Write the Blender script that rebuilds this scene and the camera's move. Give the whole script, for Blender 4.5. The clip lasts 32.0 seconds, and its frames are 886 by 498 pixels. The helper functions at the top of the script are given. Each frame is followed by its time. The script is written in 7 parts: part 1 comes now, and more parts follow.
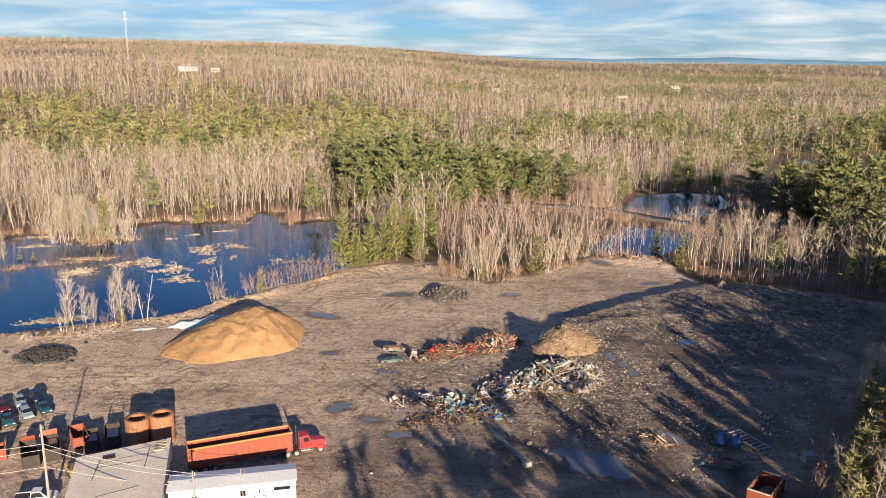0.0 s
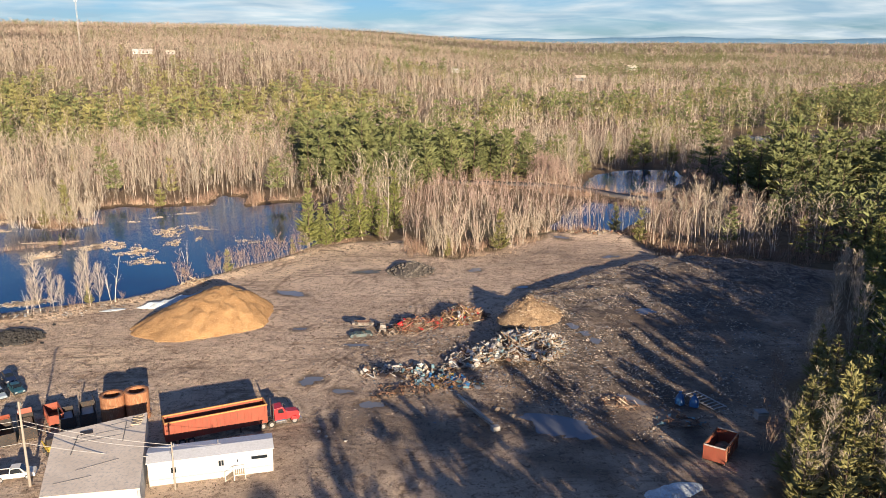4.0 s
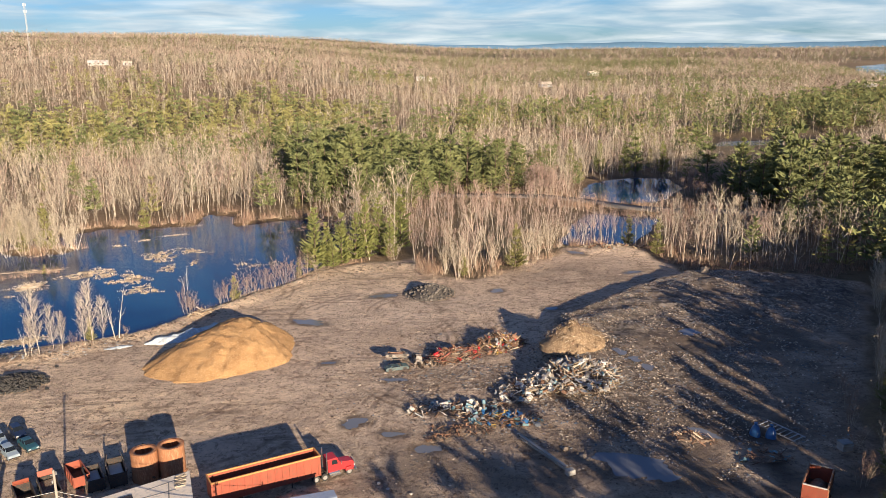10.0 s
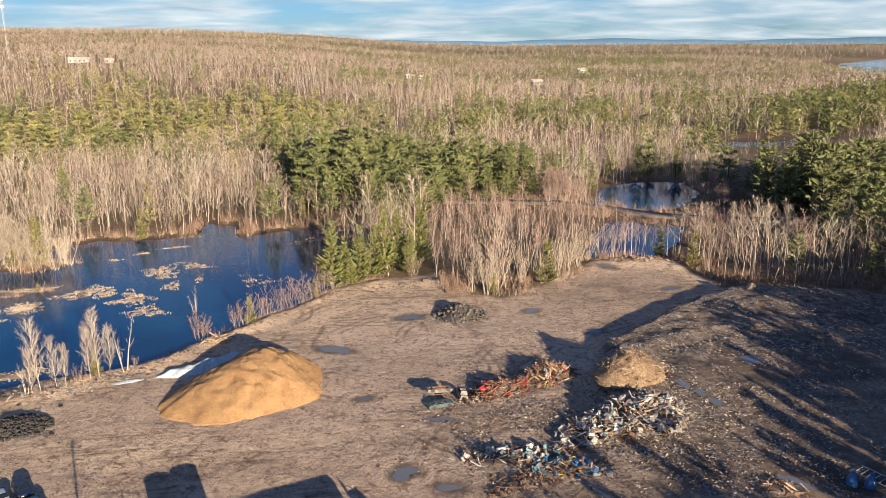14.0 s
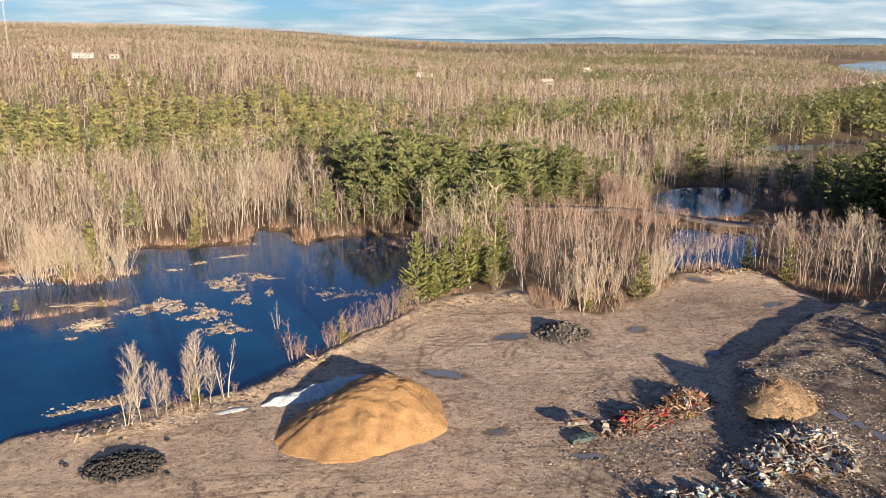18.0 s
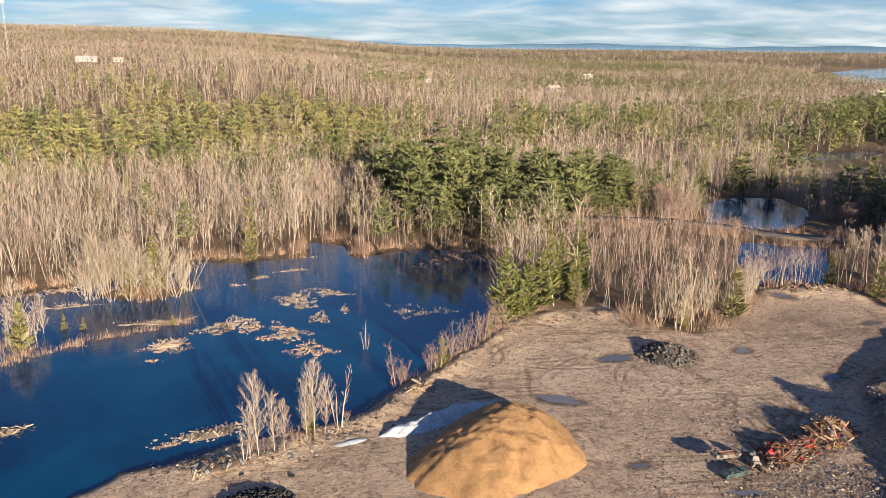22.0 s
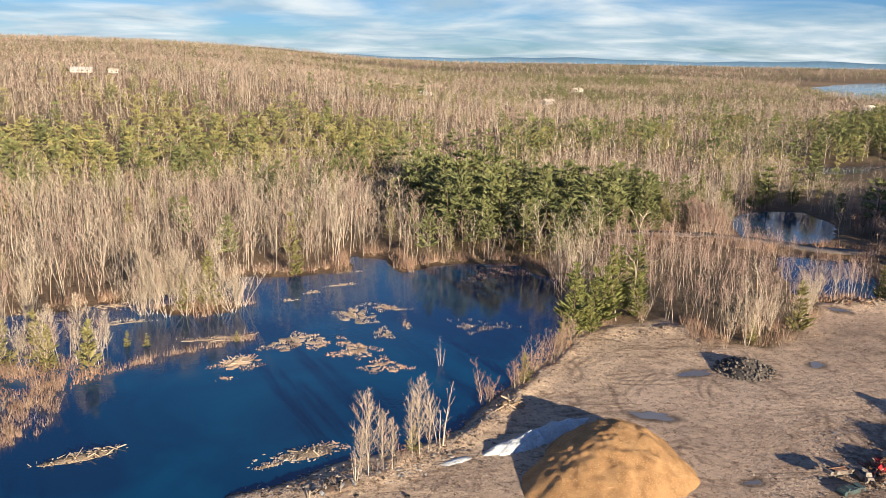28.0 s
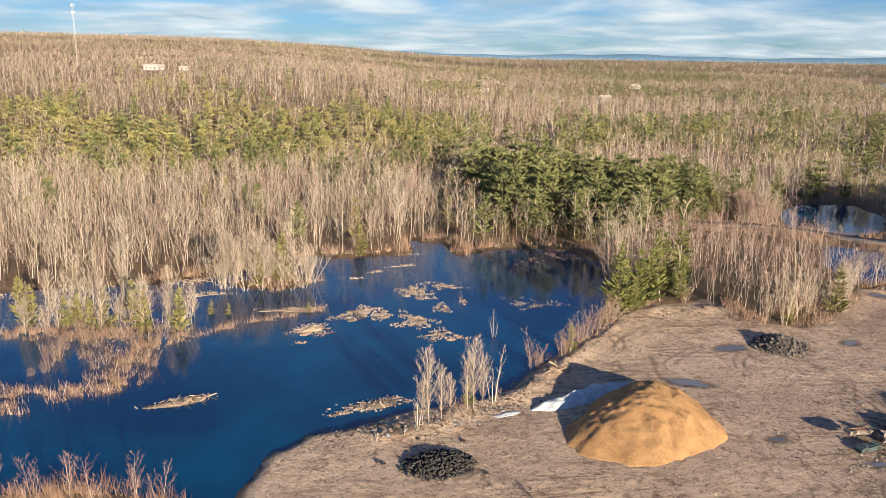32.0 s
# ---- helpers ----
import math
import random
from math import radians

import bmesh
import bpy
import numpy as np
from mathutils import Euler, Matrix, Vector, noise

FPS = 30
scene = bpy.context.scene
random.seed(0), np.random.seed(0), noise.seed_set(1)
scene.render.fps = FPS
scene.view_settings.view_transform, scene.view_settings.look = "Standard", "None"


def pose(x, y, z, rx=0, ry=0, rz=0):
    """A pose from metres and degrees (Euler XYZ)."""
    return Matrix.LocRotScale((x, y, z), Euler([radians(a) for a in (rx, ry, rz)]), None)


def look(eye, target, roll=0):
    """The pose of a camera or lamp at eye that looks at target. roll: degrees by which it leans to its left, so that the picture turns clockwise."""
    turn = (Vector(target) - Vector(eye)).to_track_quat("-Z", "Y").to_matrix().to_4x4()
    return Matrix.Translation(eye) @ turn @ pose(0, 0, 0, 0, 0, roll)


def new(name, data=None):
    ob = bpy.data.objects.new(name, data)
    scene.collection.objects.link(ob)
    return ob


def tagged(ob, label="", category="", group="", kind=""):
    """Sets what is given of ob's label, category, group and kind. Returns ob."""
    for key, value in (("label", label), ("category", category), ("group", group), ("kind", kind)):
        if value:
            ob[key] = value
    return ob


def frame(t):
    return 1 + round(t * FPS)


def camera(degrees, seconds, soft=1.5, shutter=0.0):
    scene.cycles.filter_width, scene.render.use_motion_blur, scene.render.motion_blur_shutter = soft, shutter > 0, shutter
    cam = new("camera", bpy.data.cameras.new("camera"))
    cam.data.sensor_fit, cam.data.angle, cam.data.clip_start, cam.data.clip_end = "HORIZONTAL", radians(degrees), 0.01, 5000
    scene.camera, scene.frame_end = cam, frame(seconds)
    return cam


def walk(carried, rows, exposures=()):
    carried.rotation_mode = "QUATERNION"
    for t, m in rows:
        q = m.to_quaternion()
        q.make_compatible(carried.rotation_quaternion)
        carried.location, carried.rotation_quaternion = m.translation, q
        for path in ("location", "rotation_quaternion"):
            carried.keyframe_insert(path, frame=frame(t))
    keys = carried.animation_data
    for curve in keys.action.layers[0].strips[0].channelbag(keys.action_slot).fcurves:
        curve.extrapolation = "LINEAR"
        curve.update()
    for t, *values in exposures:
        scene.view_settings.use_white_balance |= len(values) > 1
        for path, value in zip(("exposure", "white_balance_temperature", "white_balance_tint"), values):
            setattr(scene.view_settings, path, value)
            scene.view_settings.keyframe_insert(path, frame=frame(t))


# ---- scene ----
cam = camera(57.0, 32.0, soft=0.65)
PATH = [
    (0, (1.301, 1.309, 58.301), (1.302, 3.254, 57.834), 0.4),
    (0.5, (2.796, 0.335, 58.124), (2.807, 2.279, 57.653), 0.4),
    (1, (3.746, -0.505, 58.016), (3.766, 1.438, 57.542), 0.4),
    (1.5, (4.222, -1.207, 57.983), (4.253, 0.734, 57.504), 0.3),
    (2, (4.31, -1.781, 58.03), (4.354, 0.159, 57.544), 0.2),
    (2.5, (4.016, -2.213, 58.051), (4.072, -0.275, 57.559), 0.1),
    (4.5, (-1.688, -2.483, 57.886), (-1.581, -0.553, 57.372), -0.0),
    (5, (-4.046, -2.251, 57.892), (-3.929, -0.323, 57.374), -0.1),
    (5.5, (-6.73, -1.909, 57.944), (-6.603, 0.017, 57.422), -0.2),
    (6, (-8.964, -1.426, 58.03), (-8.828, 0.5, 57.507), -0.3),
    (6.5, (-10.743, -0.767, 58.109), (-10.598, 1.159, 57.588), -0.3),
    (7, (-12.062, 0.106, 58.177), (-11.908, 2.032, 57.66), -0.3),
    (7.5, (-12.982, 1.207, 58.239), (-12.818, 3.134, 57.727), -0.3),
    (8, (-13.604, 2.526, 58.307), (-13.431, 4.453, 57.799), -0.3),
    (8.5, (-14.026, 4.028, 58.381), (-13.844, 5.955, 57.877), -0.4),
    (9, (-14.29, 5.685, 58.454), (-14.1, 7.612, 57.953), -0.4),
    (9.5, (-14.415, 7.484, 58.52), (-14.217, 9.411, 58.023), -0.5),
    (10, (-14.429, 9.404, 58.619), (-14.223, 11.331, 58.125), -0.5),
    (10.5, (-14.399, 11.406, 58.777), (-14.186, 13.333, 58.285), -0.5),
    (11, (-14.492, 13.442, 58.972), (-14.271, 15.368, 58.481), -0.5),
    (11.5, (-14.928, 15.476, 59.162), (-14.7, 17.401, 58.671), -0.5),
    (12, (-15.851, 17.486, 59.32), (-15.616, 19.41, 58.827), -0.4),
    (12.5, (-17.304, 19.465, 59.431), (-17.064, 21.388, 58.936), -0.4),
    (13, (-19.26, 21.426, 59.529), (-19.014, 23.347, 59.031), -0.4),
    (13.5, (-21.425, 23.362, 59.657), (-21.175, 25.282, 59.156), -0.4),
    (15.5, (-32.249, 30.801, 60.191), (-31.984, 32.717, 59.682), -0.2),
    (16, (-35.015, 32.705, 60.285), (-34.747, 34.621, 59.775), -0.1),
    (16.5, (-37.796, 34.632, 60.372), (-37.523, 36.547, 59.862), -0.1),
    (17, (-40.531, 36.485, 60.419), (-40.253, 38.398, 59.909), -0.1),
    (17.5, (-43.252, 38.249, 60.43), (-42.97, 40.163, 59.92), -0.0),
    (18, (-45.98, 39.908, 60.429), (-45.693, 41.821, 59.92), 0.1),
    (18.5, (-48.727, 41.453, 60.463), (-48.435, 43.365, 59.957), 0.1),
    (19, (-51.48, 42.908, 60.585), (-51.183, 44.82, 60.08), 0.2),
    (19.5, (-54.191, 44.341, 60.762), (-53.889, 46.252, 60.258), 0.2),
    (20, (-56.836, 45.801, 60.89), (-56.529, 47.712, 60.386), 0.3),
    (20.5, (-59.43, 47.276, 60.901), (-59.118, 49.186, 60.398), 0.3),
    (21, (-62.012, 48.725, 60.841), (-61.696, 50.636, 60.34), 0.4),
    (21.5, (-64.613, 50.121, 60.801), (-64.293, 52.031, 60.302), 0.4),
    (22, (-67.234, 51.467, 60.81), (-66.909, 53.377, 60.312), 0.5),
    (22.5, (-69.846, 52.805, 60.828), (-69.516, 54.714, 60.333), 0.5),
    (23, (-72.418, 54.18, 60.814), (-72.084, 56.089, 60.321), 0.6),
    (23.5, (-74.939, 55.581, 60.767), (-74.601, 57.49, 60.276), 0.6),
    (24, (-77.406, 56.959, 60.699), (-77.064, 58.867, 60.21), 0.7),
    (24.5, (-79.789, 58.251, 60.616), (-79.443, 60.159, 60.127), 0.8),
    (25, (-82.068, 59.448, 60.511), (-81.72, 61.356, 60.025), 0.8),
    (25.5, (-83.894, 60.147, 60.455), (-83.542, 62.056, 59.971), 0.8),
    (27.5, (-86.246, 57.536, 60.807), (-85.868, 59.443, 60.339), 0.9),
    (28, (-86.292, 56.33, 60.76), (-85.911, 58.237, 60.292), 0.9),
    (28.5, (-86.21, 54.93, 60.663), (-85.826, 56.836, 60.194), 0.9),
    (29, (-86.306, 53.35, 60.641), (-85.917, 55.255, 60.17), 0.9),
    (29.5, (-86.509, 51.612, 60.661), (-86.116, 53.516, 60.189), 1.0),
    (30, (-86.811, 49.74, 60.698), (-86.414, 51.642, 60.224), 1.0),
    (30.5, (-87.222, 47.738, 60.728), (-86.82, 49.638, 60.253), 1.0),
    (31, (-87.757, 45.616, 60.724), (-87.351, 47.515, 60.248), 1.0),
    (31.5, (-88.462, 43.441, 60.625), (-88.05, 45.339, 60.149), 1.1),
    (31.6, (-88.586, 43.011, 60.615), (-88.181, 44.911, 60.139), 1.1),
    (31.7, (-88.71, 42.581, 60.604), (-88.321, 44.485, 60.129), 1.1),
    (31.8, (-88.834, 42.152, 60.594), (-88.471, 44.06, 60.118), 1.0),
    (31.9, (-88.958, 41.722, 60.584), (-88.641, 43.638, 60.107), 0.9),
    (32, (-89.082, 41.292, 60.573), (-88.834, 43.219, 60.097), 0.7),
]
walk(cam, [(t, look(eye, target, roll)) for t, eye, target, roll in PATH])

# ---- light: low warm sun from behind, clear blue sky with thin cloud ----
SUN_AZ, SUN_EL = 18.2, 12.6      # shadows fall 18 degrees west of ahead
to_sun = Vector((math.sin(radians(SUN_AZ)) * math.cos(radians(SUN_EL)), -math.cos(radians(SUN_AZ)) * math.cos(radians(SUN_EL)), math.sin(radians(SUN_EL))))
sun_data = bpy.data.lights.new("sun", "SUN")
sun_data.energy, sun_data.angle, sun_data.color = 5.0, radians(0.6), (1.0, 0.83, 0.62)
sun = new("sun", sun_data)
sun.matrix_world = look((0, 0, 300), tuple(Vector((0, 0, 300)) - to_sun))
scene.view_settings.exposure = 1.12

world = bpy.data.worlds.new("sky")
scene.world = world
world.use_nodes = True
wn, wl = world.node_tree.nodes, world.node_tree.links
wn.clear()
w_out = wn.new("ShaderNodeOutputWorld")
w_bg = wn.new("ShaderNodeBackground")
w_sky = wn.new("ShaderNodeTexSky")
w_sky.sky_type, w_sky.sun_disc = "NISHITA", False
w_sky.sun_elevation, w_sky.sun_rotation = radians(22), radians(180 - SUN_AZ)
w_sky.air_density, w_sky.dust_density, w_sky.ozone_density = 1.0, 0.0, 4.0
w_co = wn.new("ShaderNodeTexCoord")
w_sep = wn.new("ShaderNodeSeparateXYZ")
w_div = wn.new("ShaderNodeMath"); w_div.operation = "ADD"; w_div.inputs[1].default_value = 0.11
w_px = wn.new("ShaderNodeMath"); w_px.operation = "DIVIDE"
w_py = wn.new("ShaderNodeMath"); w_py.operation = "DIVIDE"
w_cmb = wn.new("ShaderNodeCombineXYZ")
w_n = wn.new("ShaderNodeTexNoise"); w_n.inputs["Scale"].default_value = 0.75; w_n.inputs["Detail"].default_value = 7; w_n.inputs["Roughness"].default_value = 0.55; w_n.inputs["Distortion"].default_value = 0.5
w_r = wn.new("ShaderNodeMapRange")
w_r.inputs["From Min"].default_value, w_r.inputs["From Max"].default_value = 0.34, 0.58
w_n2 = wn.new("ShaderNodeTexNoise"); w_n2.inputs["Scale"].default_value = 1.3; w_n2.inputs["Detail"].default_value = 7; w_n2.inputs["Distortion"].default_value = 0.4
w_r2 = wn.new("ShaderNodeMapRange")
w_r2.inputs["From Min"].default_value, w_r2.inputs["From Max"].default_value = 0.36, 0.66
w_thin = wn.new("ShaderNodeMapRange")          # cloud thins out towards the zenith
w_thin.inputs["From Min"].default_value, w_thin.inputs["From Max"].default_value = 0.04, 0.30
w_thin.inputs["To Min"].default_value, w_thin.inputs["To Max"].default_value = 0.95, 0.15
w_cloud = wn.new("ShaderNodeMixRGB")
w_cloud.inputs[1].default_value, w_cloud.inputs[2].default_value = (3.8, 5.3, 6.5, 1), (8.0, 8.6, 8.8, 1)
w_tint = wn.new("ShaderNodeMixRGB"); w_tint.blend_type = "MULTIPLY"; w_tint.inputs[0].default_value = 1.0
w_tint.inputs[2].default_value = (0.35, 0.57, 0.93, 1)
w_mix = wn.new("ShaderNodeMixRGB")
w_lev = wn.new("ShaderNodeMath"); w_lev.operation = "MULTIPLY"
wl.new(w_co.outputs["Generated"], w_sep.inputs[0])
wl.new(w_sep.outputs["Z"], w_div.inputs[0])
wl.new(w_sep.outputs["X"], w_px.inputs[0]); wl.new(w_div.outputs[0], w_px.inputs[1])
wl.new(w_sep.outputs["Y"], w_py.inputs[0]); wl.new(w_div.outputs[0], w_py.inputs[1])
wl.new(w_px.outputs[0], w_cmb.inputs[0]); wl.new(w_py.outputs[0], w_cmb.inputs[1])
wl.new(w_cmb.outputs[0], w_n.inputs["Vector"]); wl.new(w_cmb.outputs[0], w_n2.inputs["Vector"])
wl.new(w_n.outputs[0], w_r.inputs[0]); wl.new(w_n2.outputs[0], w_r2.inputs[0])
wl.new(w_sep.outputs["Z"], w_thin.inputs[0])
wl.new(w_r.outputs[0], w_lev.inputs[0]); wl.new(w_thin.outputs[0], w_lev.inputs[1])
wl.new(w_r2.outputs[0], w_cloud.inputs[0])
wl.new(w_lev.outputs[0], w_mix.inputs[0])
wl.new(w_sky.outputs[0], w_tint.inputs[1])
wl.new(w_tint.outputs[0], w_mix.inputs[1]); wl.new(w_cloud.outputs[0], w_mix.inputs[2])
wl.new(w_mix.outputs[0], w_bg.inputs[0])
w_bg.inputs[1].default_value = 0.05
wl.new(w_bg.outputs[0], w_out.inputs[0])


# ---- materials ----
def material(name, base, second=None, rough=0.85, scale=1.0, scale2=12.0, bump=0.0, bump_scale=20.0, metal=0.0, island=0.0, third=None, ob_rand=0.0, spec=0.3, stretch=None):
    """Two scales of noise between the colours, fine relief, and a spread of value per island or per object."""
    m = bpy.data.materials.new(name)
    m.use_nodes = True
    n, l = m.node_tree.nodes, m.node_tree.links
    b = n["Principled BSDF"]
    b.inputs["Roughness"].default_value, b.inputs["Metallic"].default_value = rough, metal
    b.inputs["Specular IOR Level"].default_value = spec
    geo = n.new("ShaderNodeNewGeometry")
    if stretch:
        tc = n.new("ShaderNodeTexCoord")
        mp = n.new("ShaderNodeMapping"); mp.inputs["Scale"].default_value = stretch
        l.new(tc.outputs["Object"], mp.inputs[0])
        where = mp.outputs[0]
    else:
        where = geo.outputs["Position"]
    def noise_at(sc, detail=5.0):
        t = n.new("ShaderNodeTexNoise")
        t.inputs["Scale"].default_value, t.inputs["Detail"].default_value, t.inputs["Roughness"].default_value = sc, detail, 0.65
        l.new(where, t.inputs["Vector"])
        return t.outputs[0]
    def ramp(src, a, c):
        r = n.new("ShaderNodeMapRange")
        r.inputs["From Min"].default_value, r.inputs["From Max"].default_value = a, c
        l.new(src, r.inputs[0])
        return r.outputs[0]
    def mix(fac, a, c):
        x = n.new("ShaderNodeMixRGB")
        l.new(fac, x.inputs[0])
        for sock, v in ((x.inputs[1], a), (x.inputs[2], c)):
            if isinstance(v, tuple):
                sock.default_value = (*v, 1)
            else:
                l.new(v, sock)
        return x.outputs[0]
    second = second or tuple(v * 0.72 for v in base)
    col = mix(ramp(noise_at(scale), 0.38, 0.62), base, second)
    if third:
        col = mix(ramp(noise_at(scale2, 8.0), 0.5, 0.68), col, third)
    else:
        col = mix(ramp(noise_at(scale2, 8.0), 0.2, 0.9), col, tuple(v * 0.6 for v in base))
    for amount, src in ((island, geo.outputs["Random Per Island"]), (ob_rand, None)):
        if amount:
            if src is None:
                src = n.new("ShaderNodeObjectInfo").outputs["Random"]
            h = n.new("ShaderNodeHueSaturation")
            r = n.new("ShaderNodeMapRange")
            r.inputs["To Min"].default_value, r.inputs["To Max"].default_value = 1 - amount, 1 + amount
            l.new(src, r.inputs[0]); l.new(r.outputs[0], h.inputs["Value"]); l.new(col, h.inputs["Color"])
            col = h.outputs[0]
    l.new(col, b.inputs["Base Color"])
    if bump:
        bp = n.new("ShaderNodeBump")
        bp.inputs["Strength"].default_value, bp.inputs["Distance"].default_value = 0.9, bump
        l.new(noise_at(bump_scale, 8.0), bp.inputs["Height"])
        l.new(bp.outputs[0], b.inputs["Normal"])
    return m


def water_material(name, deep, shallow, ripple, scale, spec=0.5):
    m = bpy.data.materials.new(name)
    m.use_nodes = True
    n, l = m.node_tree.nodes, m.node_tree.links
    b = n["Principled BSDF"]
    b.inputs["IOR"].default_value, b.inputs["Specular IOR Level"].default_value = 1.33, spec
    geo = n.new("ShaderNodeNewGeometry")
    t = n.new("ShaderNodeTexNoise")
    t.inputs["Scale"].default_value, t.inputs["Detail"].default_value = scale, 4
    l.new(geo.outputs["Position"], t.inputs["Vector"])
    bp = n.new("ShaderNodeBump")
    bp.inputs["Strength"].default_value, bp.inputs["Distance"].default_value = 0.5, ripple
    l.new(t.outputs[0], bp.inputs["Height"]); l.new(bp.outputs[0], b.inputs["Normal"])
    # calm and ruffled patches; brighter colour patches paint in mirrored sky, not depth
    t2 = n.new("ShaderNodeTexNoise"); t2.inputs["Scale"].default_value = 0.03; t2.inputs["Detail"].default_value = 4; t2.inputs["Distortion"].default_value = 0.6
    l.new(geo.outputs["Position"], t2.inputs["Vector"])
    r = n.new("ShaderNodeMapRange"); r.inputs["From Min"].default_value, r.inputs["From Max"].default_value = 0.4, 0.65
    r.inputs["To Min"].default_value, r.inputs["To Max"].default_value = 0.03, 0.14
    l.new(t2.outputs[0], r.inputs[0]); l.new(r.outputs[0], b.inputs["Roughness"])
    r2 = n.new("ShaderNodeMapRange"); r2.inputs["From Min"].default_value, r2.inputs["From Max"].default_value = 0.38, 0.64
    mx = n.new("ShaderNodeMixRGB"); mx.inputs[1].default_value, mx.inputs[2].default_value = (*deep, 1), (*shallow, 1)
    l.new(t2.outputs[0], r2.inputs[0]); l.new(r2.outputs[0], mx.inputs[0]); l.new(mx.outputs[0], b.inputs["Base Color"])
    return m


WATER = water_material("pond_water", (0.0, 0.028, 0.085), (0.0, 0.065, 0.15), 0.03, 1.3, 0.75)
PUDDLE = water_material("puddle_water", (0.15, 0.155, 0.175), (0.2, 0.205, 0.22), 0.004, 3.0)
BARK_GREY = material("bare_bark", (0.585, 0.495, 0.385), (0.42, 0.345, 0.26), 0.9, 0.05, 0.6, island=0.45, spec=0.1)
BARK_PINK = material("birch_twig_bark", (0.49, 0.355, 0.29), (0.36, 0.245, 0.2), 0.9, 0.07, 0.7, island=0.4, spec=0.1)
BARK_WHITE = material("birch_trunk_bark", (0.62, 0.55, 0.46), (0.48, 0.40, 0.32), 0.85, 0.8, 6.0, island=0.2, third=(0.16, 0.12, 0.1), spec=0.15)
BARK_DARK = material("pine_bark", (0.16, 0.11, 0.08), (0.11, 0.08, 0.06), 0.95, 1.0, 9.0, bump=0.02)
NEEDLE = material("pine_needles", (0.235, 0.245, 0.098), (0.135, 0.16, 0.068), 0.8, 0.12, 0.6, island=0.14, spec=0.2)
NEEDLE_BRIGHT = material("fresh_pine_needles", (0.30, 0.305, 0.10), (0.19, 0.215, 0.078), 0.8, 0.3, 2.0, island=0.14, spec=0.2)
NEEDLE_YELLOW = material("young_pine_needles", (0.34, 0.31, 0.12), (0.25, 0.24, 0.095), 0.8, 0.12, 0.6, island=0.14, spec=0.2)
REED = material("dead_reed", (0.60, 0.48, 0.35), (0.44, 0.33, 0.23), 0.9, 0.3, 3.0, island=0.35, spec=0.1)
SHRUB = material("shrub_twig", (0.40, 0.27, 0.195), (0.29, 0.19, 0.14), 0.9, 0.2, 2.0, island=0.35, spec=0.1)


# ---- the lie of the land ----
def vnoise(x, y, s, seed=0):
    """Smooth value noise in -1..1 on a lattice of s metres."""
    x, y = np.asarray(x, float) / s + 1000.5 + seed * 17.3, np.asarray(y, float) / s + 1000.5 + seed * 7.7
    i, j = np.floor(x).astype(np.int64), np.floor(y).astype(np.int64)
    u, v = x - i, y - j
    u, v = u * u * (3 - 2 * u), v * v * (3 - 2 * v)
    def rnd(a, c):
        h = (a * 374761393 + c * 668265263 + seed * 1274126177) & 0xFFFFFFFF
        h = ((h ^ (h >> 13)) * 1103515245) & 0xFFFFFFFF
        return ((h ^ (h >> 16)) & 0xFFFF) / 32767.5 - 1
    return (rnd(i, j) * (1 - u) + rnd(i + 1, j) * u) * (1 - v) + (rnd(i, j + 1) * (1 - u) + rnd(i + 1, j + 1) * u) * v


def smooth(a, lo, hi):
    t = np.clip((np.asarray(a, float) - lo) / (hi - lo), 0, 1)
    return t * t * (3 - 2 * t)


def line_distance(x, y, pts, closed=False):
    d = np.full(np.shape(x), 1e9)
    pairs = list(zip(pts, pts[1:] + pts[:1] if closed else pts[1:]))
    for (ax, ay), (bx, by) in pairs:
        ex, ey = bx - ax, by - ay
        t = np.clip(((x - ax) * ex + (y - ay) * ey) / (ex * ex + ey * ey), 0, 1)
        d = np.minimum(d, np.hypot(x - ax - t * ex, y - ay - t * ey))
    return d


def inside(x, y, pts):
    r = np.zeros(np.shape(x), bool)
    for (ax, ay), (bx, by) in zip(pts, pts[1:] + pts[:1]):
        if ay != by:
            r ^= ((ay > y) != (by > y)) & (x < (bx - ax) * (y - ay) / (by - ay) + ax)
    return r


def signed(x, y, pts):
    """Distance to a closed outline, negative inside."""
    d = line_distance(x, y, pts, True)
    return np.where(inside(x, y, pts), -d, d)


POND = [(-105, 128), (-103.5, 146), (-100.5, 157), (-95, 162.7), (-89, 164), (-81, 169.5), (-70, 172.5), (-62.6, 175.3), (-57, 180.4), (-48.6, 190), (-36, 204), (-26, 219), (-21, 237), (-13, 262), (-20, 283), (-39, 285), (-54, 277), (-56, 294), (-66, 297), (-68, 280), (-80, 277), (-96, 278.5), (-112, 268), (-125, 258), (-140, 253), (-165, 250), (-205, 245), (-210, 150), (-150, 146), (-126, 150), (-113, 145), (-113, 128)]
ROAD_POND = [(68, 301), (71, 315), (83, 339), (102, 350), (120, 345), (116, 318), (98, 298), (86, 293)]
STAND = [(-4, 232), (2, 214), (9, 208), (22, 211), (30, 216), (42, 231), (52, 236), (60, 262), (66, 282), (50, 300), (14, 300), (-2, 262)]
SWAMP = [(44, 236), (66, 235), (88, 268), (84, 276), (66, 279), (54, 262)]
FAR_LAKE = [(790, 1150), (880, 1430), (1030, 1650), (1250, 1890), (1480, 2050), (1900, 2050), (1500, 1500), (1100, 1150)]
BACK_POND = [(183, 450), (200, 440), (224, 444), (262, 467), (278, 482), (246, 476), (219, 470), (190, 464)]
LOW = [(122, 298), (165, 288), (300, 480), (180, 460)]        # low brush between the road and the far pond
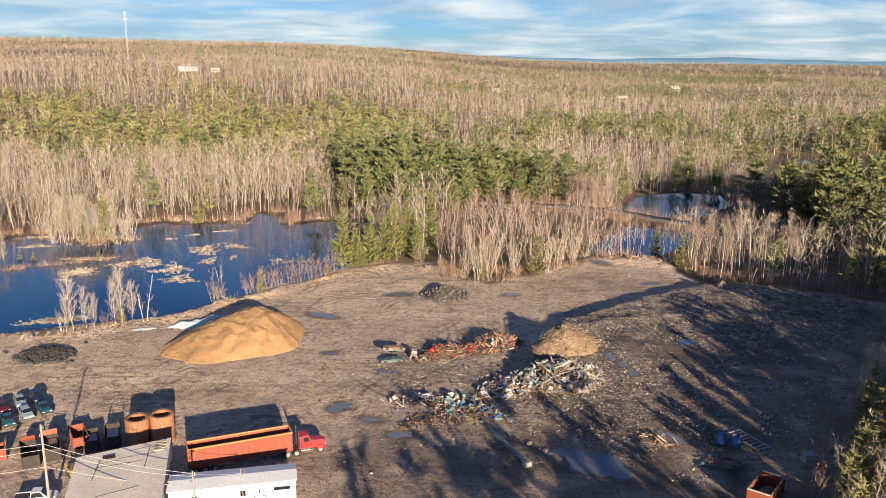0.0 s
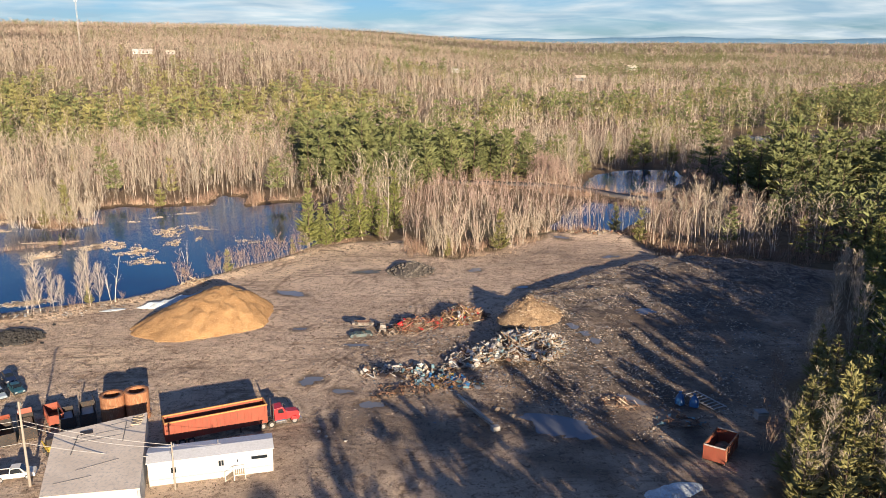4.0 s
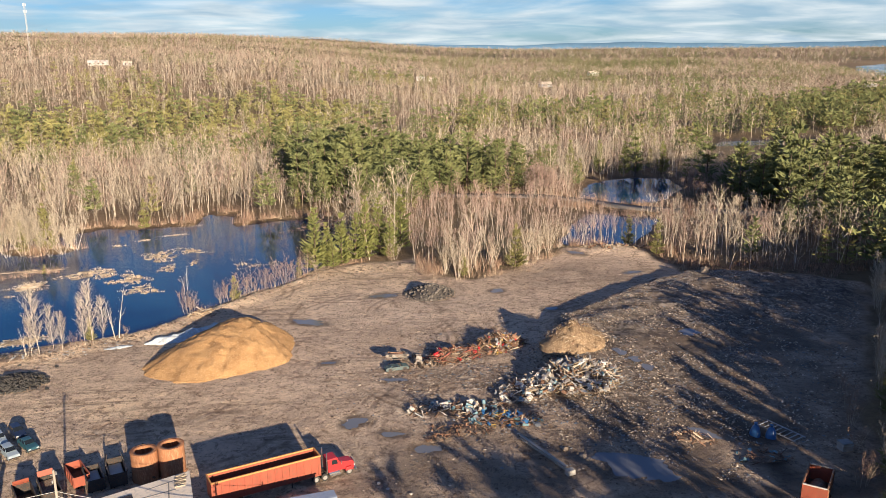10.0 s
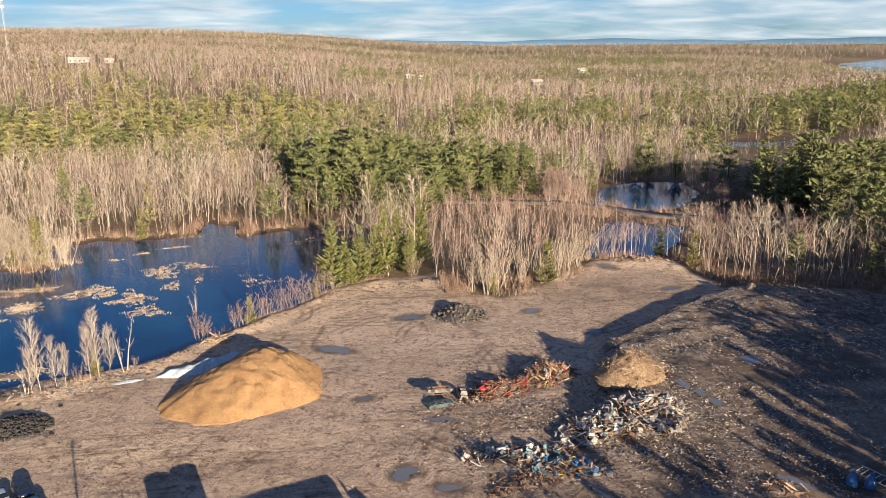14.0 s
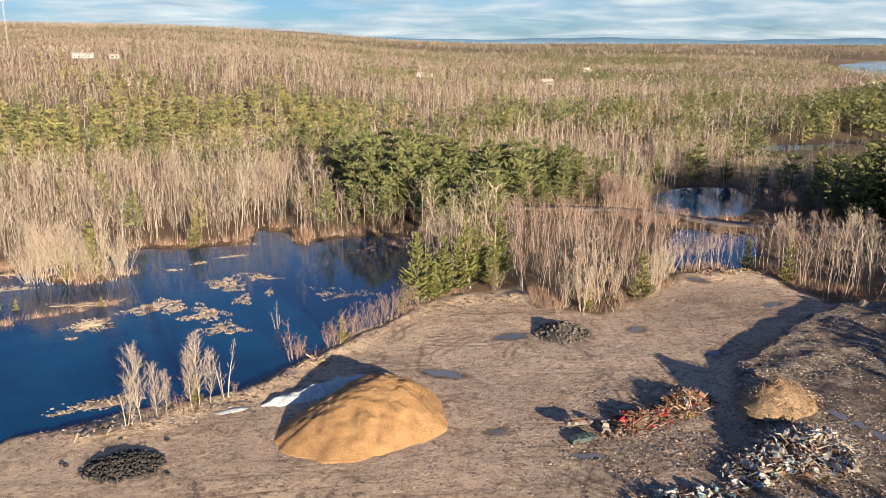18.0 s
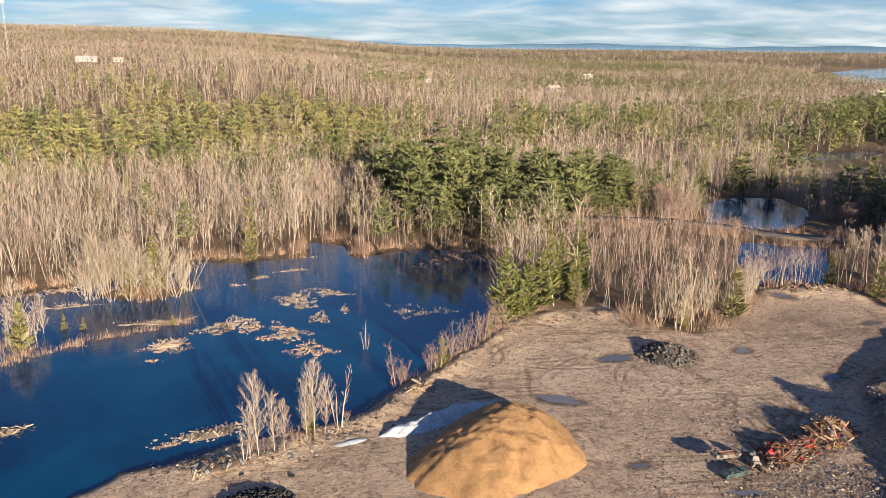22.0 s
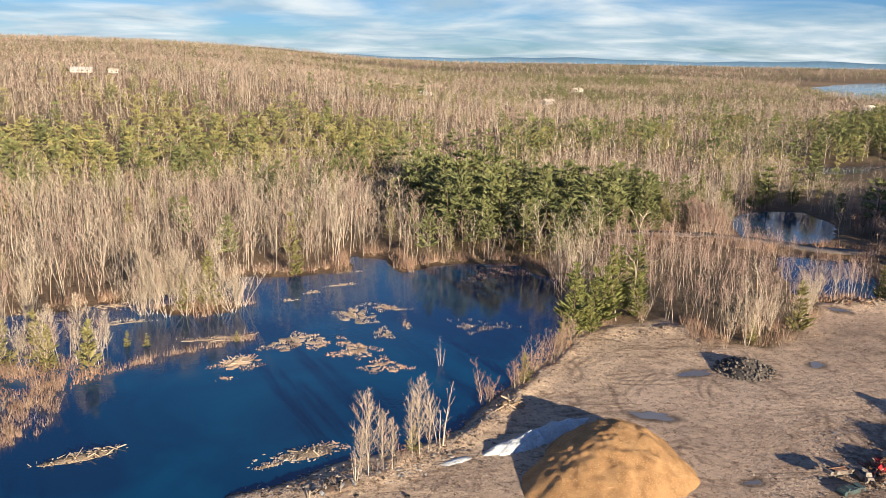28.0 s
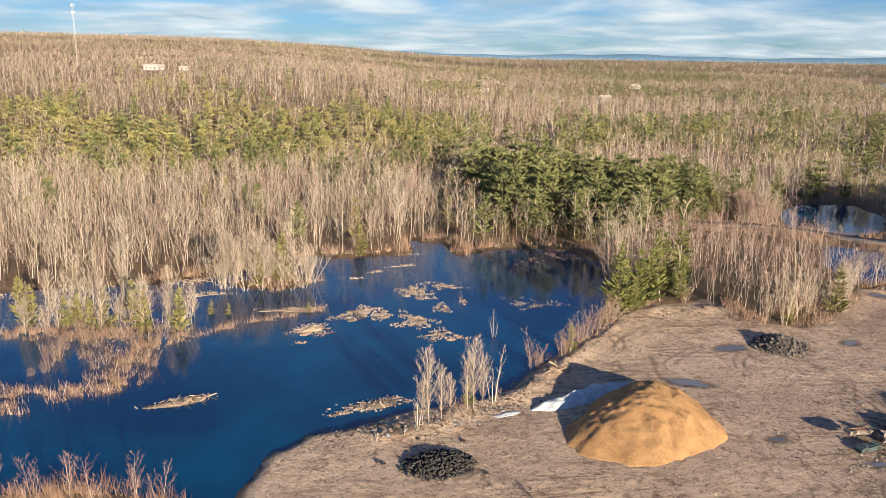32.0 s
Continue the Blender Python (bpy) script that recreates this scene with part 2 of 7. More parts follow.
ROAD = [(-40, 333), (10, 318), (28, 313.4), (54, 307.6), (69, 295.5), (80, 282), (92, 275.3), (130, 262), (200, 245), (300, 235)]
YARD = [(-103, 40), (-103, 146), (-100, 157), (-95, 162.5), (-89, 163.5), (-81, 169), (-70, 172), (-62.6, 175), (-57, 180), (-48.6, 190), (-36, 204), (-26, 219), (-14, 223), (0, 223), (4, 206.5), (14, 202), (28, 211), (44, 228), (63, 229), (66, 212), (66, 202), (78, 198), (93, 194), (106, 187), (90, 160), (73, 135), (61, 115), (50, 97), (42, 86), (42, 40)]
RIDGE = [(23, 153), (30, 168), (45, 180), (57, 190), (73, 196)]
MOUND = [(18, 120), (20, 146)] + RIDGE + [(112, 202), (112, 100), (40, 100)]
PUDDLES = [(-25.5, 176, 3.6, 1.1, -25), (-9, 192.6, 3.4, 1.0, 15), (18, 193, 1.6, 1.0, 10), (27.8, 178.4, 1.6, 0.9, 0), (49.9, 156.4, 2.3, 1.6, 10), (33.2, 147.6, 1.6, 0.9, -60), (35.0, 144.4, 1.2, 0.8, -40), (36.4, 141.6, 1.6, 0.9, -60), (-16, 128.4, 1.8, 1.3, 20), (-10, 124, 1.8, 0.7, -10), (-5.4, 118.8, 2.0, 1.2, -10), (23.5, 111, 5.4, 2.4, -22), (26.5, 107, 2.0, 1.0, 0), (-20.5, 152.6, 1.3, 0.5, 10), (55, 204, 2.0, 0.9, 10), (45.5, 224, 2.6, 1.0, -50), (-9.0, 143.5, 2.0, 0.6, -15), (37, 119, 2.4, 1.1, -40)]
PILE = (-39.5, 160.5)
WATER_Z = 0.2


def yard_level(x, y):
    return 0.9 * smooth(y, 108, 152) + 0 * x


def height(x, y, fine=True):
    x, y = np.asarray(x, float), np.asarray(y, float)
    r = np.hypot(x, y)
    az = np.degrees(np.arctan2(x, np.maximum(y, 1)))
    west = smooth(-az, -13, 13) * smooth(y, 150, 500)
    far = 0.8 + 3 * smooth(r, 350, 700) + (5 * smooth(r, 500, 900)) * smooth(y, 150, 500)
    far = far + west * (30 * smooth(r, 370, 950) + (34 + 9 * smooth(-az, 6, 24)) * smooth(r, 900, 2600)) + 26 * smooth(r, 3000, 4700) * smooth(y, 150, 500) * (1 - smooth(az, -4, 7))
    far = far + (vnoise(x, y, 260, 3) * 4 * smooth(r, 700, 1600) + vnoise(x, y, 60, 4) * 0.8 * smooth(r, 330, 600)) * smooth(y, 100, 400)
    sy = signed(x, y, YARD)
    lev = yard_level(x, y)
    z = lev + (far - lev) * smooth(sy, 0, 25)
    # spoil mound on the east side of the yard
    d = line_distance(x, y, RIDGE)
    east = inside(x, y, MOUND)
    bump = np.where(east, 1 - smooth(d, 2, 50), 1 - smooth(d + 1.5 * vnoise(x, y, 5, 14), 0, 6.0))
    along = smooth(y, 120, 160)
    z = z + 2.3 * bump * along * smooth(-sy, -4, 6)
    # bank along the shore
    bd = line_distance(x, y, [(-86, 160), (-72, 165), (-60, 173), (-50, 184), (-37, 198.5), (-25, 213), (-12, 219), (2, 216)])
    z = z + (0.75 + 0.5 * vnoise(x, y, 5, 8) + 0.35 * vnoise(x, y, 2.2, 15)) * np.exp(-(bd / 2.6) ** 2)
    bd = line_distance(x, y, [(44, 226), (56, 226), (64, 222)])
    z = z + (0.9 + 0.5 * vnoise(x, y, 3, 9)) * np.exp(-(bd / 3.5) ** 2)
    if fine:
        near = smooth(-sy, -3, 2)
        z = z + near * (vnoise(x, y, 9, 1) * 0.12 + vnoise(x, y, 2.6, 2) * 0.07) + (1 - near) * vnoise(x, y, 6, 5) * 0.15
        on_mound = bump * along * east
        z = z + on_mound * (vnoise(x, y, 4.5, 6) * 0.5 + vnoise(x, y, 2.0, 7) * 0.34)
        for px, py, rx, ry, rot in PUDDLES:
            c, s = math.cos(radians(rot)), math.sin(radians(rot))
            u, v = ((x - px) * c + (y - py) * s) / rx, (-(x - px) * s + (y - py) * c) / ry
            q = np.exp(-np.clip(u * u + v * v, 0, 30) ** 1.5 * 0.5)
            z = z * (1 - q) + (puddle_level(px, py) - 0.14) * q
    # road bank
    dr = line_distance(x, y, ROAD)
    k = smooth(-dr, -9, -3.6)
    z = z * (1 - k) + 1.35 * k
    # water bodies
    for shape, wig in ((POND, 2.2), (ROAD_POND, 2), (SWAMP, 2), (BACK_POND, 3)):
        s = signed(x, y, shape) + vnoise(x, y, 7, 11) * wig * 0.5 + vnoise(x, y, 2.5, 12) * 0.5
        if shape is SWAMP or shape is ROAD_POND:
            s = np.maximum(s, 5.5 - dr)
        if shape is POND:
            s = np.maximum(s, 5.0 - np.hypot((x + 107) / 1.9, y - 251) + vnoise(x, y, 5, 13))
        bed = WATER_Z - 0.9 * smooth(-s, 0, 7) - 0.05
        bank = np.minimum(z, WATER_Z - 0.05 + np.clip(s, 0, 5000) * 0.42)
        z = np.where(s < 0, bed, bank)
    s = signed(x, y, FAR_LAKE)
    z = np.where(r > 1200, np.where(s < 0, -3.0, np.minimum(z, -0.5 + np.clip(s, 0, 4000) * 0.06)), z)
    return z


LEVELS = {}
def puddle_level(px, py):
    if (px, py) not in LEVELS:
        LEVELS[px, py] = float(height(np.array([px]), np.array([py]), fine=False)[0]) - 0.03
    return LEVELS[px, py]


def ground_z(x, y):
    return float(height(np.array([x]), np.array([y]))[0])


# ---- mesh helpers ----
def mesh_from(name, verts, tris, mats=(), ids=None, smooth_faces=False):
    """A mesh from arrays of vertices and triangles."""
    verts, tris = np.asarray(verts, np.float32), np.asarray(tris, np.int32)
    me = bpy.data.meshes.new(name)
    me.vertices.add(len(verts))
    me.vertices.foreach_set("co", verts.ravel())
    k = tris.shape[1]
    me.loops.add(len(tris) * k)
    me.loops.foreach_set("vertex_index", tris.ravel())
    me.polygons.add(len(tris))
    me.polygons.foreach_set("loop_start", np.arange(0, len(tris) * k, k, dtype=np.int32))
    if smooth_faces:
        me.polygons.foreach_set("use_smooth", np.ones(len(tris), bool))
    for m in mats:
        me.materials.append(m)
    if ids is not None:
        me.polygons.foreach_set("material_index", np.asarray(ids, np.int32))
    me.update()
    me.validate()
    return me


def part(name, bm, mat, parent, label="", at=None):
    """One mesh object, from a bmesh or a mesh, under its thing."""
    if isinstance(bm, bmesh.types.BMesh):
        me = bpy.data.meshes.new(name)
        bm.to_mesh(me)
        bm.free()
        me.materials.append(mat)
    else:
        me = bm
    ob = new(name, me)
    ob.parent = parent
    if at is not None:
        ob.matrix_basis = at
    if label:
        ob["label"] = label
    return ob


def thing(name, m, label, category, group="", kind=""):
    ob = new(name)
    ob.empty_display_size = 0.2
    ob.matrix_basis = m
    return tagged(ob, label, category, group, kind)


def add_box(bm, size, at=(0, 0, 0), rot=(0, 0, 0), taper=1.0, bevel=0.0):
    g = bmesh.ops.create_cube(bm, size=1.0)
    vs = g["verts"]
    for v in vs:
        if v.co.z > 0:
            v.co.x *= taper; v.co.y *= taper
    bmesh.ops.transform(bm, verts=vs, matrix=pose(*at, *rot) @ Matrix.Diagonal((*size, 1)))
    if bevel:
        es = list({e for v in vs for e in v.link_edges})
        bmesh.ops.bevel(bm, geom=es, offset=bevel, segments=2, affect="EDGES", profile=0.6)
    return bm


def add_cyl(bm, r1, r2, h, at=(0, 0, 0), rot=(0, 0, 0), n=12, caps=True):
    """A cylinder or cone standing on its base point."""
    g = bmesh.ops.create_cone(bm, cap_ends=caps, segments=n, radius1=r1, radius2=r2, depth=h)
    bmesh.ops.transform(bm, verts=g["verts"], matrix=pose(*at, *rot) @ Matrix.Translation((0, 0, h / 2)))
    return bm


def box(size, at=(0, 0, 0), rot=(0, 0, 0), taper=1.0, bevel=0.0):
    return add_box(bmesh.new(), size, at, rot, taper, bevel)


def cyl(r1, r2, h, at=(0, 0, 0), rot=(0, 0, 0), n=12, caps=True):
    return add_cyl(bmesh.new(), r1, r2, h, at, rot, n, caps)


def tube(bm, a, b, r1, r2=None, n=6):
    a, b = Vector(a), Vector(b)
    d = b - a
    g = bmesh.ops.create_cone(bm, cap_ends=True, segments=n, radius1=r1, radius2=r1 if r2 is None else r2, depth=d.length)
    m = Matrix.Translation((a + b) / 2) @ d.to_track_quat("Z", "Y").to_matrix().to_4x4()
    bmesh.ops.transform(bm, verts=g["verts"], matrix=m)
    return bm


# ---- ground ----
def lines(lo, hi, step, out_lo, out_hi, grow=1.13):
    mid = list(np.arange(lo, hi + 0.01, step))
    a, s = [lo], step
    while a[-1] > out_lo:
        s *= grow; a.append(a[-1] - s)
    b, s = [hi], step
    while b[-1] < out_hi:
        s *= grow; b.append(b[-1] + s)
    return np.array(a[:0:-1] + mid + b[1:])


def ground_material():
    m = bpy.data.materials.new("muddy_ground")
    m.use_nodes = True
    n, l = m.node_tree.nodes, m.node_tree.links
    b = n["Principled BSDF"]
    b.inputs["Roughness"].default_value = 0.9
    b.inputs["Specular IOR Level"].default_value = 0.25
    geo = n.new("ShaderNodeNewGeometry")
    def noise_at(sc, detail=6.0, rough=0.65, vec=None, dist=0.0):
        t = n.new("ShaderNodeTexNoise")
        t.inputs["Scale"].default_value, t.inputs["Detail"].default_value, t.inputs["Roughness"].default_value, t.inputs["Distortion"].default_value = sc, detail, rough, dist
        l.new(vec or geo.outputs["Position"], t.inputs["Vector"])
        return t.outputs[0]
    def rng(src, a, c, d=0.0, e=1.0):
        r = n.new("ShaderNodeMapRange")
        r.inputs["From Min"].default_value, r.inputs["From Max"].default_value = a, c
        r.inputs["To Min"].default_value, r.inputs["To Max"].default_value = d, e
        l.new(src, r.inputs[0])
        return r.outputs[0]
    def mix(fac, a, c, kind="MIX"):
        x = n.new("ShaderNodeMixRGB"); x.blend_type = kind
        if isinstance(fac, float):
            x.inputs[0].default_value = fac
        else:
            l.new(fac, x.inputs[0])
        for sock, v in ((x.inputs[1], a), (x.inputs[2], c)):
            if isinstance(v, tuple):
                sock.default_value = (*v, 1)
            else:
                l.new(v, sock)
        return x.outputs[0]
    def attr(name):
        a = n.new("ShaderNodeAttribute"); a.attribute_name = name
        return a.outputs["Fac"]
    # bare packed earth: brown mud, drier tan ground by the shore, pale crusts and dark damp patches
    dry = attr("dry")
    earth = mix(rng(noise_at(0.035, 5, 0.6), 0.38, 0.62), (0.62, 0.465, 0.35), (0.77, 0.60, 0.46))
    tan = mix(rng(noise_at(0.2, 7, 0.7), 0.4, 0.62), (0.86, 0.66, 0.46), (0.73, 0.55, 0.38))
    earth = mix(dry, earth, tan)
    earth = mix(rng(noise_at(0.11, 8, 0.75, None, 1.0), 0.49, 0.58, 0.0, 0.7), earth, (0.47, 0.34, 0.255))
    earth = mix(rng(noise_at(0.42, 6, 0.7, None, 0.8), 0.55, 0.62, 0.0, 0.75), earth, (0.27, 0.18, 0.125))
    earth = mix(rng(noise_at(0.33, 6, 0.7, None, 0.5), 0.54, 0.64, 0.0, 0.7), earth, (0.80, 0.61, 0.45))
    earth = mix(rng(noise_at(1.1, 9, 0.85), 0.5, 0.58, 0.0, 0.8), earth, (0.82, 0.63, 0.46))
    earth = mix(rng(noise_at(0.8, 9, 0.85, None, 0.8), 0.53, 0.59, 0.0, 0.8), earth, (0.2, 0.135, 0.095))
    # faint scrape marks of the loader's blade
    ruts = []
    for angle, sc, amount in ((12, 0.55, 0.6), (-24, 0.7, 0.5), (62, 0.65, 0.4)):
        mp = n.new("ShaderNodeMapping")
        mp.inputs["Rotation"].default_value = (0, 0, radians(angle))
        mp.inputs["Scale"].default_value = (0.06, sc, 0.2)
        l.new(geo.outputs["Position"], mp.inputs[0])
        track = rng(noise_at(1.0, 4, 0.6, mp.outputs[0], 0.8), 0.54, 0.66, 0.0, amount)
        where = rng(noise_at(0.045, 3, 0.6, None, angle * 0.01), 0.5, 0.62)
        mul = n.new("ShaderNodeMath"); mul.operation = "MULTIPLY"
        l.new(track, mul.inputs[0]); l.new(where, mul.inputs[1])
        earth = mix(mul.outputs[0], earth, (0.17, 0.11, 0.075))
        ruts.append(mul.outputs[0])
    # curved wheel tracks of turning trucks: pairs of narrow ruts along arcs, broken up
    flat = n.new("ShaderNodeVectorMath"); flat.operation = "MULTIPLY"; flat.inputs[1].default_value = (1, 1, 0)
    l.new(geo.outputs["Position"], flat.inputs[0])
    wob = rng(noise_at(0.03, 2), 0, 1, -5, 5)
    masks = [rng(noise_at(0.05, 6, 0.75, None, d), 0.49, 0.62, 0.0, 0.6) for d in (0.0, 0.7, 1.5)]
    arcs = random.Random(8)
    turns = [(-30, 205, 38), (-12, 176, 16), (-60, 120, 34), (-8, 100, 46), (-40, 140, 12), (10, 175, 22), (-20, 140, 27), (5, 120, 19), (-45, 100, 55), (20, 200, 17), (-52, 148, 19)]
    turns += [(arcs.uniform(-60, 40), arcs.uniform(120, 215), arcs.uniform(7, 30)) for _ in range(14)] + [(arcs.uniform(-200, 150), arcs.uniform(20, 300), arcs.uniform(90, 160)) for _ in range(9)]
    for cx, cy, big in turns:
        dist = n.new("ShaderNodeVectorMath"); dist.operation = "DISTANCE"
        l.new(flat.outputs[0], dist.inputs[0])
        dist.inputs[1].default_value = (cx, cy, 0)
        last = dist.outputs["Value"]
        for op, val in (("ADD", wob), ("SUBTRACT", big), ("ABSOLUTE", None), ("SUBTRACT", 1.0), ("ABSOLUTE", None)):
            m2 = n.new("ShaderNodeMath"); m2.operation = op
            l.new(last, m2.inputs[0])
            if isinstance(val, (int, float)):
                m2.inputs[1].default_value = val
            elif val is not None:
                l.new(val, m2.inputs[1])
            last = m2.outputs[0]
        line = rng(last, 0.16, 0.6, 1.0, 0.0)
        mul = n.new("ShaderNodeMath"); mul.operation = "MULTIPLY"
        l.new(line, mul.inputs[0]); l.new(arcs.choice(masks), mul.inputs[1])
        earth = mix(mul.outputs[0], earth, (0.19, 0.125, 0.088))
        ruts.append(mul.outputs[0])
    # crushed rubble on the spoil mound
    rubble = mix(rng(noise_at(0.6, 9, 0.85), 0.46, 0.56), (0.10, 0.08, 0.068), (0.46, 0.385, 0.32))
    rubble = mix(rng(noise_at(0.12, 4), 0.45, 0.65, 0.0, 0.7), rubble, (0.27, 0.2, 0.15))
    earth = mix(attr("mound"), earth, rubble)
    # leaf litter and dry grass of the woods
    litter = mix(rng(noise_at(0.02, 8), 0.35, 0.65), (0.20, 0.135, 0.085), (0.26, 0.18, 0.11))
    litter = mix(rng(noise_at(0.5, 8), 0.5, 0.7), litter, (0.13, 0.085, 0.05))
    litter = mix(rng(noise_at(0.006, 8, 0.6), 0.48, 0.6, 0.0, 0.55), litter, (0.10, 0.105, 0.06))
    col = mix(attr("wood"), earth, litter)
    straw = mix(rng(noise_at(0.8, 8), 0.4, 0.65), (0.40, 0.29, 0.16), (0.27, 0.19, 0.11))
    col = mix(attr("straw"), col, straw)
    # wet mud; this mask also paints tree shade on the east side
    wet_shade = attr("wet_shade")
    col = mix(wet_shade, col, (0.06, 0.042, 0.03))
    l.new(col, b.inputs["Base Color"])
    l.new(rng(wet_shade, 0, 1, 0.92, 0.45), b.inputs["Roughness"])
    total = None
    for src, k in [(noise_at(0.45, 6, 0.65), 1.3), (noise_at(1.3, 8, 0.78), 0.9), (noise_at(4.0, 8, 0.8), 0.4)] + [(r, -0.3) for r in ruts]:
        mul = n.new("ShaderNodeMath"); mul.operation = "MULTIPLY"; mul.inputs[1].default_value = k
        l.new(src, mul.inputs[0])
        if total is None:
            total = mul.outputs[0]
        else:
            add = n.new("ShaderNodeMath"); add.operation = "ADD"
            l.new(total, add.inputs[0]); l.new(mul.outputs[0], add.inputs[1])
            total = add.outputs[0]
    bp = n.new("ShaderNodeBump")
    bp.inputs["Strength"].default_value, bp.inputs["Distance"].default_value = 1.0, 0.75
    l.new(total, bp.inputs["Height"]); l.new(bp.outputs[0], b.inputs["Normal"])
    return m


GROUND = ground_material()
gx = lines(-150, 112, 0.95, -4400, 4400)
gy = lines(84, 232, 0.95, -900, 4950, 1.07)
GX, GY = np.meshgrid(gx, gy)
fx, fy = GX.ravel(), GY.ravel()
fz = height(fx, fy)
ni, nj = len(gx), len(gy)
q = (np.arange(nj - 1)[:, None] * ni + np.arange(ni - 1)[None]).ravel()
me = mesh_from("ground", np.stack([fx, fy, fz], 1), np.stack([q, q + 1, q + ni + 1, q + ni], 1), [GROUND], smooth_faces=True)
f_sy = signed(fx, fy, YARD)
f_wood = smooth(f_sy + vnoise(fx, fy, 4, 21) * 2, -0.5, 3)
f_d = line_distance(fx, fy, RIDGE)
f_east = inside(fx, fy, MOUND)
f_mound = np.where(f_east, 1 - smooth(f_d + vnoise(fx, fy, 8, 22) * 6, 25, 52), 1 - smooth(f_d, 2, 5)) * (1 - f_wood) * smooth(fy, 100, 125)
f_wet_shade = np.zeros_like(fx)
for px, py, rx, ry, rot in PUDDLES:
    c, s = math.cos(radians(rot)), math.sin(radians(rot))
    u, v = ((fx - px) * c + (fy - py) * s) / (rx + 0.9), (-(fx - px) * s + (fy - py) * c) / (ry + 0.9)
    f_wet_shade = np.maximum(f_wet_shade, 1 - smooth(np.hypot(u, v) + vnoise(fx, fy, 2, 23) * 0.25, 0.7, 1.4))
f_wet_shade = np.maximum(f_wet_shade * 0.75, 0.16 * smooth(vnoise(fx, fy, 11, 25) + 0.5 * vnoise(fx, fy, 4, 26), 0.35, 0.9) * (1 - f_wood) * (1 - smooth(fy, 165, 200)))
# broad wet mud patches; those under the east trees also carry painted shade
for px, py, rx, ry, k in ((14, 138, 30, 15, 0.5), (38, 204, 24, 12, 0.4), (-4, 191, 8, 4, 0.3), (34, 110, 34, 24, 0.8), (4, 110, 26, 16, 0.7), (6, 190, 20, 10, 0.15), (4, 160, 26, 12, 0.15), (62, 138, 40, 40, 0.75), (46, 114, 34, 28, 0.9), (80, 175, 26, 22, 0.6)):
    f_wet_shade = np.maximum(f_wet_shade, k * (0.75 + 0.5 * vnoise(fx, fy, 4, 29)) * np.exp(-(((fx - px) / rx) ** 2 + ((fy - py) / ry) ** 2) ** 1.5) * (1 - f_wood))
f_shore = np.minimum.reduce([signed(fx, fy, shape) for shape in (POND, ROAD_POND, SWAMP, BACK_POND)])
f_wet_shade = np.maximum(f_wet_shade, (1 - smooth(fz, WATER_Z + 0.02, WATER_Z + 0.35)) * (1 - smooth(f_shore, 1.5, 4)))
f_straw = smooth(vnoise(fx, fy, 45, 27) + 0.4 * vnoise(fx, fy, 12, 28), 0.25, 0.7) * f_wood * 0.7
bd = line_distance(fx, fy, [(-60, 176), (-48, 187), (-35, 201), (-24, 214), (-10, 217), (2, 214)])
f_straw = np.maximum(f_straw, 0.12 * np.exp(-(bd / 5) ** 2))
shore = line_distance(fx, fy, [(-92, 160), (-72, 164), (-60, 171), (-50, 182), (-37, 196), (-25, 210), (-12, 216), (2, 212)])
f_dry = np.maximum(1 - smooth(shore + 5 * vnoise(fx, fy, 9, 30), 4, 24), 0.75 * np.exp(-(((fx + 70) / 34) ** 2 + ((fy - 142) / 16) ** 2) ** 1.5))
f_dry = np.clip(f_dry * (0.85 + 0.5 * vnoise(fx, fy, 14, 24)), 0, 1) * (1 - f_wood)
for key, val in (("dry", f_dry), ("wood", f_wood), ("mound", f_mound), ("wet_shade", f_wet_shade), ("straw", f_straw)):
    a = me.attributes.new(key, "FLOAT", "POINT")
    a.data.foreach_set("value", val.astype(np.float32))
tagged(new("ground", me), "brown muddy scrapyard earth and leaf-littered forest floor", "ground", kind="structure")


def sheet(name, pts, z, mat, label, category, kind="structure"):
    bm = bmesh.new()
    bm.faces.new([bm.verts.new((x, y, z)) for x, y in pts])
    me = bpy.data.meshes.new(name)
    bm.to_mesh(me); bm.free()
    me.materials.append(mat)
    return tagged(new(name, me), label, category, kind=kind)


sheet("pond_water", [(-215, 120), (-98, 120), (-96, 150), (-84, 160), (-66, 170), (-48, 184), (-20, 212), (0, 240), (0, 310), (-215, 310)], WATER_Z, WATER, "dark blue flooded pond with calm water", "pond")
sheet("swamp_water", [(40, 230), (125, 230), (125, 352), (40, 352)], WATER_Z, WATER, "dark still water beside the road embankment", "pond")
sheet("back_pond_water", [(175, 430), (290, 430), (290, 490), (175, 490)], WATER_Z, WATER, "blue pond behind the woods", "pond")
sheet("lake_water", [(700, 1100), (1950, 1100), (1950, 2200), (700, 2200)], -1.0, WATER, "distant pale blue river reach", "lake")


def blob(n, rx, ry, seed, wob=0.25):
    rng_ = np.random.RandomState(seed)
    a = np.linspace(0, 2 * np.pi, n, endpoint=False)
    r = 1 + wob * sum(np.cos(k * a + rng_.rand() * 6.3) * rng_.uniform(0.3, 1) / k ** 0.85 for k in (2, 3, 4, 5, 7, 9, 12)[:4 + 3 * (n > 40)])
    return np.stack([rx * r * np.cos(a), ry * r * np.sin(a)], 1)


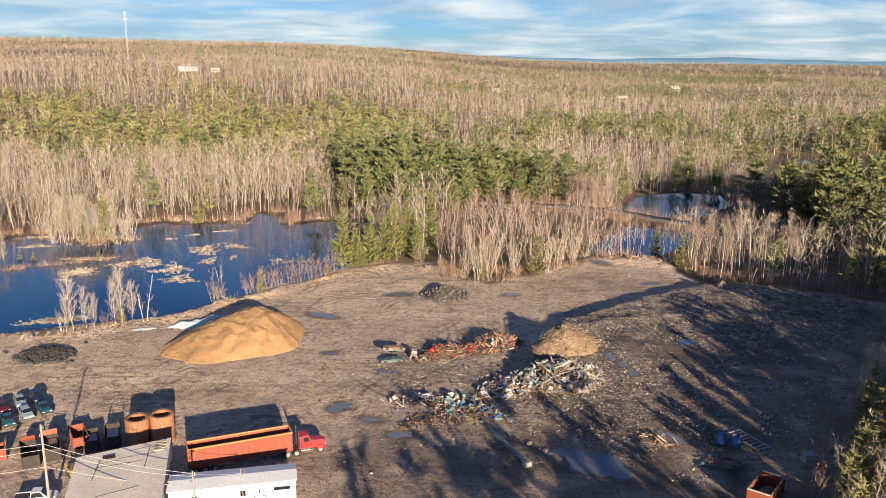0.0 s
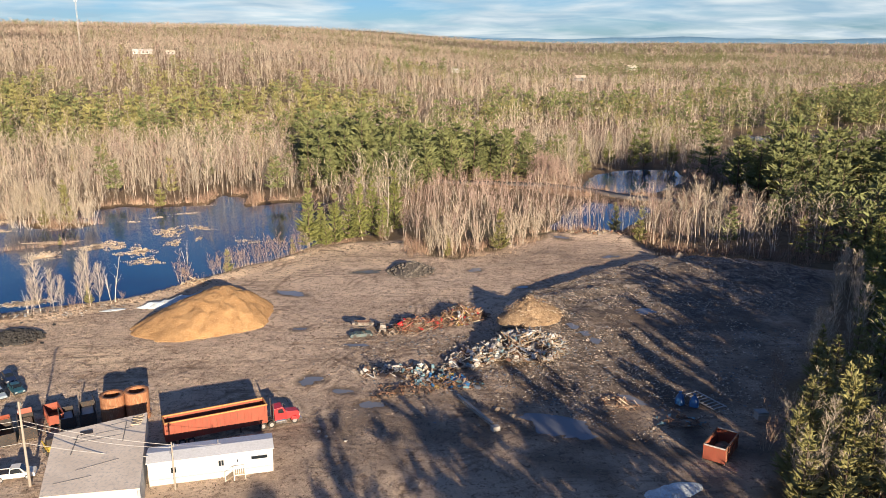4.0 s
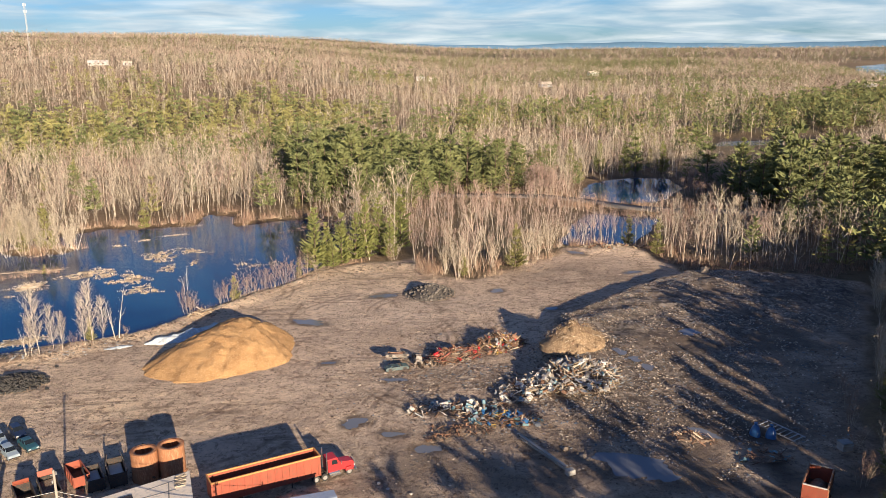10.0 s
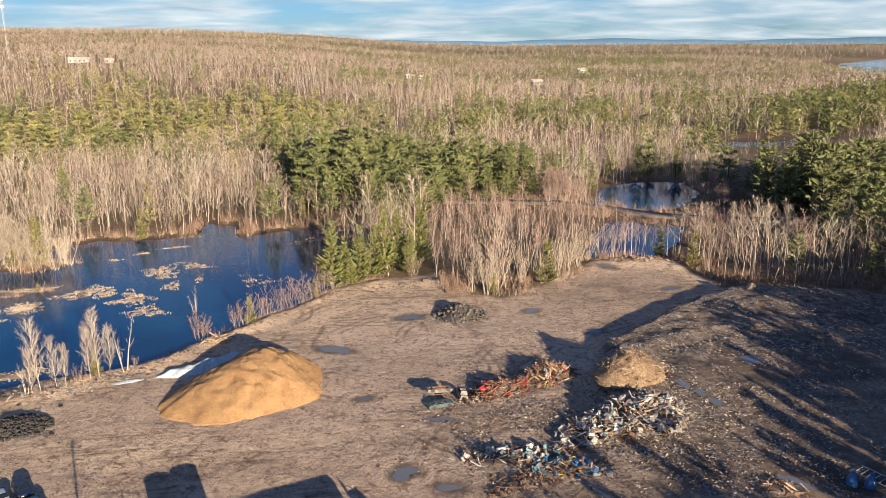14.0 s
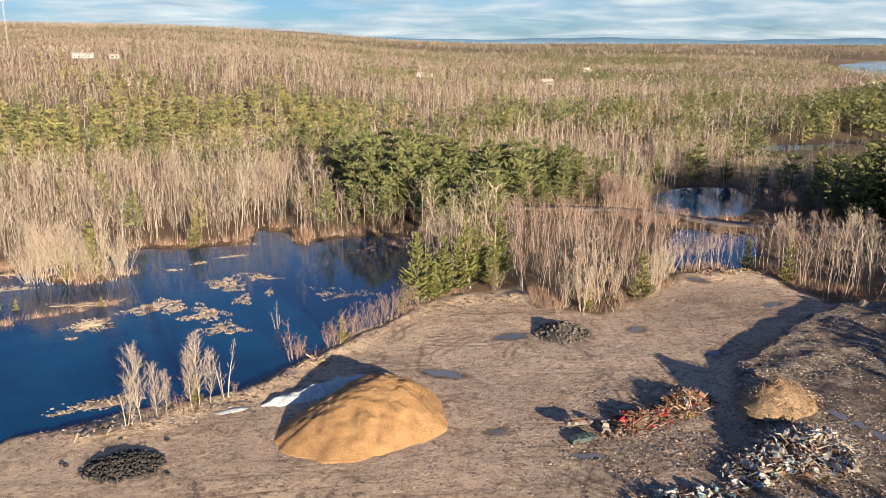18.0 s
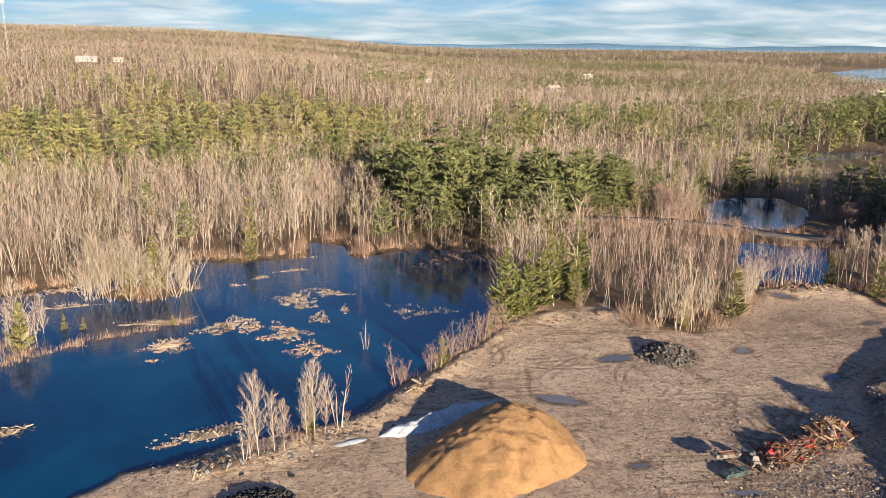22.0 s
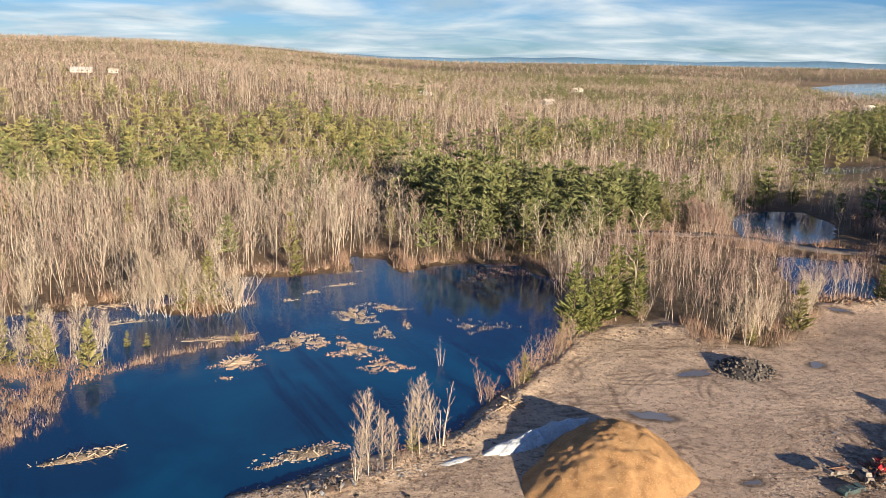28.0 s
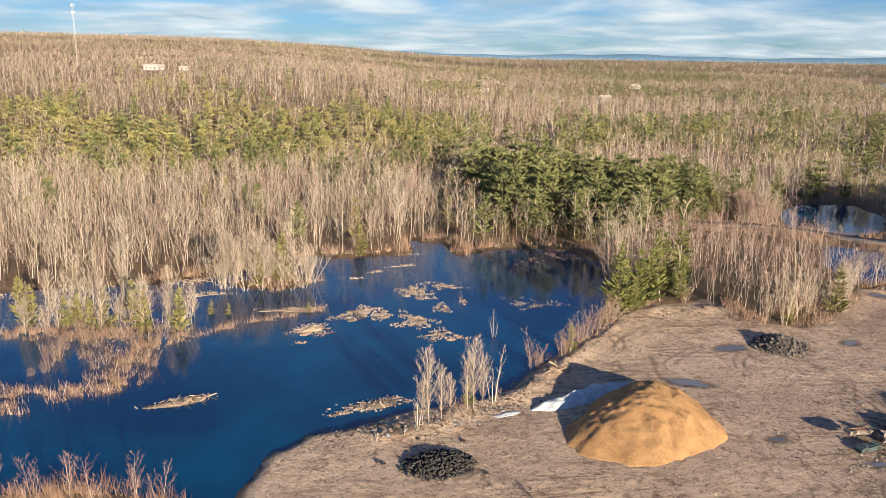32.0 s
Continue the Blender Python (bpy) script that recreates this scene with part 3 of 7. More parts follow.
for i, (px, py, rx, ry, rot) in enumerate(PUDDLES):
    o = blob(64, rx * 1.1, ry * 1.2, 300 + i, 0.55)
    v = np.vstack([[0, 0, 0], np.c_[o, np.zeros(len(o))]])
    t = [(0, 1 + k, 1 + (k + 1) % len(o)) for k in range(len(o))]
    ob = new("puddle", mesh_from("puddle", v, t, [PUDDLE]))
    ob.matrix_basis = pose(px, py, puddle_level(px, py) - 0.02, 0, 0, rot)
    tagged(ob, "shallow rain puddle lying on the muddy yard", "puddle", "puddles on the yard", kind="structure")

ASPHALT = material("road_asphalt", (0.20, 0.18, 0.165), (0.15, 0.135, 0.125), 0.85, 0.3, 4.0, bump=0.01)
rv, rt = [], []
for i, (x, y) in enumerate(ROAD):
    a, b2 = Vector(ROAD[max(i - 1, 0)]), Vector(ROAD[min(i + 1, len(ROAD) - 1)])
    d = (b2 - a).normalized()
    for s in (-3.3, 3.3):
        rv.append((x - d.y * s, y + d.x * s, 1.72))
    for s in (-3.3, 3.3):
        rv.append((x - d.y * s, y + d.x * s, 1.2))
    if i:
        k = 4 * i
        rt += [(k - 4, k - 3, k + 1, k), (k - 2, k - 4, k, k + 2), (k - 3, k - 1, k + 3, k + 1)]
tagged(new("road", mesh_from("road", rv, rt, [ASPHALT])), "grey asphalt country road on a low bank", "road", kind="structure")


# ---- trees ----
def blade(out, a, b, w, side):
    """A sliver from a to b, w wide at a, as one triangle."""
    out[0].extend((a + side * (w / 2), a - side * (w / 2), b))


def frame_of(d):
    s = d.cross(Vector((0, 0, 1)))
    if s.length < 1e-3:
        s = Vector((1, 0, 0))
    return s.normalized()


def prism(verts, tris, pts, rads, n=3):
    """A tapered tube through points, added to lists."""
    base = len(verts)
    for p, r in zip(pts, rads):
        for k in range(n):
            a = 2 * math.pi * k / n
            verts.append((p[0] + r * math.cos(a), p[1] + r * math.sin(a), p[2]))
    for j in range(len(pts) - 1):
        for k in range(n):
            a, b = base + j * n + k, base + j * n + (k + 1) % n
            tris.append((a, b, b + n)); tris.append((a, b + n, a + n))


def bare_tree(h, seed, limbs=10, twigs=5, fork=0.45, spread=0.16, trunk_r=0.012, twig_w=0.05, stems=1, sides=3, nseg=3, up=1.2, fan=0.2, lean=0.06):
    """A leafless broad-leaved tree: (trunk verts, tris), (crown verts, tris). Limbs bend upwards and carry sprays of fine twigs; several stems fan out from one base."""
    r = random.Random(seed)
    tv, tt, cv, ct = [], [], [], []
    def sliver(a, b, w0, w1, side):
        n0 = len(cv)
        if w1 > 0:
            cv.extend((a + side * w0, a - side * w0, b - side * w1, b + side * w1))
            ct.extend(((n0, n0 + 1, n0 + 2), (n0, n0 + 2, n0 + 3)))
        else:
            cv.extend((a + side * w0, a - side * w0, b))
            ct.append((n0, n0 + 1, n0 + 2))
    for st in range(stems):
        ang = 6.283 * st / stems + r.uniform(-0.5, 0.5)
        tilt = Vector((r.uniform(-1, 1), r.uniform(-1, 1), 0)) * lean
        if stems > 1:
            tilt = tilt * 0.6 + Vector((math.cos(ang), math.sin(ang), 0)) * fan * r.uniform(0.35, 1.25)
        hh = h * (1 if st == 0 else r.uniform(0.62, 0.98))
        off = Vector((math.cos(ang), math.sin(ang), 0)) * 0.35 if stems > 1 else Vector()
        bend = Vector((r.uniform(-1, 1), r.uniform(-1, 1), 0)) * hh * 0.03
        pts, rads = [], []
        for k in range(nseg + 1):
            f = k / nseg
            pts.append(off + tilt * hh * f + bend * math.sin(3.1 * f) + Vector((r.uniform(-1, 1), r.uniform(-1, 1), 0)) * hh * 0.008 * (k > 0) + Vector((0, 0, hh * f - 0.3 * (k == 0))))
            rads.append(hh * trunk_r * (1 - 0.88 * f))
        prism(tv, tt, pts, rads, sides)
        a0 = r.uniform(0, 6.283)
        for i in range(limbs):
            u = (i + r.random()) / limbs
            f = min(fork + (0.97 - fork) * u, 0.97)
            k = min(int(f * nseg), nseg - 1)
            a = pts[k].lerp(pts[k + 1], f * nseg - k)
            ang = a0 + 2.4 * i + r.uniform(-0.5, 0.5)
            ln = hh * spread * 2.3 * (0.8 + 0.3 * math.sin(3.14 * u) - 0.45 * u) * r.uniform(0.65, 1.3)
            d0 = Vector((math.cos(ang), math.sin(ang), up * r.uniform(0.55, 1.25))).normalized()
            d1 = (d0 + Vector((0, 0, 0.5)) + Vector((r.uniform(-1, 1), r.uniform(-1, 1), 0)) * 0.25).normalized()
            mid = a + d0 * ln * 0.5
            tip = mid + d1 * ln * 0.5
            tip.z = min(tip.z, hh * r.uniform(0.98, 1.06))
            w = hh * 0.0046 * (1.35 - f) + twig_w * 0.15
            s = (frame_of(d0) + Vector((r.uniform(-1, 1), r.uniform(-1, 1), r.uniform(-1, 1))) * 0.3).normalized()
            sliver(a, mid, w, w * 0.6, s)
            sliver(mid, tip, w * 0.6, 0, s)
            for j in range(twigs):
                g = (j + r.random()) / twigs * 0.85 + 0.15
                p0, d = (a.lerp(mid, g * 2), d0) if g < 0.5 else (mid.lerp(tip, g * 2 - 1), d1)
                dd = (d * 0.9 + Vector((r.uniform(-1, 1), r.uniform(-1, 1), r.uniform(-0.45, 0.9))) * 1.0).normalized()
                l2 = (ln * 0.42 + hh * 0.03) * r.uniform(0.55, 1.15) * (1.2 - 0.55 * g)
                s = Vector((r.uniform(-1, 1), r.uniform(-1, 1), r.uniform(-0.3, 0.3))).normalized()
                sliver(p0, p0 + dd * l2, twig_w * 0.5 * r.uniform(0.6, 1.2), 0, s)
    return (np.array([tuple(v) for v in tv]), np.array(tt)), (np.array([tuple(v) for v in cv]), np.array(ct))


def pine_tree(h, seed, whorls=10, arms=5, width=0.24, low=0.15, sides=4, tufts=6, tuft=0.5, full=0.8, rise=0.1, fronds=3):
    """A pine: tapered trunk and whorls of uneven boughs. A bough is a spray of ridged fronds, upturned at the tip, with needle tufts standing on it; gaps are left between the boughs."""
    r = random.Random(seed)
    tv, tt, cv, ct = [], [], [], []
    lean = Vector((r.uniform(-1, 1), r.uniform(-1, 1), 0)) * 0.03
    prism(tv, tt, [Vector((0, 0, -0.3)), lean * h * 0.5 + Vector((0, 0, h * 0.5)), lean * h + Vector((0, 0, h))], [h * 0.014, h * 0.009, h * 0.002], sides)
    bias = r.uniform(0, 6.283)
    for i in range(whorls):
        g = max(0.0, min((i + r.uniform(-0.3, 0.3)) / whorls, 0.97))
        f = low + (1 - low) * g
        reach = h * width * ((1 - g) ** full) * r.uniform(0.75, 1.2) * (0.72 + 0.28 * min(1, g * 5)) + h * 0.025
        n = max(3, round(arms * (1 - 0.3 * g) + r.uniform(-0.6, 0.6)))
        a0 = r.random() * 6.283
        for k in range(n):
            if r.random() < 0.1:
                continue
            ang = a0 + 6.283 * k / n + r.uniform(-0.4, 0.4)
            ln = reach * r.uniform(0.55, 1.2) * (1 + 0.18 * math.cos(ang - bias))
            z0 = f * h + r.uniform(-0.025, 0.025) * h
            d = Vector((math.cos(ang), math.sin(ang), 0))
            side = Vector((-d.y, d.x, 0))
            lift = rise + 0.45 * g * g + r.uniform(-0.12, 0.2)
            p0 = lean * z0 + Vector((0, 0, z0))
            ax1, ax2 = (d + Vector((0, 0, lift - 0.12))).normalized(), (d + Vector((0, 0, lift + 0.3))).normalized()
            c = p0 + ax1 * ln * 0.55
            tip = c + ax2 * ln * 0.45
            hw = ln * 0.3
            for q in range(fronds):
                b = p0.lerp(c, 0.25 + 0.75 * q / max(1, fronds - 1)) if q else p0 + ax1 * ln * 0.15
                turn = (0 if q == 0 else (1 if q % 2 else -1) * r.uniform(0.45, 1.0))
                o = (ax2 * math.cos(turn) + side * math.sin(turn) + Vector((0, 0, r.uniform(-0.15, 0.2)))).normalized()
                fl = ln * (0.85 if q == 0 else r.uniform(0.35, 0.6)) + 0.15
                across = o.cross(Vector((0, 0, 1))).normalized() * (fl * r.uniform(0.09, 0.14) + 0.08)
                m = b + o * fl * 0.5
                n0 = len(cv)
                cv.extend((b, m + across - Vector((0, 0, fl * 0.1)), m + Vector((0, 0, fl * 0.05)), m - across - Vector((0, 0, fl * 0.1)), b + o * fl))
                ct.extend(((n0, n0 + 1, n0 + 2), (n0, n0 + 2, n0 + 3), (n0 + 1, n0 + 4, n0 + 2), (n0 + 2, n0 + 4, n0 + 3)))
            for q in range(tufts):
                u = (q + r.random()) / tufts
                b = (p0.lerp(c, 0.3 + u) if u < 0.65 else c.lerp(tip, (u - 0.65) * 2.6)) + side * r.uniform(-1, 1) * hw * (1.1 - 0.6 * abs(u - 0.55))
                o = (d * r.uniform(0.1, 1) + side * r.uniform(-0.9, 0.9) + Vector((0, 0, r.uniform(-0.1, 0.8)))).normalized()
                s = o.cross(Vector((r.uniform(-1, 1), r.uniform(-1, 1), r.uniform(-1, 1)))).normalized() * tuft * r.uniform(0.2, 0.42)
                n0 = len(cv)
                cv.extend((b + s, b - s, b + o * tuft * r.uniform(1.0, 2.0))); ct.append((n0, n0 + 1, n0 + 2))
    top = lean * h + Vector((0, 0, h * 0.95))
    for k in range(5):
        a = 1.26 * k
        s = Vector((math.cos(a), math.sin(a), 0)) * tuft * 0.6
        n0 = len(cv)
        cv.extend((top + s - Vector((0, 0, h * 0.03)), top - s * 0.4 - Vector((0, 0, h * 0.03)), top + s * 0.3 + Vector((0, 0, h * 0.05)))); ct.append((n0, n0 + 1, n0 + 2))
    return (np.array([tuple(v) for v in tv]), np.array(tt)), (np.array([tuple(v) for v in cv]), np.array(ct))


def merged(template, mats):
    (a, ta), (b, tb) = template
    return np.vstack([a, b]), np.vstack([ta, tb + len(a)]), np.r_[np.full(len(ta), mats[0]), np.full(len(tb), mats[1])]


def scatter(name, pts, templates, mats, label, category, seed, size=(0.75, 1.25)):
    """One mesh of many trees: each point takes one of the templates, turned and scaled."""
    rs = np.random.RandomState(seed)
    which = rs.randint(0, len(templates), len(pts))
    V, T, I, base = [], [], [], 0
    for k, (v, t, ids) in enumerate(templates):
        p = pts[which == k]
        if not len(p):
            continue
        n = len(p)
        sc = rs.uniform(*size, n) * (p[:, 3] if p.shape[1] > 3 else 1)
        wide = sc * rs.uniform(0.85, 1.2, n)
        a = rs.uniform(0, 2 * np.pi, n)
        c, s = np.cos(a) * wide, np.sin(a) * wide
        x = v[None, :, 0] * c[:, None] - v[None, :, 1] * s[:, None] + p[:, 0:1]
        y = v[None, :, 0] * s[:, None] + v[None, :, 1] * c[:, None] + p[:, 1:2]
        z = v[None, :, 2] * sc[:, None] + p[:, 2:3]
        V.append(np.stack([x, y, z], 2).reshape(-1, 3))
        T.append((t[None] + (np.arange(n) * len(v))[:, None, None]).reshape(-1, 3) + base)
        I.append(np.tile(ids, n))
        base += n * len(v)
    if not V:
        return None
    ob = new(name, mesh_from(name, np.vstack(V), np.vstack(T), mats, np.concatenate(I)))
    return tagged(ob, label, category, kind="stuff")


def in_view(x, y):
    az = np.degrees(np.arctan2(x + 45, y + 10))
    return (az > -38) & (az < 42)


def spread(step, lo, hi, seed):
    """Jittered points of a ring of the woods, with ground heights; none in water, yard or road."""
    rs = np.random.RandomState(seed)
    xs, ys = np.arange(-hi, hi, step), np.arange(60, hi, step)
    X, Y = np.meshgrid(xs, ys)
    X, Y = X + rs.uniform(-0.5, 0.5, X.shape) * step, Y + rs.uniform(-0.5, 0.5, Y.shape) * step
    X, Y = X.ravel(), Y.ravel()
    r = np.hypot(X + 40, Y)
    k = (r > lo) & (r <= hi) & in_view(X, Y)
    X, Y = X[k], Y[k]
    ok = (signed(X, Y, YARD) > 1.5) & (line_distance(X, Y, ROAD) > 5.5)
    ok &= ~((np.hypot(X, Y) > 900) & (signed(X, Y, FAR_LAKE) < 30)) & ~inside(X, Y, STAND) & (np.hypot(X + 107, Y - 251) > 15) & ~((X < -98) & (Y < 205)) & ~((X > 40) & (Y < 200)) & ~((X > 24) & (X < 118) & (Y > 232) & (Y < 300))
    X, Y = X[ok], Y[ok]
    Z = height(X, Y)
    ok = Z > WATER_Z + 0.05
    return X[ok], Y[ok], Z[ok]


def conifer_share(x, y):
    """How much of the wood is pine, 0..1."""
    r = np.hypot(x, y)
    patch = vnoise(x, y, 14, 36)
    grove = np.exp(-(((x - 8) / 52) ** 2 + ((y - 335) / 48) ** 2) ** 2) * (1.15 + 0.5 * patch)
    band = 0.85 * smooth(vnoise(x, y, 120, 31) + 0.7 * vnoise(x, y, 38, 32) + 0.85 * np.exp(-((r - 500) / 120) ** 2) - 0.2, 0.35, 0.75) * (0.75 + 0.5 * patch)
    band = band * smooth(y + 0.25 * x, 330, 400) * (1 - 0.5 * smooth(x / np.maximum(y, 1), 0.12, 0.3))
    right = np.exp(-(((x - 190) / 86) ** 2 + ((y - 268) / 56) ** 2) ** 2) * 0.95
    far = 0.3 * smooth(vnoise(x, y, 320, 33) + 0.8 * vnoise(x, y, 80, 34), 0.1, 0.9) * smooth(r, 900, 1500) + 0.015 * smooth(r, 600, 900)
    far = np.maximum(far, 0.6 * smooth(x / np.maximum(y, 1), 0.05, 0.3) * smooth(vnoise(x, y, 150, 35) + 0.5 * vnoise(x, y, 50, 37), 0.1, 0.5) * smooth(r, 500, 800))
    belt = 0.95 * np.exp(-(line_distance(x, y, [(285, 520), (330, 570), (420, 640), (600, 700)]) / 48) ** 4)
    far = np.maximum(far, 0.45 * smooth(r, 1700, 2300) * smooth(vnoise(x, y, 200, 38), -0.5, 0.5))
    return np.clip(np.maximum.reduce([grove, band, right, far, belt]), 0.02, 1)


MAT3 = [BARK_GREY, BARK_PINK, BARK_WHITE, BARK_DARK, NEEDLE, NEEDLE_YELLOW]
near_bare = [merged(bare_tree(16, 10 + i, 10, 6, 0.3, 0.17, 0.0066, 0.13, 1, 3, 3, 1.2, 0.2, 0.12), (0 if i % 2 else 2, i % 3 % 2)) for i in range(8)] + [merged(bare_tree(14, 30 + i, 6, 5, 0.3, 0.15, 0.006, 0.12, 3, 3, 2, 1.3, 0.24), (2, 0)) for i in range(3)]
near_pine = [merged(pine_tree(19, 50 + i, 9, 5, 0.24 + 0.025 * (i % 3), 0.22 + 0.07 * (i % 3), 4, 10, 0.9, 0.65, 0.1, 1), (3, 4)) for i in range(6)] + [merged(pine_tree(12, 58 + i, 8, 5, 0.25, 0.1, 4, 9, 0.65, 0.75, 0.2, 1), (3, 5)) for i in range(2)]
mid_bare = [merged(bare_tree(14, 70 + i, 6, 3, 0.3, 0.2, 0.0085, 0.28, 1, 3, 1, 1.1, 0.2, 0.1), (0 if i % 2 else 2, 0)) for i in range(6)] + [merged(bare_tree(12, 80 + i, 6, 3, 0.3, 0.2, 0.0085, 0.28, 1, 3, 1, 1.0), (2 if i == 0 else 0, 1)) for i in range(4)]
mid_pine = [merged(pine_tree(16, 90 + i, 6, 4, 0.27, 0.18, 3, 3, 1.5, 0.65, 0.1, 1), (3, 4)) for i in range(5)] + [merged(pine_tree(11, 96 + i, 5, 4, 0.36, 0.06, 3, 3, 1.4, 0.6, 0.2, 1), (3, 5)) for i in range(5)]
far_bare = [merged(bare_tree(11, 110 + i, 3, 1, 0.25, 0.24, 0.014, 1.1, 1, 2, 1, 1.0), (2 if i < 2 else 0, 0)) for i in range(5)] + [merged(bare_tree(10, 116 + i, 3, 1, 0.25, 0.26, 0.013, 1.1, 1, 2, 1, 0.9), (0, 1)) for i in range(4)]
horizon_bare = [merged(bare_tree(11, 130 + i, 4, 0, 0.05, 0.42, 0.02, 3.5, 1, 2, 1, 0.8), (0, i % 2)) for i in range(5)]
far_pine = [merged(pine_tree(11, 120 + i, 3, 3, 0.4, 0.08, 2, 1, 1.8, 0.5, 0.1, 1), (3, 4)) for i in range(4)]

for ring, (step, lo, hi, bares, pines) in enumerate(((4.6, 60, 430, near_bare, near_pine), (6.2, 430, 850, mid_bare, mid_pine), (8.0, 850, 2000, far_bare, far_pine), (26.0, 2000, 4600, horizon_bare, far_pine))):
    X, Y, Z = spread(step, lo, hi, 500 + ring)
    rs = np.random.RandomState(600 + ring)
    pine = rs.rand(len(X)) < conifer_share(X, Y)
    grow = np.full(len(X), (0.92, 0.82, 0.82, 1.0)[ring]) * rs.uniform(0.6, 1.3, len(X))
    grow = np.where(pine, np.clip(grow, 0.5, 1.08), grow)
    low = inside(X, Y, LOW)
    pine &= ~low
    grow = np.where(low, grow * 0.4, grow)
    grove = np.exp(-(((X - 170) / 70) ** 2 + ((Y - 262) / 50) ** 2) ** 2) + np.exp(-(((X - 8) / 56) ** 2 + ((Y - 335) / 52) ** 2) ** 2)
    grow = np.where(pine, grow * (1 + 0.28 * grove), grow)
    if ring == 0:
        grow = grow * (0.9 + 0.2 * vnoise(X, Y, 40, 41))
    P = np.stack([X, Y, Z - 0.1, grow], 1)
    where = ("round the pond", "beyond the pond", "on the far slope", "on the horizon")[ring]
    scatter("bare_woodland", P[~pine], bares, MAT3, "leafless grey-brown birch and maple woodland " + where, "woodland", 700 + ring)
    young_wood = pine & (X < -20) & (ring == 1)
    scatter("pine_woodland", P[pine & ~young_wood], pines, MAT3, "dark green pine trees among bare woodland " + where, "woodland", 720 + ring)
    scatter("young_pine_woodland", P[young_wood], mid_pine[4:], MAT3, "yellow-olive young pines among bare woodland " + where, "woodland", 730 + ring)
    print("ring", ring, (~pine).sum(), pine.sum())


# ---- single trees near the yard and the pond ----
def tree_thing(name, template, mats, label, category, group, stems=1):
    """A model of a tree: its meshes (a trunk or several stems, and the crown) and what is said of it."""
    (tv, tf), (cv, cf) = template
    nv, nf = len(tv) // stems, len(tf) // stems
    parts = [("trunk" if stems == 1 else "stem", mesh_from("trunk", tv[k * nv:(k + 1) * nv], tf[k * nf:(k + 1) * nf] - k * nv, [mats[0]])) for k in range(stems)]
    return name, parts + [("crown", mesh_from("crown", cv, cf, [mats[1]]))], label, category, group


def plant(models, spots, seed, lo=0.85, hi=1.15):
    """Sets trees, each a thing of its own with trunk and crown; trees of one model share its meshes."""
    rs = random.Random(seed)
    heights = height(np.array([p[0] for p in spots]), np.array([p[1] for p in spots]))
    for (x, y, s), z in zip(spots, heights):
        k = s * rs.uniform(lo, hi)
        name, parts, label, category, group = rs.choice(models)
        t = thing(name, pose(x, y, float(z) - 0.05, 0, 0, rs.uniform(0, 360)) @ Matrix.Diagonal((k, k, k, 1)), label, category, group)
        for nm, me in parts:
            new(nm, me).parent = t


birch = [tree_thing("birch_tree", bare_tree(13, 200 + i, 32, 22, 0.14, 0.13, 0.006, 0.065, 1, 5, 5, 1.7), (BARK_WHITE, BARK_GREY), "leafless pale birch with fine upright twigs", "tree", "bare birches round the yard") for i in range(5)]
thin = [tree_thing("white_birch", bare_tree(13, 220 + i, 12, 11, 0.48, 0.125, 0.0078, 0.08, 1, 4, 4, 1.5, 0.2, 0.16), (BARK_WHITE, BARK_PINK), "slender leafless birch with white trunk and reddish twigs", "tree", "birch stand behind the yard") for i in range(8)]
clump = [tree_thing("birch_clump", bare_tree(14, 240 + i, 14, 12, 0.2, 0.1, 0.005, 0.075, 7, 4, 3, 1.7, 0.27), (BARK_WHITE, BARK_GREY), "many-stemmed leafless pale tree clump", "tree", "bare clumps round the yard", 7) for i in range(4)]
splay = [tree_thing("leaning_birch", bare_tree(13, 250 + i, 9, 8, 0.35, 0.13, 0.007, 0.08, 5, 4, 3, 1.5, 0.75), (BARK_WHITE, BARK_GREY), "leafless birch with pale stems leaning out over the water", "tree", "leaning birches on the islet", 5) for i in range(3)]
shrub = [tree_thing("bare_shrub", bare_tree(4.5, 260 + i, 9, 8, 0.15, 0.16, 0.008, 0.045, 6, 3, 3, 1.5, 0.3), (BARK_GREY, SHRUB), "small leafless reddish-brown shrub on the bank", "shrub", "bare shrubs on the banks", 6) for i in range(4)]
snag = [tree_thing("dead_tree", bare_tree(9, 280, 9, 1, 0.3, 0.12, 0.014, 0.08, 3, 5, 3, 1.2, 0.2), (BARK_WHITE, BARK_WHITE), "dead bleached tree with stubby broken limbs", "tree", "dead trees on the shore", 3)]
pine = [tree_thing("pine_tree", pine_tree(15, 300 + i, 14, 6, 0.26, 0.06, 6, 14, 0.42, 0.85, 0.35, 5), (BARK_DARK, NEEDLE_BRIGHT), "bright green pine with ragged layered boughs", "tree", "pines round the yard") for i in range(4)]
young = [tree_thing("young_pine", pine_tree(10, 320 + i, 12, 6, 0.27, 0.05, 5, 12, 0.32, 0.85, 0.35, 4), (BARK_DARK, NEEDLE_YELLOW), "yellow-green young pine with soft short boughs", "tree", "young pines by the water") for i in range(3)]

plant(birch, [(-75.4, 162.6, 1.0), (-73.2, 163.8, 0.72), (-67.2, 167.8, 1.0), (-68.4, 167.0, 0.75), (-65.7, 168.8, 0.7), (-71.8, 164.2, 0.6), (-76.6, 161.9, 0.6)], 1, 0.97, 1.03)
plant(snag, [(-63.4, 170.4, 1.0), (-77.4, 161.5, 0.7), (-56.5, 206, 0.7)], 2)
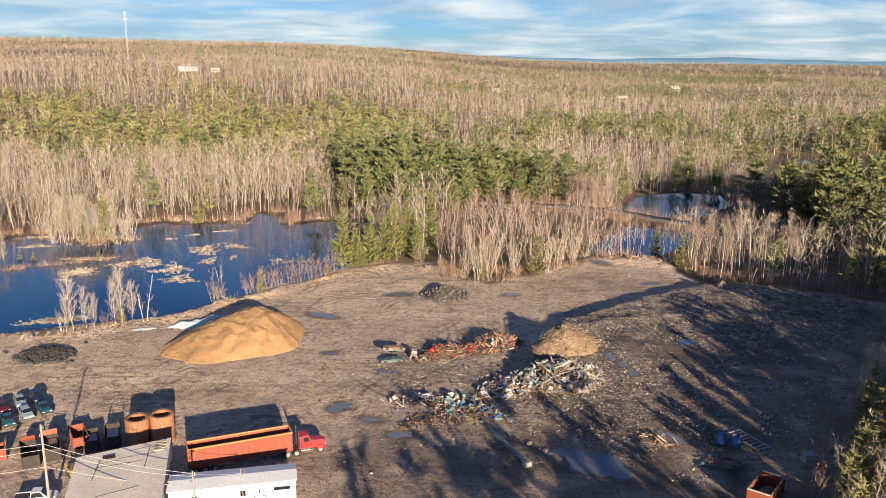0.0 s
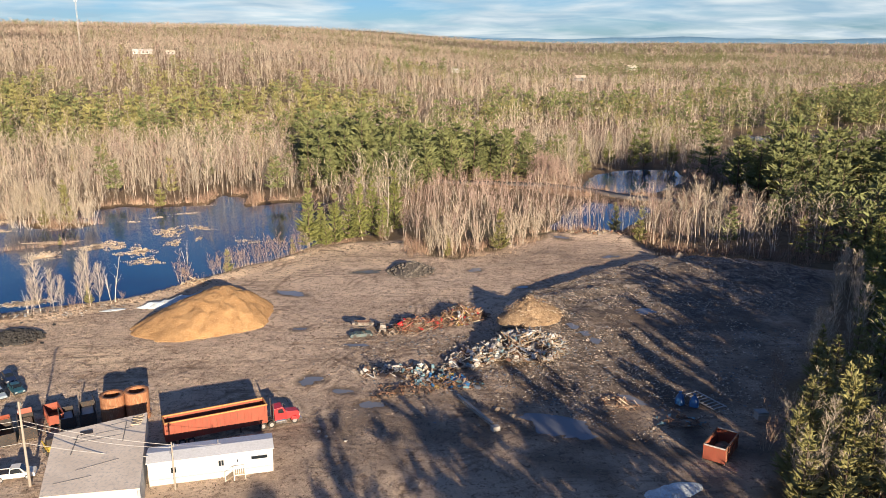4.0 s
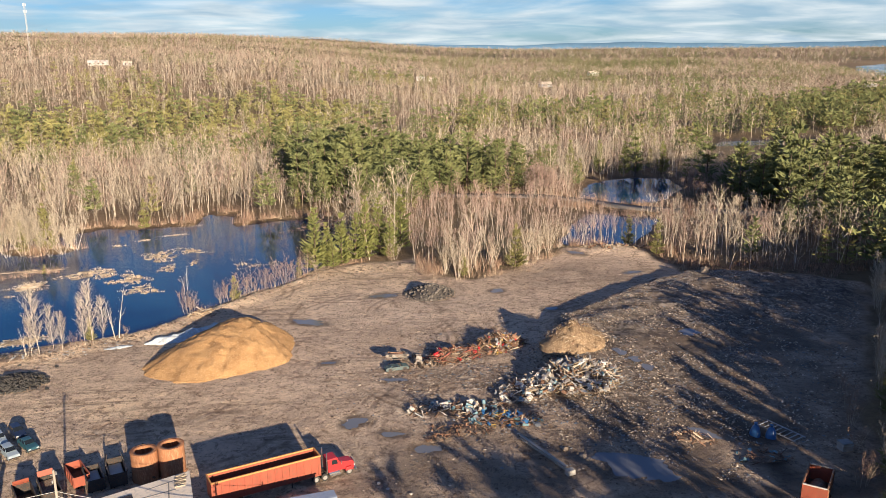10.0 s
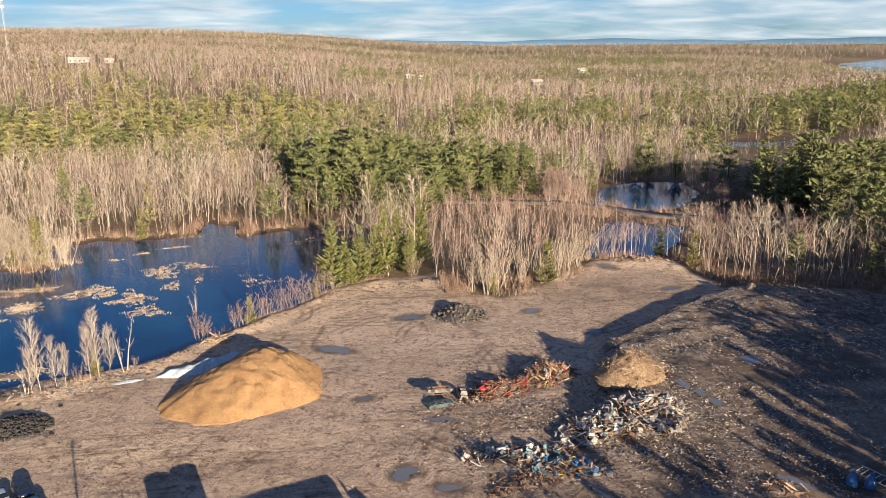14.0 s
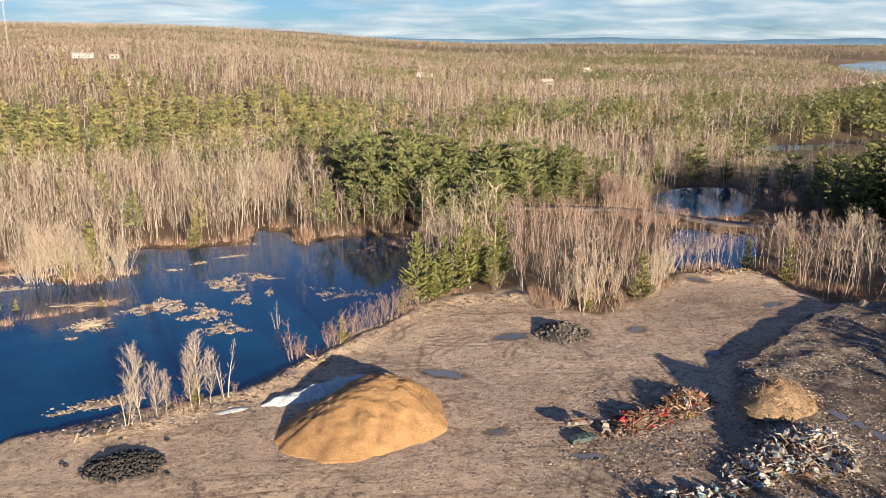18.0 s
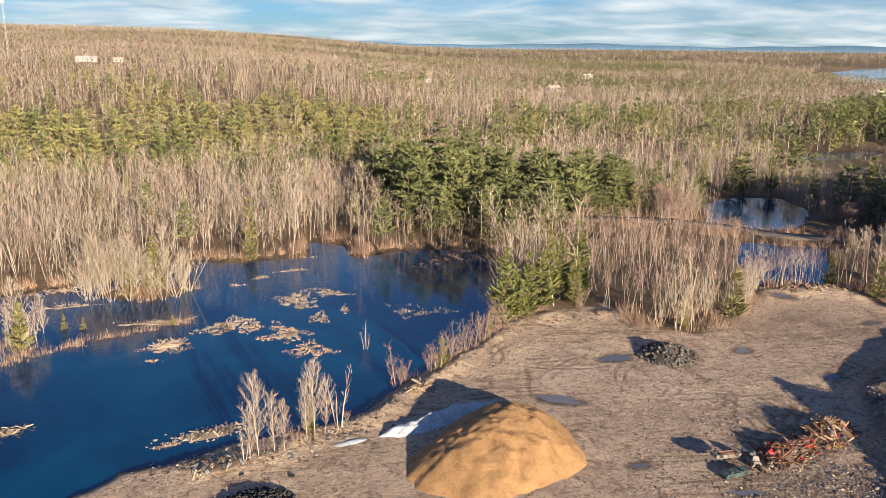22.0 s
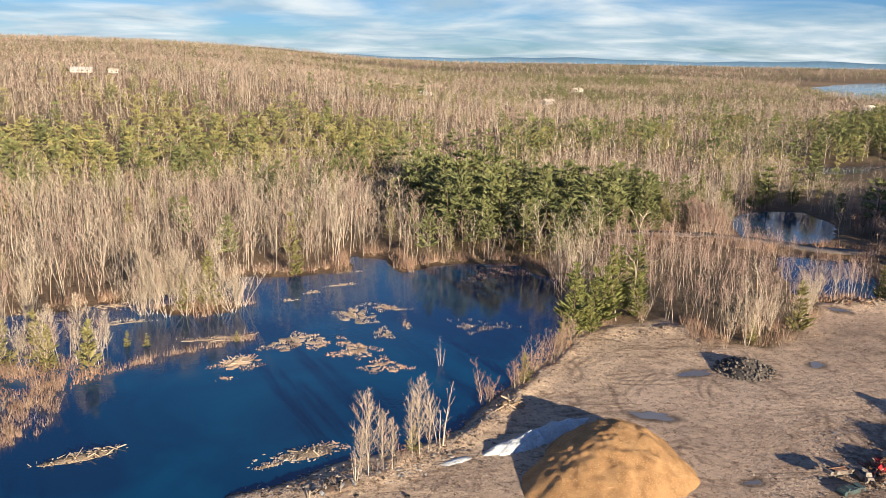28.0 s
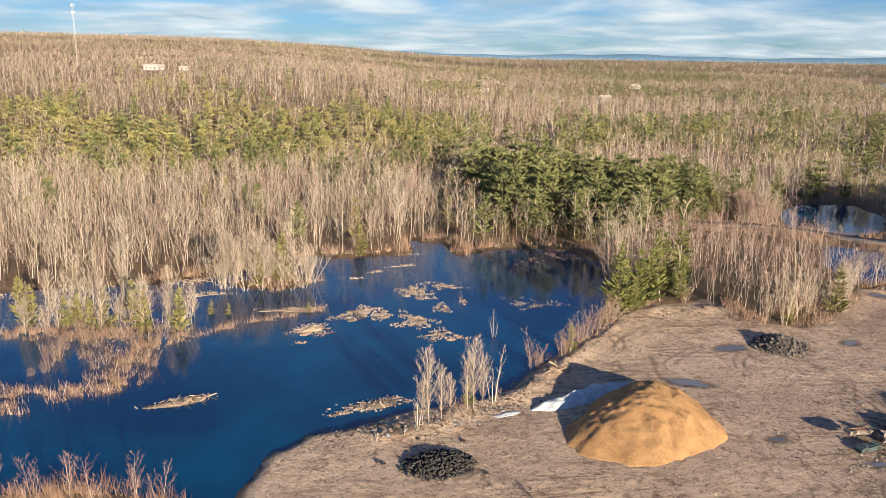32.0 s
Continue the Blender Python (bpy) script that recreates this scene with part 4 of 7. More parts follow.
plant(shrub, [(-70.2, 165.6, 0.8), (-62, 172.6, 0.5), (-52.4, 186, 1.5), (-51.2, 186.9, 1.2), (-45.6, 190.6, 1.3), (-44, 192.4, 1.6), (-41.6, 195.5, 1.5), (-39.8, 197.6, 1.7), (-37.2, 200.4, 1.5), (-35, 202.6, 1.7), (-32.6, 205.4, 1.6), (-30, 208.6, 1.3), (-27.8, 212.2, 1.8), (2, 206.8, 0.9), (4.5, 204.6, 0.8), (20, 206.6, 0.9), (32, 215.6, 1.0), (-6, 223.4, 1.0), (1.5, 212.2, 1.0), (61, 118.5, 1.2), (63.5, 123.4, 1.3), (66.5, 130.5, 1.2), (52, 101.6, 1.2), (57.4, 111.5, 1.2), (-20.6, 221.6, 1.2)], 3)
plant(young, [(-43.2, 193.0, 0.62), (-67.8, 168.8, 0.5), (-29.6, 211.6, 0.5), (26.2, 211.8, 1.15), (11.8, 206.4, 0.6), (63.0, 231.0, 0.95), (66.8, 218.5, 1.0), (-124.2, 215.2, 1.15), (-131.5, 216.2, 0.95), (-134.2, 219.4, 1.2), (-140.3, 218.5, 1.1), (-147, 221, 0.95), (-149.6, 220.6, 0.9), (-156.5, 221.5, 1.0), (-119.2, 226.6, 0.45), (-115.2, 226.4, 0.4), (-104, 250, 1.35), (-83.3, 277.2, 1.0), (-109.8, 248, 0.9), (-143.5, 219, 0.8), (-160.5, 226, 1.1), (-97, 226.4, 0.35)], 4, 0.92, 1.08)
plant(pine, [(-25.6, 215.6, 1.12), (-22.6, 218.6, 0.8), (-19.0, 220.6, 0.95), (-12.4, 226.2, 1.15), (-15.4, 223.6, 0.9), (-8.6, 230.5, 1.08), (-5.8, 226.0, 0.8), (-2.6, 235, 1.2), (-21, 216.6, 0.6)], 5, 0.95, 1.05)
plant(clump, [(10.2, 205.6, 1.0), (7.4, 208.4, 0.85), (13.6, 208.6, 0.9), (25.4, 212.6, 0.72), (29.6, 214.6, 0.85), (-6, 227.6, 0.6), (-16, 225.0, 0.55), (33.4, 218.6, 0.9), (38.5, 225.6, 0.85), (20.4, 213.6, 0.8), (-25.8, 214.6, 0.4)], 6)
plant(splay, [(-118.6, 246.6, 0.85), (-113.4, 245.2, 0.8), (-98.6, 246.2, 0.8), (-101.6, 244.6, 0.7), (42.8, 231.4, 0.8), (47.6, 235.6, 0.85), (38.2, 226.2, 0.75), (-4.6, 224.8, 0.55)], 61)
plant(birch + clump[:1], [(-107.6, 246.2, 0.8), (-104.2, 245.4, 0.7), (-110.6, 247.4, 0.85), (-113, 250.6, 0.9), (-106.4, 250.4, 0.95), (-101.4, 249.4, 0.85), (-116.2, 250.4, 0.85), (-97.8, 249.6, 0.7), (-109.2, 253.2, 0.9)], 62)

rs = random.Random(77)
spots = []
cand = np.array([(rs.uniform(-6, 68), rs.uniform(205, 300)) for _ in range(900)])
cand = cand[inside(cand[:, 0], cand[:, 1], STAND)]
cand = cand[height(cand[:, 0], cand[:, 1]) > WATER_Z + 0.05]
spots = [(float(x), float(y), rs.uniform(0.5, 0.95) * (0.78 if x > 28 else 1.0)) for x, y in cand[:110]]
plant(thin, spots, 7)
spots = []
while len(spots) < 34:
    x = rs.uniform(65, 128)
    y = 214 - (x - 66) * 0.33 + rs.uniform(0, 26)
    if signed(np.array([x]), np.array([y]), YARD)[0] > 1.5:
        spots.append((x, y, rs.uniform(0.55, 1.0)))
plant(thin, spots, 8)
EAST = [(43, 86), (51, 97), (62, 115), (74, 135), (91, 160), (107, 187)]
def east_spots(n, lo, hi, far, seed):
    r = random.Random(seed)
    out = []
    for _ in range(n):
        f = r.uniform(0, len(EAST) - 1.001)
        k = int(f)
        a, b = Vector(EAST[k]), Vector(EAST[k + 1])
        p = a.lerp(b, f - k)
        d = (b - a).normalized()
        o = r.uniform(1.5, far)
        out.append((p.x + d.y * o, p.y - d.x * o, r.uniform(lo, hi)))
    return out
plant(birch + clump[:1], east_spots(46, 0.5, 0.95, 14, 9), 9)
plant(young, [(56.2, 98.4, 1.25), (60.5, 103.6, 1.35), (58.8, 94, 1.3), (64.5, 110, 1.2), (70.4, 118, 1.2), (54.0, 89.6, 1.2), (67.5, 106.5, 1.3), (78.4, 126, 1.1), (51.5, 92.6, 1.1), (57.0, 101.0, 1.0), (61.8, 99.4, 1.35), (63.0, 106.8, 1.1), (66.2, 113.0, 1.15), (69.0, 121.6, 1.0), (49.8, 86.4, 1.15), (55.6, 86.0, 1.3), (60.0, 89.2, 1.35), (73.6, 128.4, 1.0), (65.2, 101.2, 1.35), (52.6, 82.0, 1.2), (58.0, 80.6, 1.3)], 10)
plant(pine, [(78, 118, 0.9), (92, 146, 0.9), (104, 165, 0.95), (98, 150, 1.0), (114, 182, 0.9), (120, 190, 1.0), (86, 132, 0.85), (112, 170, 1.1)], 11)
plant(pine, [(142 + i % 5 * 13 + rs.uniform(-4, 4), 262 + i // 5 * 14 + rs.uniform(-4, 4), rs.uniform(1.05, 1.4)) for i in range(25)], 12)
plant(thin, [(rs.uniform(40, 68), rs.uniform(230, 237), rs.uniform(0.5, 0.8)) for i in range(26)] + [(rs.uniform(46, 82), rs.uniform(237, 270), rs.uniform(0.4, 0.75)) for i in range(34)], 16)
plant(birch + thin[:2], [(rs.uniform(84, 140), rs.uniform(236, 258), rs.uniform(0.6, 0.95)) for i in range(22)], 13)

plant(pine + clump[:2], [(66 + k * 6.2 + rs.uniform(-2, 2), 353.5 + rs.uniform(0, 9), rs.uniform(0.75, 1.15)) for k in range(10)], 17)

bush = [tree_thing("bare_maple", bare_tree(9, 270 + i, 14, 10, 0.2, 0.17, 0.008, 0.11, 3, 4, 3, 1.2, 0.3), (BARK_GREY, BARK_PINK), "broad leafless tree with reddish twigs beside the water", "tree", "bare trees round the road pond", 3) for i in range(3)]
rs = random.Random(19)
spots = [(rs.uniform(108, 146), rs.uniform(278, 336), rs.uniform(0.85, 1.3)) for _ in range(46)] + [(rs.uniform(52, 66), rs.uniform(304, 346), rs.uniform(0.9, 1.5)) for _ in range(20)]
spots = [p for p in spots if signed(np.array([p[0]]), np.array([p[1]]), ROAD_POND)[0] > 2]
plant(bush, spots, 20)
plant(thin + birch[:2], [(x, y, s_ * 0.75) for x, y, s_ in spots[::3]], 21)

plant(splay, [(-121.6, 251, 0.95), (-117.4, 247.6, 0.9), (-96.6, 251, 0.95), (-99.4, 247.2, 0.85), (-109.4, 245.6, 0.75)], 63)
plant(birch + clump[:2] + thin[:3], [(rs.uniform(-120, -97), rs.uniform(247, 256), rs.uniform(0.75, 1.1)) for _ in range(20)], 64)
marsh_spots = [(rs.uniform(-160, -121), rs.uniform(213, 250), rs.uniform(0.5, 1.0)) for _ in range(60)]
plant(birch + clump[:2] + thin[:3], [p for p in marsh_spots if p[1] < 226 or p[0] < -140], 65)
plant(shrub, [(rs.uniform(-150, -124), rs.uniform(192, 216), rs.uniform(0.6, 1.2)) for _ in range(34)], 66)

# the rest of the birch stand, too dense to tell apart
rs2 = np.random.RandomState(15)
X, Y = np.meshgrid(np.arange(-8, 70, 3.9), np.arange(204, 302, 3.9))
X, Y = (X + rs2.uniform(-1.3, 1.3, X.shape)).ravel(), (Y + rs2.uniform(-1.3, 1.3, Y.shape)).ravel()
k = inside(X, Y, STAND)
X, Y = X[k], Y[k]
Z = height(X, Y)
k = (Z > WATER_Z + 0.05) & (rs2.rand(len(X)) < np.where(X > 30, 0.6, 0.85))
stand_models = [merged(bare_tree(12, 170 + i, 9, 9, 0.42, 0.14, 0.0075, 0.095, 1, 4, 2, 1.4, 0.2, 0.22), (2, 1)) for i in range(6)]
scatter("birch_thicket", np.stack([X, Y, Z - 0.1, np.ones(len(X))], 1)[k], stand_models, MAT3, "dense leafless birch thicket with reddish twigs", "woodland", 803, (0.5, 0.9))

# woods behind the camera, whose shadows reach the yard
X, Y = np.meshgrid(np.arange(14, 170, 4.6), np.arange(-70, 205, 4.6))
rs2 = np.random.RandomState(5)
X, Y = (X + rs2.uniform(-2.2, 2.2, X.shape)).ravel(), (Y + rs2.uniform(-2.2, 2.2, Y.shape)).ravel()
sy = signed(X, Y, YARD)
k = ((sy > 7) | ((Y < 55) & (X > 14 + 0.12 * (80 - Y)))) & (vnoise(X, Y, 15, 61) > -0.6) & ~((X < 74) & (Y > 62) & (Y < 118)) & ~((Y >= 118) & (sy < 13))
X, Y, sy = X[k], Y[k], sy[k]
sx, sy2 = -math.sin(radians(SUN_AZ)), math.cos(radians(SUN_AZ))
reach = np.full(len(X), 400.0)
back = np.zeros(len(X), bool)
for seg, ((ax, ay), (bx, by)) in enumerate(zip(EAST, EAST[1:])):
    ex, ey = bx - ax, by - ay
    den = sx * ey - sy2 * ex
    k1 = ((ax - X) * ey - (ay - Y) * ex) / den
    k2 = ((ax - X) * sy2 - (ay - Y) * sx) / den
    cross = (k2 >= -0.05) & (k2 <= 1.05) & (k1 > 0)
    reach = np.where(cross, np.minimum(reach, k1), reach)
    back |= cross & (seg > 1)
tall = np.where(reach < 399, np.where(back, 10.0 + 0.33 * reach, 2.5 + 0.21 * reach) / 16, 1.25)
pk = rs2.rand(len(X)) < np.where((reach < 60) & ~back, 0.3, 0.6)
P = np.stack([X, Y, height(X, Y) - 0.1, np.clip(np.minimum(tall, np.where(back, 1.45, np.where(Y < 80, 1.25, 0.85 + 0.5 * smooth(sy, 8, 30)))), 0.2, 1.45)], 1)
scatter("bare_woodland", P[~pk], mid_bare, MAT3, "leafless woodland along the east side of the yard", "woodland", 801, (0.75, 1.15))
scatter("pine_woodland", P[pk], mid_pine, MAT3, "dark pines along the east side of the yard", "woodland", 804, (0.8, 1.15))


# ---- reeds, marsh and brush ----
def reeds(name, areas, mat, label, category, seed, h=(0.5, 1.3), w=0.09, dens=3.0):
    rs = np.random.RandomState(seed)
    V = []
    for cx, cy, rx, ry, rot, d in areas:
        n = int(math.pi * rx * ry * dens * d)
        r, a = np.sqrt(rs.rand(n)), rs.uniform(0, 2 * np.pi, n)
        c, s = math.cos(radians(rot)), math.sin(radians(rot))
        wob = 0.75 + 0.35 * np.sin(3 * a + cx) + 0.2 * np.sin(7 * a + cy)
        u, v = rx * r * np.cos(a) * wob, ry * r * np.sin(a) * wob
        x, y = cx + u * c - v * s, cy + u * s + v * c
        keep = vnoise(x, y, 1.6, 51) > -0.35
        x, y = x[keep], y[keep]
        n = len(x)
        z = np.maximum(height(x, y, False), WATER_Z - 0.05)
        hh = rs.uniform(*h, n)
        t = rs.uniform(0, 2 * np.pi, n)
        ln = rs.uniform(0.05, 0.55, n) * hh
        la = rs.uniform(0, 2 * np.pi, n)
        dx, dy = np.cos(t) * w / 2, np.sin(t) * w / 2
        V.append(np.stack([np.stack([x + dx, y + dy, z], 1), np.stack([x - dx, y - dy, z], 1), np.stack([x + ln * np.cos(la), y + ln * np.sin(la), z + hh], 1)], 1).reshape(-1, 3))
    V = np.vstack(V)
    ob = new(name, mesh_from(name, V, np.arange(len(V)).reshape(-1, 3), [mat]))
    return tagged(ob, label, category, kind="stuff")


ISLETS = [(-83.9, 223.4, 6.6, 5.2, 10, 1), (-70.2, 240.4, 4.6, 6.5, 10, 0.8), (-62.6, 245.3, 5.2, 2.6, -30, 0.7), (-65.3, 226.4, 2.2, 4.0, 0, 0.9), (-72.4, 218.0, 3.6, 6.0, 25, 1), (-67.6, 207.4, 4.6, 4.0, -30, 0.9), (-59.6, 231, 1.0, 3.4, 0, 0.7), (-85.6, 254.5, 2.2, 1.4, 10, 1), (-79.3, 260.7, 3.0, 1.4, 20, 1), (-71.5, 266.4, 4.6, 1.0, 15, 1), (-96, 212.8, 4.6, 3.6, 15, 0.9), (-43, 228.4, 7.5, 4.5, -15, 0.3), (-76.6, 215.1, 2.0, 1.6, 0, 0.7), (-98, 205.6, 2.0, 1.2, 0, 0.5), (-100.4, 228.6, 8.0, 2.4, 5, 0.6), (-126.4, 256, 4.6, 2.6, 5, 0.8), (-122.5, 243, 5.6, 1.8, 8, 0.8)]
for i, (cx, cy, rx, ry, rot, d) in enumerate(ISLETS):
    if d < 0.5:
        continue
    rs = random.Random(900 + i)
    V, T = [], []
    for q in range(4 + int(rx * ry * 0.45)):
        a, f = rs.uniform(0, 6.283), math.sqrt(rs.random()) * 0.9
        size = rs.uniform(0.16, 0.36) * (1.15 - 0.6 * f)
        o = blob(14, max(0.5, rx * size), max(0.4, ry * size), 900 + 50 * i + q, 0.6) + np.array([(rx * f * math.cos(a), ry * f * math.sin(a))])
        m = o.mean(0)
        b, n0 = rs.uniform(0.05, 0.16), len(V)
        V += [(m[0], m[1], b)] + [(*(m + (p - m) * 0.6), b * rs.uniform(0.3, 1.0)) for p in o] + [(p[0], p[1], -0.2) for p in o]
        for k in range(14):
            j = (k + 1) % 14
            T += [(n0, n0 + 1 + k, n0 + 1 + j), (n0 + 1 + k, n0 + 15 + k, n0 + 15 + j), (n0 + 1 + k, n0 + 15 + j, n0 + 1 + j)]
    ob = new("reed_islet", mesh_from("reed_islet", V, T, [REED], smooth_faces=True))
    ob.matrix_basis = pose(cx, cy, WATER_Z, 0, 0, rot)
    tagged(ob, "low matted islet of dead straw-coloured reeds in the pond", "islet", "islets in the pond", kind="structure")
north = [POND[k] for k in range(13, 25)]
edge = []
for (ax, ay), (bx, by) in zip(north, north[1:]):
    n = max(1, int(math.hypot(bx - ax, by - ay) / 7))
    dx, dy = (by - ay) / math.hypot(bx - ax, by - ay), -(bx - ax) / math.hypot(bx - ax, by - ay)
    edge += [(ax + (bx - ax) * (k + 0.5) / n - dx * -3.0, ay + (by - ay) * (k + 0.5) / n - dy * -3.0, 5.0, 3.2, math.degrees(math.atan2(by - ay, bx - ax)), 0.9) for k in range(n)]
edge += [(x + dx, y + dy, 9.0, 2.6, -25, 0.9) for x, y in ((40, 311), (58, 305), (70, 294), (82, 281), (96, 274), (112, 268), (130, 262)) for dx, dy in ((3, 7), (-3, -7))]
edge += [(-107, 251, 12, 6, 0, 1.0), (20, 215, 14, 5, 20, 0.6), (4, 215, 4, 8, 0, 0.8), (48, 232, 16, 3, 0, 0.8), (76, 207, 12, 5, -20, 0.9), (100, 200, 16, 6, -20, 0.9), (70, 222, 6, 10, 0, 0.9), (98, 270, 10, 6, -20, 1), (60, 290, 12, 5, -40, 1)]
reeds("understorey", edge, SHRUB, "leafless brown understorey along the edge of the woods", "shrubs", 40, (0.8, 3.4), 0.13, 5.0)
reeds("understorey_grass", edge, REED, "dead grass along the edge of the woods", "grass", 39, (0.4, 1.2), 0.12, 2.2)
reeds("dead_reeds", [(x, y, a * 1.15, b * 1.2, c, d) for x, y, a, b, c, d in ISLETS], REED, "dead straw-coloured reeds standing on islets in the pond", "reeds", 41, (0.1, 0.5), 0.18, 9.0)
RIM = [(-89, 280, 7, 1.6, 0, 0.5), (-69.6, 279, 8, 1.2, 10, 0.6), (-44, 285.5, 13, 1.2, 0, 0.8), (-120, 262, 9, 1.5, -30, 0.7), (-150, 252, 20, 2.0, 4, 0.6), (-170, 246, 16, 3.0, 10, 0.5), (-107, 251, 12, 6, 0, 0.6), (-133, 253, 6, 1.2, -10, 0.7), (-137, 246, 6, 0.7, 5, 0.8), (-126, 245, 4, 0.5, 8, 0.8)]
reeds("shore_grass", RIM, REED, "dead yellow grass along the far shore", "grass", 42, (0.4, 1.1), 0.1, 5.0)
reeds("sedge_bed", [(-28, 272, 11, 6.5, 20, 1.0), (-20, 281, 8, 3, 0, 1)], SHRUB, "grey-brown flattened sedge bed at the end of the pond", "sedge", 43, (0.2, 0.6), 0.16, 4.0)
MARSH = [(-96, 227.0, 4.0, 1.2, 10, 1), (-102, 223.4, 4.0, 1.0, 25, 1), (-108, 220.5, 4.5, 1.2, 20, 1), (-115, 216.5, 5.0, 1.8, 28, 1), (-122, 212.5, 5.5, 2.5, 30, 1), (-128.5, 207, 5.5, 4.5, 50, 1), (-131, 198, 4.0, 5.5, 0, 1), (-131, 187, 5.5, 4.5, 15, 1), (-138, 184, 6.5, 3.0, 5, 1), (-138, 215, 14, 4.0, 5, 1), (-158, 217, 14, 4.0, 5, 1), (-149, 184, 6, 3, 0, 1), (-150, 171, 7, 4, 30, 1), (-146, 178, 3, 2, 0, 1)]
WIDE = [(x, y, a * 1.15, b * 1.35, c, d) for x, y, a, b, c, d in MARSH]
reeds("marsh_brush", WIDE, SHRUB, "reddish-brown leafless marsh shrubs standing in shallow water", "shrubs", 44, (0.5, 1.9), 0.08, 7.0)
reeds("marsh_stalks", MARSH, REED, "pale dead stalks among the marsh shrubs", "reeds", 45, (0.5, 1.6), 0.09, 2.0)
reeds("marsh_stumps", MARSH, BARK_WHITE, "bleached dead saplings standing in the marsh", "saplings", 46, (1.6, 3.6), 0.14, 0.14)
reeds("shore_brush", [(-128, 147.5, 17, 5.0, -3, 1), (-112, 142, 6, 4.5, -30, 1), (-146, 143, 12, 6, 0, 1), (-120, 138, 12, 5, 0, 1)], SHRUB, "reddish leafless brush on the near shore", "shrubs", 47, (0.7, 2.6), 0.07, 6.0)
reeds("bank_brush", [(-72, 165, 7, 2.2, 25, 0.6), (-50, 188, 4, 2, 45, 0.6), (-40, 197.5, 10, 2.2, 48, 0.8), (-30, 209, 8, 2.4, 50, 0.9), (-18, 222, 8, 2.5, 10, 0.9), (3, 211, 3, 6, 10, 0.8), (20, 207, 14, 2.5, 10, 0.7), (36, 220, 10, 2.5, 48, 0.7), (84, 199.5, 20, 2, -14, 0.8)], SHRUB, "leafless brown undergrowth at the yard edge", "shrubs", 48, (0.6, 2.4), 0.06, 4.0)
reeds("bank_grass", [(-40, 198, 12, 2.0, 48, 1), (-28, 212, 8, 2, 50, 1), (20, 206.5, 15, 2.5, 10, 0.8), (36, 221, 10, 2, 48, 0.8), (75, 203, 12, 3, -14, 0.6)], REED, "dead yellow grass along the yard edge", "grass", 49, (0.3, 0.9), 0.09, 4.0)
plant_r = random.Random(12)
near_shrubs = [tree_thing("shore_sapling", bare_tree(8, 290 + i, 14, 9, 0.15, 0.16, 0.007, 0.04, 2, 4), (BARK_WHITE, BARK_PINK), "leafless sapling on the near shore", "tree", "saplings on the near shore", 2) for i in range(3)]
plant(near_shrubs, [(-126.5, 147, 1.0), (-117, 144.5, 0.85), (-113.6, 142.4, 0.9), (-132, 148.6, 0.8), (-137, 150, 0.75), (-121, 141, 0.9), (-129.5, 142, 0.9), (-141, 149, 0.7), (-133, 200, 0.5), (-128.4, 192, 0.5), (-131, 206, 0.7), (-135, 212, 0.9), (-126.2, 210.6, 0.6), (-144, 214, 0.8), (-152, 216, 0.9)], 14)


# ---- heaps ----
def heap(n_r, n_a, rx, ry, h, seed, rough=0.08, power=1.5, peak=(0, 0)):
    """A rounded uneven heap standing on z = 0, its rim sunk a little."""
    rs = np.random.RandomState(seed)
    ph = rs.rand(6) * 6.3
    V, T = [(peak[0], peak[1], h)], []
    for i in range(1, n_r + 1):
        f = i / n_r
        for k in range(n_a):
            a = 2 * math.pi * k / n_a
            wob = 1 + 0.10 * math.sin(2 * a + ph[0]) + 0.07 * math.sin(3 * a + ph[1]) + 0.04 * math.sin(5 * a + ph[2]) + 0.012 * math.sin(9 * a + ph[3])
            wob = 1 + (wob - 1 + 0.03 * float(vnoise(9 * math.cos(a), 9 * math.sin(a), 1.0, seed + 5))) * f
            x, y = rx * f * wob * math.cos(a) + peak[0] * (1 - f), ry * f * wob * math.sin(a) + peak[1] * (1 - f)
            z = h * (1 - f ** power) * (1 - 0.25 * f * (1 - f))
            z += (float(vnoise(x, y, 2.2, seed)) * rough + float(vnoise(x, y, 0.9, seed + 1)) * rough * 0.5) * h * (1 - f ** 4)
            V.append((x, y, z if i < n_r else -0.5))
    for k in range(n_a):
        T.append((0, 1 + k, 1 + (k + 1) % n_a))
    for i in range(n_r - 1):
        for k in range(n_a):
            a, b = 1 + i * n_a + k, 1 + i * n_a + (k + 1) % n_a
            T += [(a, a + n_a, b + n_a), (a, b + n_a, b)]
    return np.array(V), np.array(T)


CHIPS = material("wood_chips", (0.54, 0.32, 0.15), (0.38, 0.21, 0.095), 0.95, 0.5, 4.0, bump=0.45, bump_scale=4.5, third=(0.60, 0.40, 0.21), spec=0.1)
CHIP_BRIGHT = material("fresh_wood_chips", (0.66, 0.45, 0.24), (0.54, 0.34, 0.17), 0.95, 2.0, 6.0, spec=0.1, island=0.3)
CHIP_PALE = material("splintered_wood", (0.30, 0.205, 0.125), (0.19, 0.125, 0.075), 0.95, 1.2, 4.0, bump=0.35, bump_scale=3.0, third=(0.43, 0.33, 0.22), spec=0.1, island=0.35)
SNOW = material("dirty_snow", (0.60, 0.68, 0.73), (0.44, 0.48, 0.50), 0.7, 0.6, 3.0, bump=0.3, bump_scale=1.8, third=(0.40, 0.37, 0.33))
RUST = material("rusty_steel", (0.22, 0.12, 0.075), (0.14, 0.078, 0.05), 0.8, 0.9, 6.0, bump=0.01, third=(0.33, 0.2, 0.13), ob_rand=0.45, stretch=(1, 1, 0.5))
